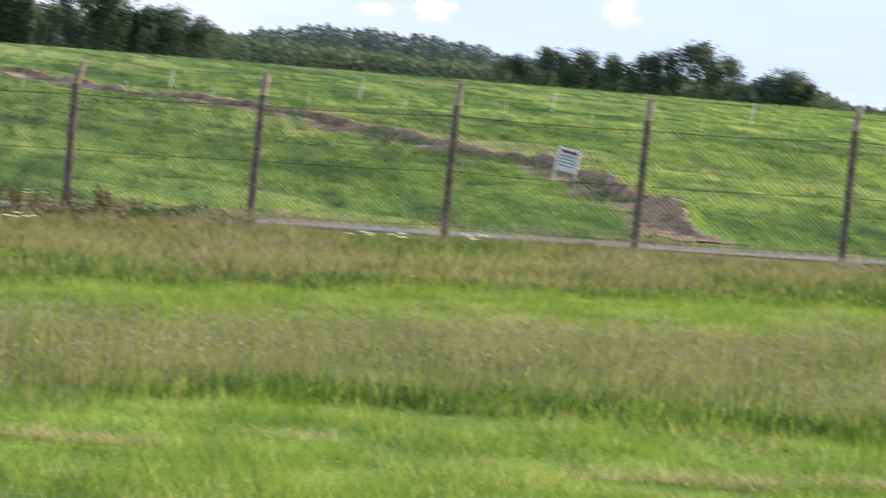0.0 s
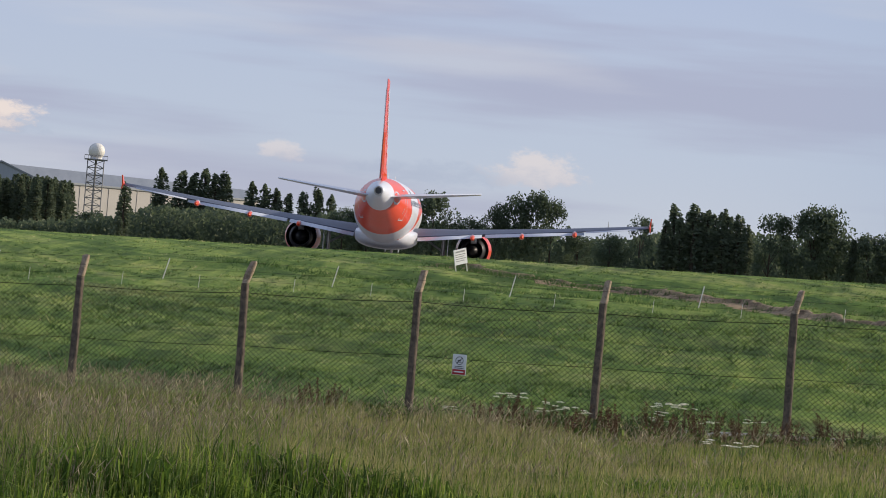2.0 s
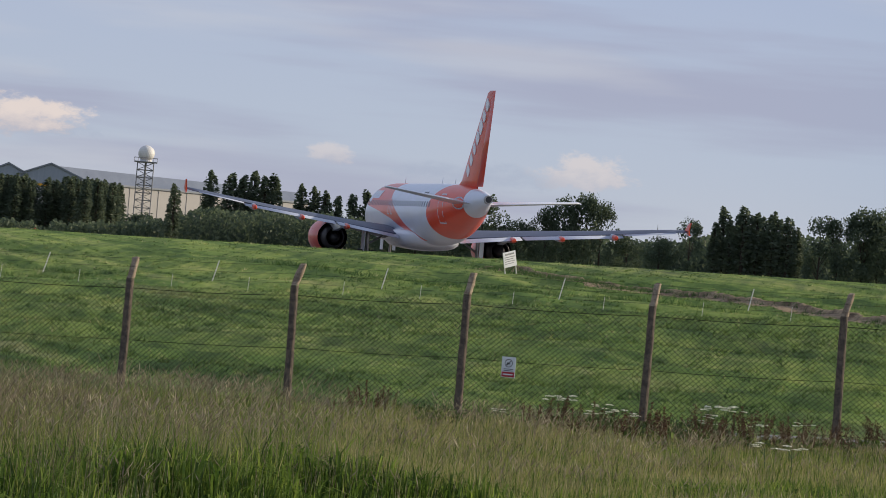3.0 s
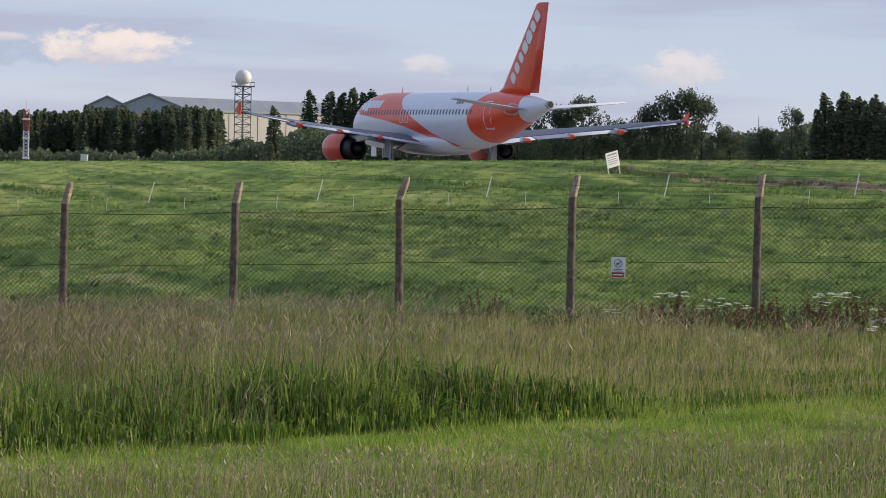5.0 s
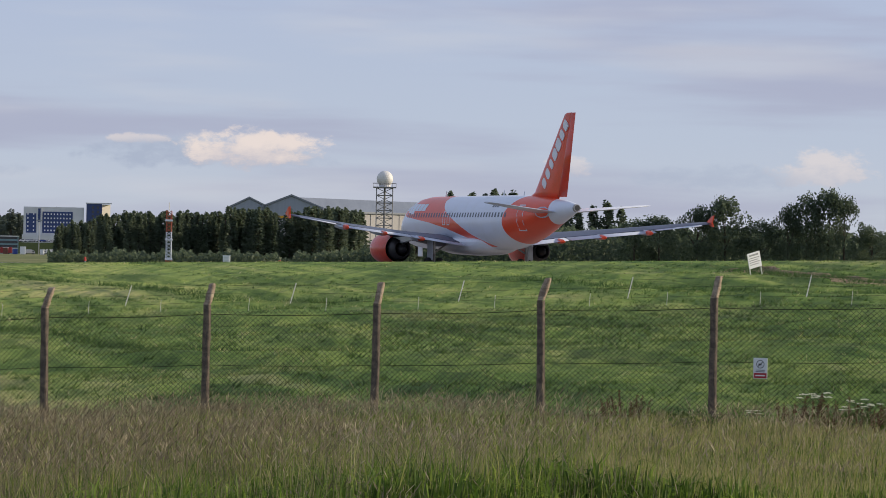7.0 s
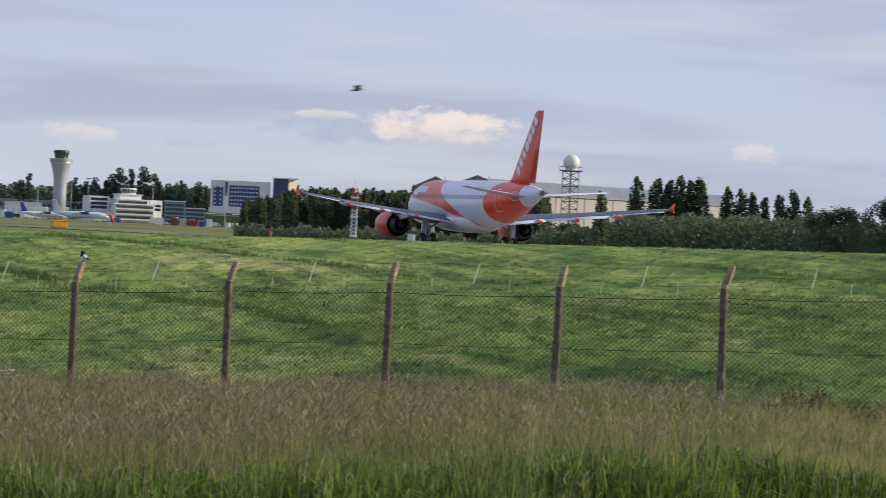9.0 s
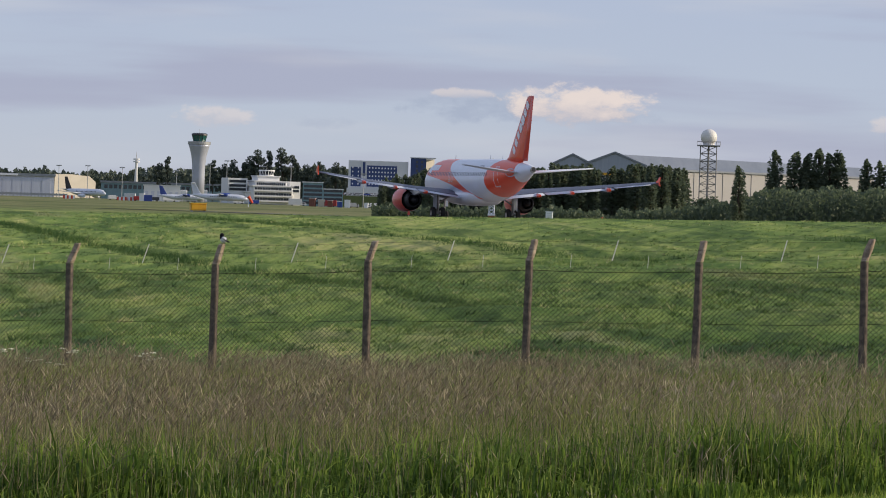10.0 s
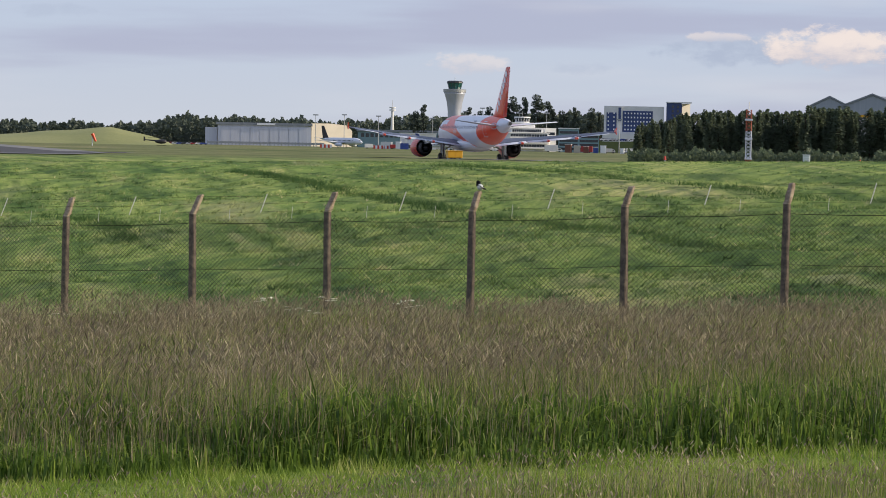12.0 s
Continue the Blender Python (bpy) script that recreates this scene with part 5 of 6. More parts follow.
def cargo_hall():
    d = 2300
    a0 = -33.1
    t = stand("cargo_hall", a0, d, "long grey cargo hall with a sunlit cream end wall", "hangar")
    zb = float(ground_z(*spot(a0, d)))
    Z = lambda el: high(el, d) - zb
    X = lambda az: px(az - a0, d)
    bx("front_wall", t, CLAD, X(-33.9), X(-32.4), 0, 50, 0, Z(.125))
    bx("fascia", t, ROOFG, X(-33.93), X(-32.38), -1, 50, Z(.125), Z(.165), label="dark grey roof fascia")
    bx("name_panel", t, SIGNW, X(-33.27), X(-32.98), -1.3, -1.02, Z(.128), Z(.158))
    for i in range(9):
        x = X(-33.85) + i * (X(-32.45) - X(-33.85)) / 9
        bx("hangar_door", t, CLAD, x + .4, x + (X(-32.45) - X(-33.85)) / 9 - .4, -.35, -.02, 0, Z(.085))
    bm = bmesh.new()
    loft(bm, [[Vector((px_, o + (px_ - X(-32.395)) * 1.3, pz_)) for px_, pz_ in ((X(-32.395), 0), (X(-31.72), 0), (X(-31.72), Z(.06)), (X(-31.82), Z(.15)), (X(-32.12), Z(.175)), (X(-32.395), Z(.17)))] for o in (0, 30)])
    part("end_wall", bm, CREAM, t, "cream end wall")
    bx("annex", t, CLAD, X(-34.1), X(-33.91), 5, 40, 0, Z(.08))
    for i in range(34):
        x = X(-34.05) + (X(-32.2) - X(-34.05)) * i / 33
        part("barrier_post", box(bmesh.new(), x - .25, x + .25, -22.2, -21.8, 0, 2.6), STEEL, t)
    bx("barrier_panel", t, STEEL, X(-34.05), X(-32.2), -22.1, -21.9, 1.0, 2.3)


def long_shed():
    d = 2400
    a0 = -30.3
    t = stand("long_shed", a0, d, "long low blue-grey airport building", "building")
    zb = float(ground_z(*spot(a0, d)))
    bx("wall", t, TEAL, px(-1.35, d), px(.75, d), 0, 25, 0, high(.06, d) - zb)
    bx("roof", t, ROOFG, px(-1.37, d), px(.77, d), -1, 26, high(.06, d) - zb, high(.09, d) - zb)
    for i in range(26):
        x = px(-1.3, d) + i * px(2.0, d) / 26
        bx("window", t, GLASSD, x, x + 2.2, -.2, -.02, high(-.03, d) - zb, high(.03, d) - zb)
    for az, w, e0, mt, lb in ((-30.5, .45, -.02, PALEW, "white ribbed trailer row"), (-30.05, .2, -.01, PALEW, "white flat-roofed storage unit"), (-29.55, .35, .08, PALEW, "pale low curved-roof shed")):
        u = stand("storage_unit", az, 2150, lb, "storage unit")
        z2 = float(ground_z(*spot(az, 2150)))
        bx("body", u, mt, -px(w / 2, 2150), px(w / 2, 2150), 0, 9, 0, high(e0, 2150) - z2, bevel=.3)
        for i in range(5):
            x = -px(w / 2, 2150) + (i + .5) * px(w, 2150) / 5
            bx("wall_panel", u, WALL_W, x - px(w, 2150) * .085, x + px(w, 2150) * .085, -.2, -.02, .8, high(e0, 2150) - z2 - .8)


def small_plane(az, d, turn, scale, label, tail, prop=False):
    """Parked aircraft; nose along local +x."""
    t = stand("parked_aircraft", az, d, label, "airplane", turn=turn)
    S = Matrix.Scale(scale, 4)
    def put(name, bm, mat, lab="", sm=False):
        bm.transform(S)
        return part(name, bm, mat, t, lab, sm)
    st = ((16, 3, .1), (15.2, 3.05, .8), (13.5, 3.4, 1.5), (11, 3.6, 1.85), (-6, 3.6, 1.85), (-11, 4.1, 1.2), (-16, 4.6, .4), (-17.5, 4.7, .15))
    put("fuselage", loft(bmesh.new(), [[Vector((x, r * math.cos(a), z + r * math.sin(a))) for a in np.linspace(0, math.tau, 18, endpoint=False)] for x, z, r in st]), PAINT_W, "", True)
    put("fin", loft(bmesh.new(), [foil(-10.5, -15.5, 0, 4.6, .4, True), foil(-14.6, -16.8, 0, 11.6, .2, True)]), tail, "coloured tail fin")
    wz = 5.3 if prop else 2.6
    for s in (1, -1):
        tipx = 1.0 if prop else -4.5
        put("wing", loft(bmesh.new(), [foil(4, -1, s * 1.2, wz, .7), foil(tipx + .6, tipx - 1.0, s * 15.5, wz + (.2 if prop else 1.4), .2)]), PAINT_W, "", True)
        put("stabiliser", loft(bmesh.new(), [foil(-14.2, -16.4, s * .3, 11.3 if prop else 4.8, .3), foil(-15.4, -16.8, s * 5.6, 11.4 if prop else 5.3, .12)]), PAINT_W)
        ez = wz - (.2 if prop else .9)
        put("engine", loft(bmesh.new(), [[Vector((x, s * 5.2 + r * math.cos(a), ez + r * math.sin(a))) for a in np.linspace(0, math.tau, 14, endpoint=False)] for x, r in ((5.2, .75), (4.5, 1.05), (2, 1.0), (.2, .55))]), BLUEP if prop else PAINT_W)
        put("gear_leg", rod(bmesh.new(), (0, s * 3, 0), (0, s * 3, 2.6), .2, 6), STEEL)
    put("nose_leg", rod(bmesh.new(), (11, 0, 0), (11, 0, 2.6), .15, 6), STEEL)
    bm = box(bmesh.new(), 14.0, 14.9, -.9, .9, 3.7, 4.15, .1)
    put("cockpit_window", bm, GLASSD)
    for i in range(16):
        for s in (1, -1):
            x = 10 - i * 1.0
            put("cabin_window", box(bmesh.new(), x - .2, x + .2, s * 1.84 - .05, s * 1.84 + .05, 3.75, 4.2), GLASSD)


def car(az, d, mat, label, turn, z=None):
    t = stand("car", az, d, label, "car", turn=turn, group="cars in the car park", z=z)
    prof = ((-2.1, .35), (-2.15, .8), (-1.75, .95), (-1.2, 1.42), (.45, 1.45), (1.15, .98), (2.05, .82), (2.15, .4))
    part("body", loft(bmesh.new(), [[Vector((x, y, zz)) for x, zz in prof] for y in (-.85, .85)]), mat, t)
    part("side_glass", box(box(bmesh.new(), -1.1, .6, -.88, -.852, .98, 1.35), -1.1, .6, .852, .88, .98, 1.35), GLASSD, t)
    for x in (-1.3, 1.35):
        for y in (-.8, .8):
            part("wheel", rod(bmesh.new(), (x, y - .1, .32), (x, y + .1, .32), .32, 10), RUBBER, t)


def van(az, d, mat, label, turn, length=5.5, high_roof=2.5):
    """Boxy service van or truck, nose along local +x."""
    t = stand("service_van", az, d, label, "van", turn=turn, group="vehicles on the apron")
    L = length / 2
    part("cargo_box", box(bmesh.new(), -L, L * .45, -1.0, 1.0, .5, high_roof, .08), mat, t)
    cab = part("cab", loft(bmesh.new(), [[Vector((x, y, z)) for x, z in ((L * .47, .5), (L, .5), (L, 1.1), (L * .8, 1.95), (L * .47, 2.05))] for y in (-.95, .95)]), mat, t)
    part("windscreen", box(bmesh.new(), L * .84, L * .97, -.85, .85, 1.15, 1.8), GLASSD, cab)
    part("side_window", box(box(bmesh.new(), L * .52, L * .8, -.97, -.955, 1.2, 1.75), L * .52, L * .8, .955, .97, 1.2, 1.75), GLASSD, cab)
    for x in (-L * .6, L * .65):
        for y in (-.85, .85):
            part("wheel", rod(bmesh.new(), (x, y - .12, .38), (x, y + .12, .38), .38, 10), RUBBER, t)


def light_pole(az, d, el):
    t = stand("light_mast", az, d, "tall slim grey floodlight mast", "lamp post", group="apron floodlight masts")
    z = high(el, d) - float(ground_z(*spot(az, d)))
    part("pole", rod(bmesh.new(), (0, 0, 0), (0, 0, z), .3, 6, .16), STEEL, t)
    part("lamp_head", box(bmesh.new(), -1.5, 1.5, -.5, .5, z, z + .6, .1), STEEL, t)


def airfield_bits():
    d = 330
    az = -30.095
    t = stand("equipment_cabinet", az, d, "yellow metal equipment cabinet on the airfield grass", "cabinet", turn=10)
    zt = high(-.222, d) - float(ground_z(*spot(az, d)))
    w = px(.122, d)
    bx("body", t, YELLOW, -w, w, -w * .7, w * .7, .15, zt - .08, bevel=.03)
    bx("lid", t, YELLOW, -w - .05, w + .05, -w * .7 - .05, w * .7 + .05, zt - .08, zt, bevel=.02)
    bx("door_panel", t, YELLOW, -w * .9, -.03, -w * .7 - .03, -w * .7 - .004, .25, zt - .15)
    bx("door_panel", t, YELLOW, .03, w * .9, -w * .7 - .03, -w * .7 - .004, .25, zt - .15)
    for s in (-1, 1):
        bx("foot", t, STEEL, s * w * .8 - .06, s * w * .8 + .06, -w * .5, w * .5, -.2, .15)
    t = stand("marker_cabinet", -24.45, 166, "small white louvred box on the grass crest", "cabinet")
    h = .42
    bx("case", t, SIGNW, -.17, .17, -.12, .12, .0, .3, bevel=.02)
    bx("cap", t, PALEW, -.19, .19, -.14, .14, .3, .34)
    for i in range(3):
        bx("louvre", t, PALEW, -.13, .13, -.14, -.121, .06 + i * .08, .1 + i * .08)
    for az, dd in ((-26.71, 330), (-23.6, 330)):
        t = stand("marker_light", az, dd, "small red airfield marker light", "lamp", group="airfield markers")
        part("stem", rod(bmesh.new(), (0, 0, -.1), (0, 0, .35), .06, 6), STEEL, t)
        part("lens", rod(bmesh.new(), (0, 0, .35), (0, 0, .72), .14, 10, .09), REDP, t, "red lens")
    for az, dd, e, tl in ((-29.29, 1200, -.09, -20), (-35.9, 1200, -.06, 25)):
        t = stand("windsock", az, dd, "limp orange windsock on a short pole", "windsock", group="windsocks")
        g = float(ground_z(*spot(az, dd)))
        z = high(e, dd) - g
        part("pole", rod(bmesh.new(), (0, 0, 0), (0, 0, z), .15, 6), PAINT_W, t)
        part("sock", rod(bmesh.new(), (0, 0, z), (1.4 if tl < 0 else 1.2, 0, z * .35), .55, 10, .35), PAINT_O, t, "orange cloth sock")
    for az, dd in ((-32.16, 1800), (-31.15, 1800), (-31.3, 1800)):
        t = stand("barrier_block", az, dd, "red and white chequered barrier", "barrier", group="apron barriers")
        for i in range(6):
            bx("panel", t, REDP if i % 2 == 0 else PAINT_W, -3 + i, -2.02 + i, 0, .8, 0, 1.7)
    for i, (az, w, h, mt, lb) in enumerate(((-28.27, .1, .13, BRICKC, "low red brick airfield hut"), (-28.12, .1, .11, CREAM, "ribbed cream shipping container"), (-27.98, .08, .1, BRICKC, "brown steel shipping container"), (-27.82, .07, .09, BLUEP, "blue steel shipping container"),
                                            (-27.7, .09, .12, SIGNW, "white boxy panel van body"), (-27.4, .06, .08, SIGNW, "white steel storage container"), (-27.15, .1, .07, PALEW, "pale grey storage container"), (-30.9, .14, .1, BLUEP, "dark blue ground vehicle"), (-31.0, .08, .12, SIGNW, "white catering truck body"))):
        dd = 1750
        t = stand("container" if i != 0 else "hut", az, dd, lb, "container", turn=(i * 13) % 20 - 10)
        ww = px(w / 2, dd)
        z = high(-.31 + h, dd) - high(-.31, dd)
        bx("body", t, mt, -ww, ww, 0, 3, 0, z, bevel=.05)
        bx("roof", t, PALEW, -ww - .1, ww + .1, -.1, 3.1, z, z + .2)
        for q in range(3):
            bx("door_panel", t, mt, -ww + ww * .66 * q + .15, -ww + ww * .66 * (q + 1) - .15, -.12, -.02, .2, z - .3)
    t = stand("storage_hall", -30.68, 1900, "long low white storage hall on the apron", "hall")
    z0 = float(ground_z(*spot(-30.68, 1900)))
    zt, hw = high(.05, 1900) - z0, px(.29, 1900)
    bx("wall", t, WALL_W, -hw, hw, 0, 12, 0, zt - .6)
    bx("roof", t, PALEW, -hw - .4, hw + .4, -.4, 12.4, zt - .6, zt)
    for q in range(6):
        bx("shutter_door", t, CLAD, -hw + hw * q / 3 + .8, -hw + hw * (q + 1) / 3 - .8, -.15, -.02, 0, zt * .6)
    # helicopter
    t = stand("helicopter", -34.8, 1500, "small dark helicopter parked on the airfield", "helicopter")
    part("cabin", loft(bmesh.new(), [[Vector((x, r * math.cos(a), 1.7 + r * .9 * math.sin(a))) for a in np.linspace(0, math.tau, 12, endpoint=False)] for x, r in ((2.4, .2), (1.6, .9), (0, 1.1), (-1.6, .8), (-2.6, .35))]), DARK, t, "", True)
    part("tail_boom", rod(bmesh.new(), (-2.2, 0, 2.0), (-7, 0, 2.4), .35, 8, .15), DARK, t)
    part("tail_fin", box(bmesh.new(), -7.4, -6.7, -.06, .06, 1.9, 3.6), DARK, t)
    part("rotor_blade", box(bmesh.new(), -5.5, 5.5, -.15, .15, 3.3, 3.36), DARK, t)
    part("rotor_mast", rod(bmesh.new(), (0, 0, 2.5), (0, 0, 3.3), .12, 6), DARK, t)
    for s in (-1, 1):
        part("skid", rod(bmesh.new(), (-2, s, .1), (2.2, s, .1), .08, 6), DARK, t)
        part("skid_strut", rod(bmesh.new(), (0, s, .1), (0, s * .6, 1.0), .07, 6), DARK, t)


def grass_mound():
    n, m = 40, 10
    v = np.zeros((m, n, 3))
    d0 = 1650
    for j in range(n):
        az = -39.5 + 4.9 * j / (n - 1)
        u = j / (n - 1)
        hump = (max(0, (u - .22) / .58) ** .8 if u < .8 else ((1 - u) / .2) ** .7) * (1 + .03 * math.sin(j * .9))
        for i in range(m):
            d = d0 + i * 18
            x, y = spot(az, d)
            v[i, j] = x, y, float(ground_z(x, y)) + hump * math.sin(math.pi * i / (m - 1)) * 8.2
    i, j = np.meshgrid(np.arange(m - 1), np.arange(n - 1), indexing="ij")
    f = np.stack([i * n + j, i * n + j + 1, (i + 1) * n + j + 1, (i + 1) * n + j], -1).reshape(-1, 4)
    me = raw_mesh("grass_mound", v.reshape(-1, 3), f, material("dry_turf", (0.29, 0.29, 0.11), (0.20, 0.22, 0.075), .02, .95))
    tagged(linked("grass_mound", me), "long low mound of dry light green grass", "mound", kind="structure")


radar_tower()
mast_tower()
big_hangar()
atc_tower()
hotel()
old_terminal()
cargo_hall()
long_shed()
small_plane(-31.9, 1900, -48, 1.0, "parked white jet with dark tail beside the cargo hall", DARK)
small_plane(-29.75, 1750, -8, .86, "parked white propeller airliner with pale tail", PAINT_W, True)
small_plane(-30.35, 1780, 4, .7, "small parked white and blue propeller aircraft", BLUEP, True)
crng = random.Random(5)
CARS = [material("car_silver", (.5, .51, .53), None, 2, .3, metal=.4), material("car_white", (.72, .72, .72), None, 2, .3), material("car_dark", (.04, .045, .06), None, 2, .25), material("car_red", (.35, .03, .03), None, 2, .3), BLUEP]
for i in range(30):
    az = -28.0 + i * .05 + crng.uniform(-.01, .01)
    q = crng.randrange(5)
    car(az, 2080 + (i % 3) * 14, CARS[q], ("silver", "white", "dark grey", "red", "blue")[q] + " parked car below the hotel", crng.uniform(-8, 8), float(ground_z(*spot(az, 2080 + (i % 3) * 14))) + 6.86)
for i in range(14):
    az = -35.1 + i * .075
    car(az, 2000, CARS[i * 3 % 5], ("silver", "white", "dark grey", "red", "blue")[i * 3 % 5] + " parked car beyond the airfield", 6, None)
for i, (az, d, q, lb, turn, ln, hr) in enumerate(((-31.45, 1820, 1, "white apron van beside the barriers", 10, 5.5, 2.4), (-31.22, 1840, 1, "white high-sided catering truck", 170, 8, 3.6), (-31.05, 1800, 3, "red airport service van", 5, 5, 2.3),
                                                 (-30.8, 1830, 2, "dark grey airport tug van", 190, 5, 2.2), (-30.55, 1850, 1, "white box truck on the apron", 12, 7.5, 3.4), (-30.2, 1850, 0, "silver service van on the apron", 175, 5.5, 2.4),
                                                 (-29.45, 1800, 1, "white service van before the terminal", 8, 5.5, 2.5), (-29.2, 1820, 4, "blue service van before the terminal", 185, 5, 2.3), (-28.5, 1800, 1, "white lorry beside the containers", 4, 9, 3.6),
                                                 (-28.0, 1790, 3, "red lorry beside the containers", 176, 8, 3.4), (-27.6, 1800, 0, "silver van beside the containers", 10, 5.5, 2.4), (-27.3, 1810, 1, "white van beside the bank", 188, 5.5, 2.6), (-26.75, 1790, 3, "bright red van half behind bushes", 5, 7, 3.0))):
    van(az, d, CARS[q], lb, turn, ln, hr)
for az, d, el in ((-31.32, 1950, .30), (-29.92, 1950, .40), (-29.65, 2000, .46), (-32.33, 1950, .30), (-31.87, 2000, .31), (-27.45, 1950, .32), (-26.78, 1900, .2), (-29.06, 2200, .39), (-28.62, 1960, .4), (-30.45, 2000, .28)):
    light_pole(az, d, el)
t = stand("radio_mast", -31.10, 2700, "distant concrete radio mast with antenna drums", "mast")
g = float(ground_z(*spot(-31.10, 2700)))
part("shaft", rod(bmesh.new(), (0, 0, 0), (0, 0, high(.45, 2700) - g), 1.6, 10, .9), PALEW, t)
for e in (.40, .44):
    part("drum", rod(bmesh.new(), (0, 0, high(e, 2700) - g), (0, 0, high(e + .02, 2700) - g), 2.4, 12), PALEW, t)
part("spike", rod(bmesh.new(), (0, 0, high(.45, 2700) - g), (0, 0, high(.575, 2700) - g), .5, 6, .15), PALEW, t)
t = stand("radio_mast", -13.65, 2500, "thin distant grey radio mast above the trees", "mast")
g = float(ground_z(*spot(-13.65, 2500)))
part("shaft", rod(bmesh.new(), (0, 0, 0), (0, 0, high(.6, 2500) - g), .7, 6, .3), STEEL, t)
part("spike", rod(bmesh.new(), (0, 0, high(.6, 2500) - g), (0, 0, high(.66, 2500) - g), .25, 5, .1), STEEL, t)
airfield_bits()
grass_mound()
# raised bank of the car park
drape("car_park_bank", [spot(-28.05, 2060), spot(-26.5, 2060)], [spot(-28.05, 2120), spot(-26.5, 2120)], PATH, 6.85, "pale car park terrace below the hotel", "car park", 20)
bm = bmesh.new()
box(bm, px(-.78, 2060), px(.78, 2060), -1.0, 0, 0, 6.8)
x, y = spot(-27.27, 2058)
tagged(part("bank_wall", bm, material("bank_turf", (.13, .15, .06), (.09, .12, .04), .05, .95), None, m=pose(x, y, float(ground_z(x, y)) - .3, 0, 0, 27.27)), "grassy bank face below the car park", "bank", kind="structure")


# ---- grass and weeds ----
def scatter(rng, n, az0, az1, d0, d1):
    az = rng.uniform(az0, az1, n)
    d = np.sqrt(rng.uniform(0, 1, n) * (d1 * d1 - d0 * d0) + d0 * d0)
    return az, d, d * np.sin(np.radians(az)), d * np.cos(np.radians(az))


def blades(name, rng, x, y, h, w, lean, mat, label, category="grass", wind=0.02, one=False, droop=0.0):
    """One sheet of grass blades, bent and tapering to a point."""
    n = len(x)
    z = ground_z(x, y) - 0.02
    a = rng.uniform(0, math.tau, n)
    la = rng.uniform(0, math.tau, n)
    lx, ly = np.cos(la) * lean * h + wind * h, np.sin(la) * lean * h
    wx, wy = np.cos(a) * w / 2, np.sin(a) * w / 2
    P = lambda px_, py_, pz_: np.stack([px_, py_, pz_], -1)
    b0, b1 = P(x - wx, y - wy, z), P(x + wx, y + wy, z)
    tip = P(x + lx * (1 + droop), y + ly * (1 + droop), z + h * (1 - droop * np.clip(lean * 1.6, 0, 1)))
    if one:
        v = np.stack([b0, b1, tip], 1).reshape(-1, 3)
        f = np.arange(3 * n).reshape(n, 3)
    else:
        m0 = P(x + lx * .32 - wx * .8, y + ly * .32 - wy * .8, z + h * (.58 + .22 * droop))
        m1 = P(x + lx * .32 + wx * .8, y + ly * .32 + wy * .8, z + h * (.58 + .22 * droop))
        v = np.stack([b0, b1, m0, m1, tip], 1).reshape(-1, 3)
        k = np.arange(n)[:, None] * 5
        f = np.concatenate([k + [0, 1, 3], k + [0, 3, 2], k + [2, 3, 4]], 1).reshape(-1, 3)
    return tagged(linked(name, raw_mesh(name, v, f, mat)), label, category, kind="stuff")


def seed_heads(name, rng, x, y, h, mat, label, plume=0.12):
    """Thin stalks that end in drooping feathery heads."""
    n = len(x)
    z = ground_z(x, y)
    la = rng.normal(0, 1.7, n)
    lean = rng.uniform(.02, .13, n)
    dx, dy = np.cos(la) * lean * h, np.sin(la) * lean * h
    P = lambda a, b, c: np.stack([a, b, c], -1)
    sw = .0022
    top = P(x + dx, y + dy, z + h)
    base = P(x, y, z + h * .35)
    L = plume * rng.uniform(.6, 1.5, n)
    droop = rng.uniform(-.2, .75, n)
    tipv = top + P(np.cos(la) * L * .55, np.sin(la) * L * .3, L * (.75 - droop * .6))
    mid = (top + tipv) / 2
    pw = rng.uniform(.003, .008, n)
    a = rng.uniform(0, math.tau, n)
    o = P(np.cos(a) * pw, np.sin(a) * pw, 0 * a)
    ow = P(np.cos(a) * sw, np.sin(a) * sw, 0 * a)
    v = np.stack([base - ow, base + ow, top, top - o * .2, mid - o, mid + o, tipv], 1).reshape(-1, 3)
    k = np.arange(n)[:, None] * 7
    f = np.concatenate([k + [0, 1, 2], k + [3, 5, 4], k + [4, 5, 6]], 1).reshape(-1, 3)
    return tagged(linked(name, raw_mesh(name, v, f, mat)), label, "grass", kind="stuff")


BACK_AZ, BACK_D = [-41, -37, -30, -23.7, -20, -12.7, -4, 10], [29.0, 29.3, 29.8, 31.4, 32.4, 35.8, 40.0, 46.0]
FRONT_D = [23.0, 23.6, 26.2, 27.6, 27.6, 29.6, 33.0, 37.0]
MEADOW = blade_material("meadow_grass", [(0.026, 0.058, 0.010), (0.072, 0.125, 0.020), (0.145, 0.21, 0.036), (0.27, 0.305, 0.068), (0.54, 0.48, 0.22)], 1.1, 0.42, .65)
STRAW = blade_material("seed_heads", [(0.135, 0.105, 0.072), (0.24, 0.192, 0.128), (0.36, 0.30, 0.20), (0.58, 0.51, 0.34)], 0.9, 0.3, .6)
FOG = blade_material("purple_heads", [(0.105, 0.083, 0.057), (0.19, 0.152, 0.10), (0.31, 0.255, 0.165), (0.54, 0.47, 0.30)], 0.9, 0.3, .6)
LUSH = blade_material("lush_blades", [(0.032, 0.07, 0.010), (0.09, 0.16, 0.025), (0.19, 0.285, 0.046), (0.40, 0.47, 0.11)], 1.6, 0.55, .6)
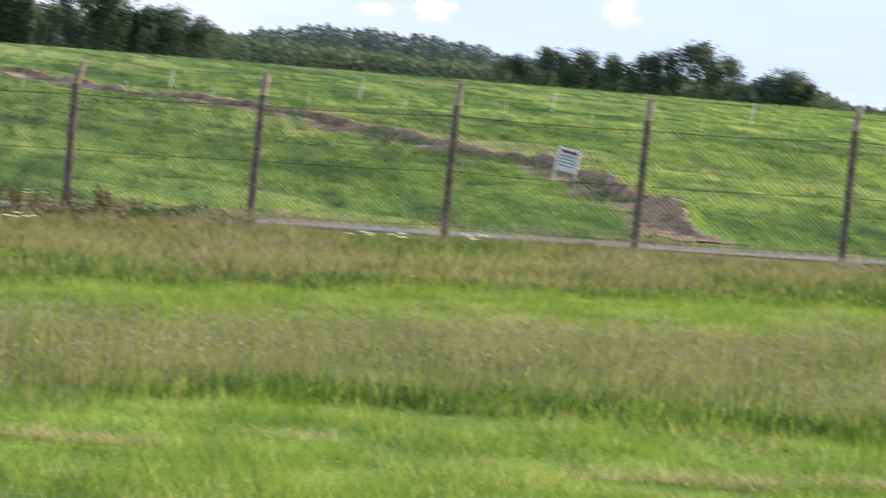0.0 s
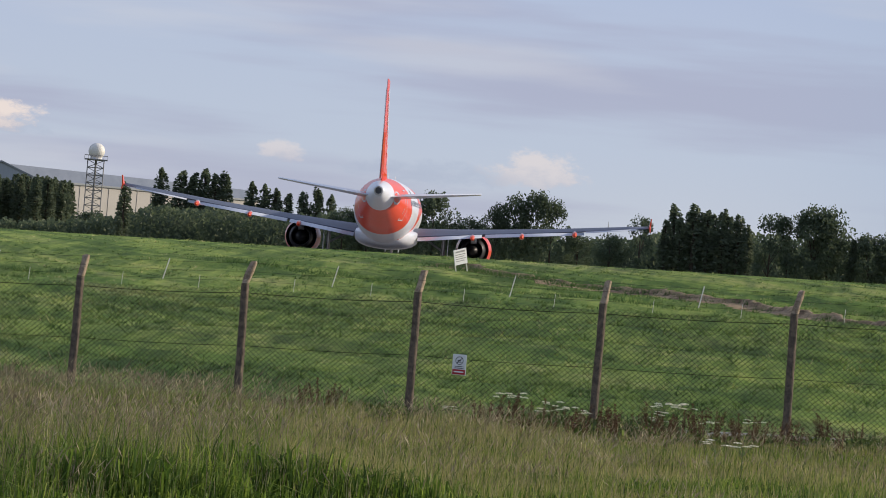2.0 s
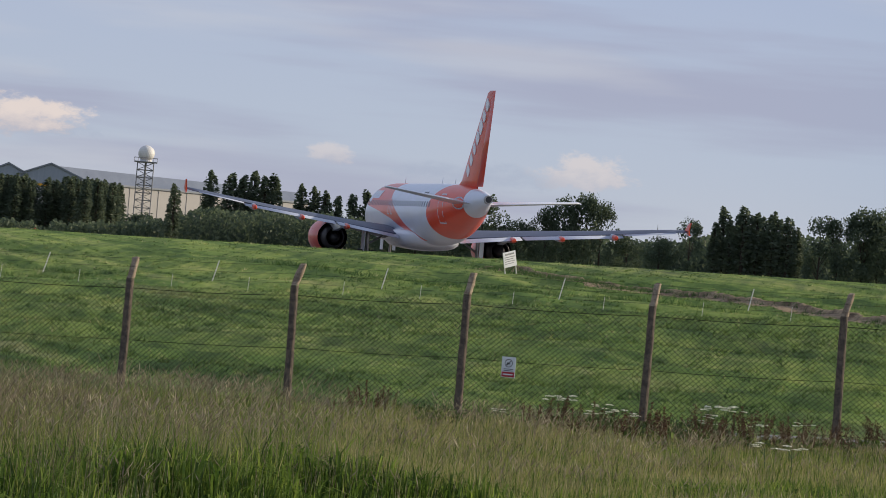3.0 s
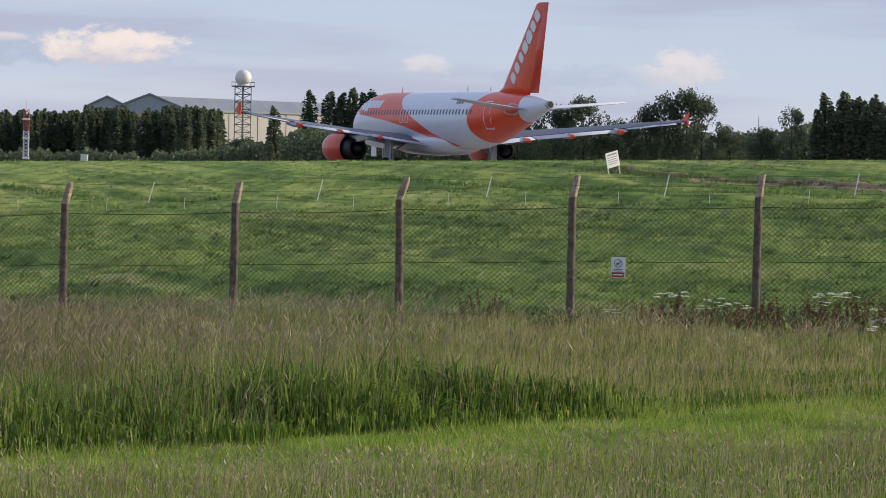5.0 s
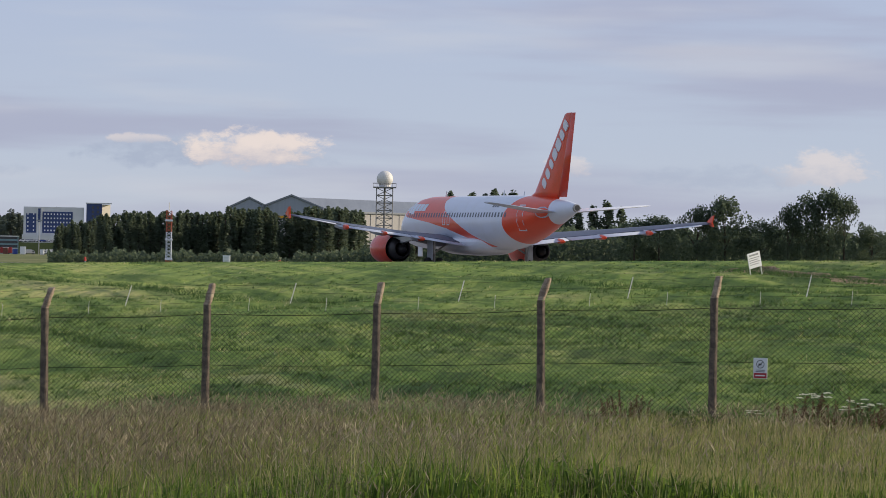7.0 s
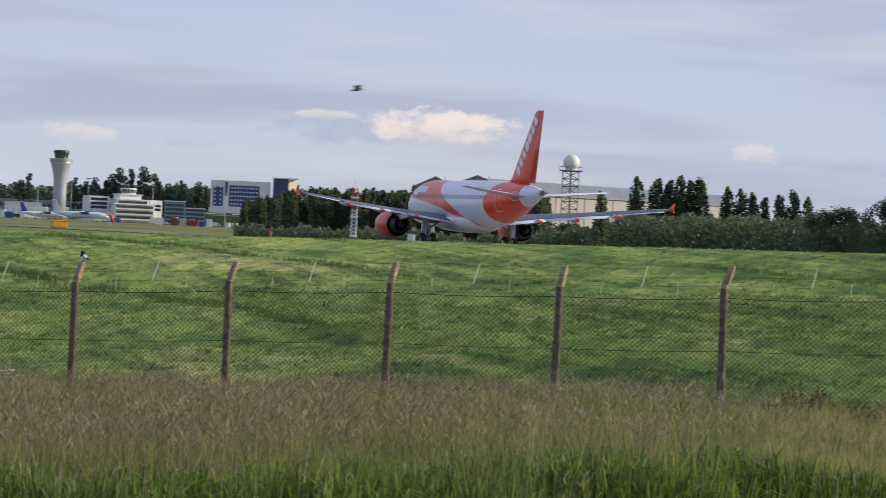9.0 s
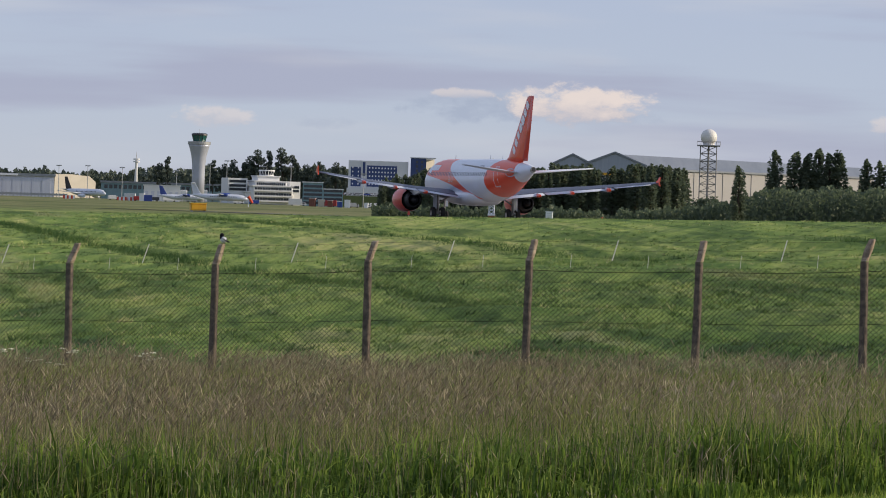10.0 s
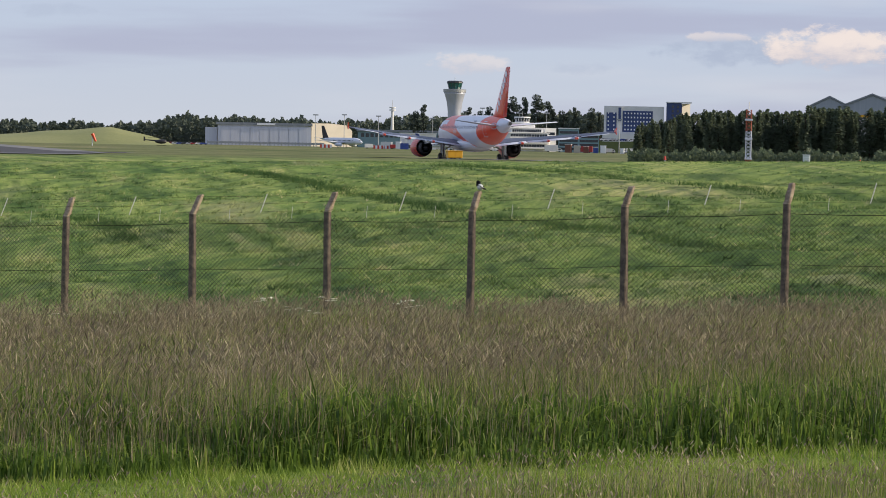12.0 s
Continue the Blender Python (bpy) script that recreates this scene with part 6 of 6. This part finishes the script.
# mown and rough greens are raised: stronger sun there is put into the colour
MOWN = blade_material("mown_grass", [(0.10, 0.175, 0.02), (0.19, 0.285, 0.036), (0.28, 0.365, 0.056), (0.48, 0.45, 0.18)], 1.3, 0.4, .4, (0.35, 0.65))
ROUGH = blade_material("rough_grass", [(0.035, 0.08, 0.012), (0.10, 0.17, 0.025), (0.19, 0.265, 0.045), (0.32, 0.35, 0.08), (0.56, 0.5, 0.24)], 1.2, 0.45, .6)
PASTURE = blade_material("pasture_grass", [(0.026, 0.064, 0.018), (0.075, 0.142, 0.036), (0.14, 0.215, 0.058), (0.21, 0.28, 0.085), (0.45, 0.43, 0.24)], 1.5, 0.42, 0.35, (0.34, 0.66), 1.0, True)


def grow():
    rng = np.random.default_rng(21)
    # tall meadow between the mown strip and the fence
    az, d, x, y = scatter(rng, 520000, -40, 9, 28.5, 62)
    back = np.interp(az, BACK_AZ, BACK_D) + (patchy(x, y, 1.1, 5) - .5) * 1.3
    left = sstep(-az, 13, 21)
    edge = np.exp(-(np.clip(d - back, 0, 99) / 4.0) ** 2)
    tall = .25 + .22 * left + .46 * left * edge
    clump = .55 * patchy(x, y, 1.4, 3) + .45 * patchy(x, y, .45, 4)
    tall = tall * (.38 + 1.15 * clump)
    tall = tall * (1 - .45 * sstep(y, 50, 55))
    tall = tall * (.35 + .65 * sstep(d - back, -.1, .9 + 1.2 * patchy(x, y, .7, 23)))
    keep = (d > back) & (y < 55.3) & (rng.random(len(x)) < np.clip(2.4 * clump - .5 + edge, .14, 1))
    g = np.flatnonzero(keep)
    lush = rng.random(len(g)) < .12 + (.35 + .45 * left[g]) * edge[g] + .25 * (patchy(x, y, 1.9, 19)[g] > .62)
    r, b = g[~lush][:135000], g[lush][:85000]
    blades("meadow_grass", rng, x[r], y[r], tall[r] * rng.uniform(.55, 1.12, len(r)), rng.uniform(.008, .02, len(r)) * (1 + .3 * (d[r] > 42)), rng.uniform(.05, .55, len(r)), MEADOW, "tall uncut meadow grass in front of the fence")
    blades("lush_grass", rng, x[b], y[b], tall[b] * rng.uniform(.45, .95, len(b)), rng.uniform(.010, .030, len(b)), rng.uniform(.05, .75, len(b)), LUSH, "broad bright green blades in the uncut grass", droop=.5)
    q = np.flatnonzero(keep & ((patchy(x, y, 1.5, 9) * .9 + .45 * sstep(-az, 17, 27) - .32) * (1 - .62 * edge) > rng.random(len(x))))[-62000:]
    for name, mat, q in (("grass_seed_heads", STRAW, q[az[q] > -22.5]), ("purple_seed_heads", FOG, q[az[q] <= -22.5])):
        seed_heads(name, rng, x[q], y[q], tall[q] * rng.uniform(.85, 1.25, len(q)) + .06, mat, "pale flowering heads of the tall grass" if mat is STRAW else "brownish purple flowering heads of the tall grass", .14)
    q = rng.choice(np.flatnonzero((d > back + 1) & (y < 55.3) & (patchy(x, y, 2.2, 51) * (1.25 - .92 * left) > .36)), 44000, False)
    blades("dry_stalks", rng, x[q], y[q], tall[q] * rng.uniform(.8, 1.35, len(q)), rng.uniform(.004, .009, len(q)) * (1 + .4 * (d[q] > 42)), rng.uniform(.02, .3, len(q)), blade_material("dry_stalks", [(.24, .22, .085), (.38, .33, .15), (.55, .49, .25)], .5, .4, .8), "thin straw-coloured stalks among the meadow grass", one=True)
    # rough patch in front of the strip
    az, d, x, y = scatter(rng, 130000, -40, 9, 21.5, 41)
    front = np.interp(az, BACK_AZ, FRONT_D) + (patchy(x, y, .9, 6) - .5) * 1.1
    lo = np.interp(az, [-40, -14, -6, 9], [21, 21.5, 25.4, 25.6]) + (patchy(x, y, .8, 7) - .5) * 1.0
    keep = (d < front) & (d > lo)
    g = np.flatnonzero(keep)
    th = (.13 + .18 * patchy(x, y, .9, 8))
    blades("rough_grass", rng, x[g], y[g], th[g] * rng.uniform(.6, 1.2, len(g)), rng.uniform(.005, .011, len(g)), rng.uniform(.1, .5, len(g)), ROUGH, "knee-high rough grass before the mown strip")
    q = rng.choice(g, min(len(g), 20000), False)
    seed_heads("rough_seed_heads", rng, x[q], y[q], th[q] * rng.uniform(1.0, 1.5, len(q)), STRAW, "pale brown flowering heads in the rough grass", .055)
    # dark tufts where the rough grass meets the turf
    k = 26
    az, d, x, y = scatter(rng, 420, -13, 8, 25.0, 26.6)
    size = np.repeat(rng.uniform(.5, 1.3, len(x)), k)
    x, y = np.repeat(x, k) + rng.normal(0, .09, len(size)) * size, np.repeat(y, k) + rng.normal(0, .09, len(size)) * size
    blades("edge_tufts", rng, x, y, .2 * size * rng.uniform(.5, 1.1, len(x)), rng.uniform(.008, .018, len(x)), rng.uniform(.1, .7, len(x)), LUSH, "dark green tufts along the edge of the mown turf", droop=.4)
    # mown turf
    az, d, x, y = scatter(rng, 430000, -40, 9, 18.5, 47)
    front, back = np.interp(az, BACK_AZ, FRONT_D), np.interp(az, BACK_AZ, BACK_D)
    lo = np.interp(az, [-40, -14, -6, 9], [20, 21, 25.4, 25.6])
    g = np.flatnonzero(((d > front - .6) & (d < back + .8)) | (d < lo + .5))
    blades("mown_turf", rng, x[g], y[g], rng.uniform(.05, .15, len(g)) * (.45 + 1.1 * patchy(x, y, .55, 2)[g]), rng.uniform(.007, .015, len(g)), rng.uniform(.3, .9, len(g)), MOWN, "short mown bright green grass strip", one=True)
    # dry clippings left on the mown turf
    az, d, x, y = scatter(rng, 60000, -12, 6, 19, 26)
    g = np.flatnonzero(patchy(x * .6, y, .55, 33) > .88)
    z = rng.uniform(.05, .13, len(g))
    blades("hay_clippings", rng, x[g], y[g], z, rng.uniform(.008, .016, len(g)), rng.uniform(.9, 2.4, len(g)), blade_material("hay", [(.36, .29, .15), (.52, .43, .24), (.64, .55, .34)], 1.0, .2), "dry tan clippings lying on the mown turf", one=True)
    # the slope behind the fence
    az, d, x, y = scatter(rng, 330000, -41, 9, 57, 215)
    lum = patchy(x * .7, y, .7, 12) * .5 + patchy(x * .55, y, 2.6, 13) * .5
    keep = ((y > 58.9) | (x < -24)) & (y > 56.5) & (y < 168) & (rng.random(len(x)) < np.clip(1.25 - (y - 58) / 190, .3, 1))
    g = np.flatnonzero(keep & (off_bank(x, y) > .4))[:170000]
    far = 1 + (d[g] - 60) / 140
    h = (1 - .45 * sstep(y[g], 85, 130)) * (.02 + .22 * lum[g] ** 2.2) * rng.uniform(.6, 1.3, len(g))
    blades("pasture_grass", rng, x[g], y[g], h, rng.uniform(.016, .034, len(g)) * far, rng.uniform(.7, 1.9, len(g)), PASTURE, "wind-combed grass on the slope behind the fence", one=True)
    # tussocks standing out of it
    az, d, x, y = scatter(rng, 60000, -41, 9, 57, 190)
    thick = patchy(x + .8 * y, (x - y) * .4, 3.2, 61) * .6 + patchy(x, y, 1.2, 62) * .4
    keep = ((y > 59.2) | (x < -24)) & (y > 56.8) & (y < 160) & (rng.random(len(x)) < np.clip(1.9 * thick - .25, .05, 1) * np.clip(1.3 - (y - 58) / 150, .35, 1))
    g = np.flatnonzero(keep & (off_bank(x, y) > .45))[:27000]
    k = 9
    size = np.repeat(rng.uniform(.45, 1.25, len(g)) * (.6 + .7 * thick[g]), k)
    tx, ty = np.repeat(x[g], k), np.repeat(y[g], k)
    r = np.abs(rng.normal(0, 1, len(tx)))
    ta = rng.uniform(0, math.tau, len(tx))
    far = 1 + (np.hypot(tx, ty) - 60) / 120
    low = 1 - .45 * sstep(ty, 90, 140)
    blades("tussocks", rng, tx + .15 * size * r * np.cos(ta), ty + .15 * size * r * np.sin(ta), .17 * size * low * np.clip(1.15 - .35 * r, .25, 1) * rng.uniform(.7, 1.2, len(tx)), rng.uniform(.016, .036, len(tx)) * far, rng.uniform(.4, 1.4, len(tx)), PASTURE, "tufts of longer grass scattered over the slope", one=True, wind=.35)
    # lines of longer grass along old wheel ruts; shade of turf steps is in their dark colour
    rx, ry = [], []
    for line, wid, n in (([(-90, 136), (-82, 127), (-71, 114.5), (-60, 104), (-50.8, 94.4), (-42.5, 85.8), (-36, 80)], .35, 5200), ([(-86, 146), (-78.8, 139.8), (-72, 134), (-63.8, 125.5), (-54, 117.7), (-46, 112)], .4, 4200),
                         ([(-92, 137), (-81, 126.5), (-70.3, 113.5), (-59.5, 104.8), (-49.6, 92.8)], .25, 3600), ([(-75, 98.5), (-72.6, 98.3), (-68.8, 95.6), (-61.1, 86.3)], .3, 2000), ([(-41, 137), (-33.9, 129), (-28, 124)], .4, 3000),
                         ([(-48, 128), (-36, 118), (-28, 113), (-20, 111)], .5, 2000), ([(-1.0, 65.3), (-2.9, 75.2), (-5.3, 82.2), (-9.0, 92.2), (-13.2, 102.2), (-17.4, 108), (-23.4, 118), (-32, 128.5)], .28, 9000)):
        p = np.array(line, float)
        s = np.concatenate([[0], np.cumsum(np.hypot(*np.diff(p, axis=0).T))])
        u = rng.uniform(0, s[-1], n)
        off = rng.normal(0, wid, (n, 2))
        gap = patchy(u, u * 0, 3.0, 15) > .3
        rx.append((np.interp(u, s, p[:, 0]) + off[:, 0])[gap])
        ry.append((np.interp(u, s, p[:, 1]) + off[:, 1] * .8)[gap])
    rx, ry = np.concatenate(rx), np.concatenate(ry)
    blades("rut_grass", rng, rx, ry, rng.uniform(.10, .28, len(rx)), rng.uniform(.018, .042, len(rx)), rng.uniform(.5, 1.2, len(rx)), blade_material("rut_shade_grass", [(0.032, 0.075, 0.024), (0.055, 0.115, 0.032), (0.085, 0.15, 0.04), (0.125, 0.2, 0.052)], .3, .4), "longer grass, its dark colour carrying the shade of ruts and turf steps", one=True)


grow()


def weed_dock(seed):
    rng = np.random.default_rng(seed)
    t = empty("dock_plant", label="rusty brown seeding dock plant at the fence foot", category="weed", group="dock plants")
    bm = bmesh.new()
    pts = []
    for i in range(7):
        a, l = rng.uniform(0, math.tau), rng.uniform(.1, .25)
        tip = (l * math.cos(a), l * math.sin(a), rng.uniform(.5, .85))
        rod(bm, (0, 0, -.03), tip, .006, 4, .003)
        for q in range(46):
            u = rng.uniform(.45, 1.05)
            pts.append((tip[0] * u + rng.normal(0, .018), tip[1] * u + rng.normal(0, .018), tip[2] * u + rng.normal(0, .02)))
    part("stalk", bm, material("dock_stalk", (.16, .08, .045), (.1, .06, .03), 6, .9), t)
    v, f = leaf_quads(np.array(pts), .02, rng)
    linked("seed_spike", raw_mesh("seed_spike", v, f, blade_material("dock_seed%d" % seed, [(.06, .035, .02), (.11, .062, .035), (.19, .11, .06)], .5, .2)), t)["kind"] = "stuff"
    a = rng.uniform(0, math.tau, 30)
    c = np.stack([np.cos(a) * rng.uniform(.03, .22, 30), np.sin(a) * rng.uniform(.03, .22, 30), rng.uniform(.05, .35, 30)], -1)
    v, f = leaf_quads(c, .075, rng)
    linked("leaf", raw_mesh("leaf", v, f, MEADOW), t)["kind"] = "stuff"
    return t


def weed_parsley(seed):
    rng = np.random.default_rng(seed)
    t = empty("cow_parsley", label="tall weed with flat white flower umbels near the fence", category="wildflower", group="white umbel flowers")
    bm = rod(bmesh.new(), (0, 0, -.03), (.03, 0, .8), .009, 5, .006)
    heads = []
    for i in range(4):
        a = rng.uniform(0, math.tau)
        e = Vector((.03 + .14 * math.cos(a), .14 * math.sin(a), rng.uniform(.78, 1.0)))
        rod(bm, (.02, 0, .6), e, .005, 4, .003)
        heads.append(e)
    part("stem", bm, material("weed_stem", (.1, .15, .05), (.07, .11, .03), 8, .8), t)
    for e in heads:
        n = 44
        a, r = rng.uniform(0, math.tau, n), .062 * np.sqrt(rng.uniform(0, 1, n))
        c = np.stack([e.x + r * np.cos(a), e.y + r * np.sin(a), e.z + .02 - r * .25 + rng.normal(0, .004, n)], -1)
        v, f = leaf_quads(c, .017, rng)
        linked("umbel", raw_mesh("umbel", v, f, PETAL), t, "white flower umbel")["kind"] = "stuff"
    return t


def weed_bed():
    """Dense dark leafy weeds along the fence foot."""
    rng = np.random.default_rng(77)
    n = 9000
    az = rng.uniform(-17.6, -7.5, n)
    y = 52.2 + rng.normal(0, 1.0, n)
    x = y * np.tan(np.radians(az))
    thick = patchy(x, y, .8, 71) * .6 + patchy(x, y * .5, 2.2, 72) * .4
    keep = (rng.random(n) < np.clip(2.6 * thick - .6, 0, 1)) & (y < 54.4)
    x, y, thick = x[keep], y[keep], thick[keep]
    z = ground_z(x, y) + .40 * thick * rng.uniform(.1, 1, len(x)) ** .8
    v, f = leaf_quads(np.stack([x, y, z], -1), .042, rng)
    nettle = blade_material("nettle_leaves", [(.035, .045, .018), (.055, .085, .025), (.10, .14, .04), (.20, .22, .08)], 1.5, .4)
    tagged(linked("leafy_weeds", raw_mesh("leafy_weeds", v, f, nettle)), "dense dark green leafy weeds along the fence foot", "weeds", kind="stuff")


weed_bed()
PETAL = material("white_petals", (.86, .83, .70), (.74, .72, .56), 9, .8)
wr = random.Random(12)
docks = [weed_dock(1), weed_dock(2)]
spots = [(-18.6 + .12 * i + wr.uniform(-.1, .1), 53.4 + wr.uniform(-.6, .8)) for i in range(9)] + [(-15.4 + .17 * i + wr.uniform(-.15, .15), 51.6 + wr.uniform(-2.4, 1.2)) for i in range(36)] + [(-20.9, 53), (-24.4, 52.8), (-24.1, 53)]
for i, (az, yy) in enumerate(spots):
    x = yy * math.tan(radians(az))
    m = pose(x, yy, float(ground_z(x, yy)), 0, 0, wr.uniform(0, 360)) @ Matrix.Scale(wr.uniform(.42, .85), 4)
    if i < 2:
        docks[i].matrix_basis = m
    else:
        o = copy_thing(docks[i % 2], Matrix())
        o.matrix_basis = m
pars = [weed_parsley(3), weed_parsley(4)]
for i, (az, el) in enumerate(((-15.14, -2.23), (-14.92, -2.19), (-14.27, -2.30), (-13.85, -2.40), (-14.1, -2.36), (-14.4, -2.42), (-12.60, -2.17), (-12.32, -2.15), (-12.14, -2.16), (-12.45, -2.3), (-11.81, -2.40), (-11.04, -2.32), (-12.55, -2.45),
                              (-15.9, -2.5), (-33.14, -2.64), (-32.65, -2.78), (-32.07, -2.61), (-31.57, -2.87), (-30.89, -2.64), (-30.7, -2.7), (-32.25, -2.84), (-33.96, -3.0), (-34.8, -2.95), (-35.4, -2.9), (-36.4, -3.0))):
    yy = 53.6 if az > -20 else 51.5
    x = yy * math.tan(radians(az))
    z = float(ground_z(x, yy))
    hgt = high(el, math.hypot(x, yy)) - z
    m = pose(x, yy, z, 0, 0, wr.uniform(0, 360)) @ Matrix.Diagonal((1.0, 1.0, max(.35, hgt) / .92, 1))
    if i < 2:
        pars[i].matrix_basis = m
    else:
        o = copy_thing(pars[i % 2], Matrix())
        o.matrix_basis = m
for k_, (x, yy) in enumerate(((-4.6, 45.0), (-4.2, 45.3), (-3.2, 46.2), (-8.6, 43.5), (-9.0, 43.8))):
    o = copy_thing(pars[k_ % 2], Matrix())
    o.matrix_basis = pose(x, yy, float(ground_z(x, yy)), 0, 0, 50 * k_) @ Matrix.Diagonal((1, 1, .5, 1))

# ---- birds ----
def egg(bm, rows, m=12):
    """Body of rings along x: x, y, z, radius."""
    return loft(bm, [[Vector((x, y + r * math.cos(a), z + r * math.sin(a))) for a in np.linspace(0, math.tau, m, endpoint=False)] for x, y, z, r in rows])


FEATHER_B = material("black_feathers", (.006, .006, .008), (.01, .011, .014), 30, .85, spec=.1)
FEATHER_W = material("white_feathers", (.75, .74, .71), (.6, .6, .58), 30, .7)
FEATHER_G = material("grey_feathers", (.22, .22, .24), (.14, .14, .15), 20, .7)


def magpie():
    tip = post_top(0)
    t = empty("magpie", pose(tip.x + .02, tip.y, tip.z + .01, 0, 0, 150) @ Matrix.Scale(.88, 4), label="black and white magpie perched on a fence post", category="bird")
    part("belly", egg(bmesh.new(), [(-.10, 0, .075, .01), (-.08, 0, .078, .05), (-.03, 0, .08, .066), (.02, 0, .088, .058), (.045, 0, .09, .02)]), FEATHER_W, t, "white belly", True)
    part("breast", egg(bmesh.new(), [(-.005, 0, .10, .045), (.03, 0, .115, .058), (.06, 0, .13, .05), (.08, 0, .14, .02)]), FEATHER_B, t, "", True)
    head = part("head", egg(bmesh.new(), [(.02, 0, .165, .02), (.04, 0, .172, .044), (.07, 0, .175, .042), (.095, 0, .17, .014)]), FEATHER_B, t, "", True)
    part("beak", rod(bmesh.new(), (.09, 0, .17), (.13, 0, .16), .009, 6, .002), FEATHER_B, head)
    part("tail", loft(bmesh.new(), [[Vector((x, sy * w, z + sz * .007)) for sy, sz in ((-1, -1), (1, -1), (1, 1), (-1, 1))] for x, w, z in ((-.085, .022, .075), (-.15, .028, .06), (-.24, .016, .04))]), FEATHER_B, t)
    for s in (1, -1):
        part("wing", loft(bmesh.new(), [[Vector((x, s * y + sy * .008, z + sz * h)) for sy, sz in ((-1, -1), (1, -1), (1, 1), (-1, 1))] for x, y, z, h in ((.04, .045, .125, .02), (-.02, .05, .115, .018), (-.1, .028, .09, .008))]), FEATHER_B, t)
        part("leg", rod(bmesh.new(), (-.02, s * .02, 0), (-.02, s * .02, .04), .004, 5), FEATHER_B, t)


def gull():
    t = empty("flying_bird", label="small dark bird flying with raised wings", category="bird")
    part("body", egg(bmesh.new(), [(-.17, 0, 0, .01), (-.1, 0, 0, .035), (0, 0, 0, .05), (.09, 0, .01, .04), (.14, 0, .015, .03), (.19, 0, .01, .006)]), FEATHER_G, t, "", True)
    for s in (1, -1):
        part("wing", loft(bmesh.new(), [foil(.08, -.07, s * .03, .02, .02), foil(.11, -.06, s * .2, .12, .015), foil(.03, -.06, s * .42, .14, .008)]), FEATHER_G, t, "", True)
    part("tail", loft(bmesh.new(), [[Vector((x, sy * w, sz * .006)) for sy, sz in ((-1, -1), (1, -1), (1, 1), (-1, 1))] for x, w in ((-.12, .025), (-.27, .06))]), FEATHER_G, t)
    return t


magpie()
GULL = gull()


def motions():
    walk(PLANE, [(t, pose(x, y, z + EYE.z, 0, 0, h)) for t, x, y, z, h in PLANE_ROWS])
    rows = []
    for t, az, el in ((0.0, -122.0, 6.0), (4.0, -79.2, 4.4), (8.0, -36.3, 2.75), (8.5, -31.0, 2.4), (8.9, -26.56, 2.14), (9.2, -23.2, 2.03), (9.5, -20.02, 1.92), (10.0, -14.6, 1.8), (11.0, -3.8, 1.9), (12.0, 7.0, 2.2)):
        x, y = spot(az, 110)
        rows.append((t, pose(x, y, high(el, 110), 0, -8, -az + 12)))
    walk(GULL, rows)


motions()
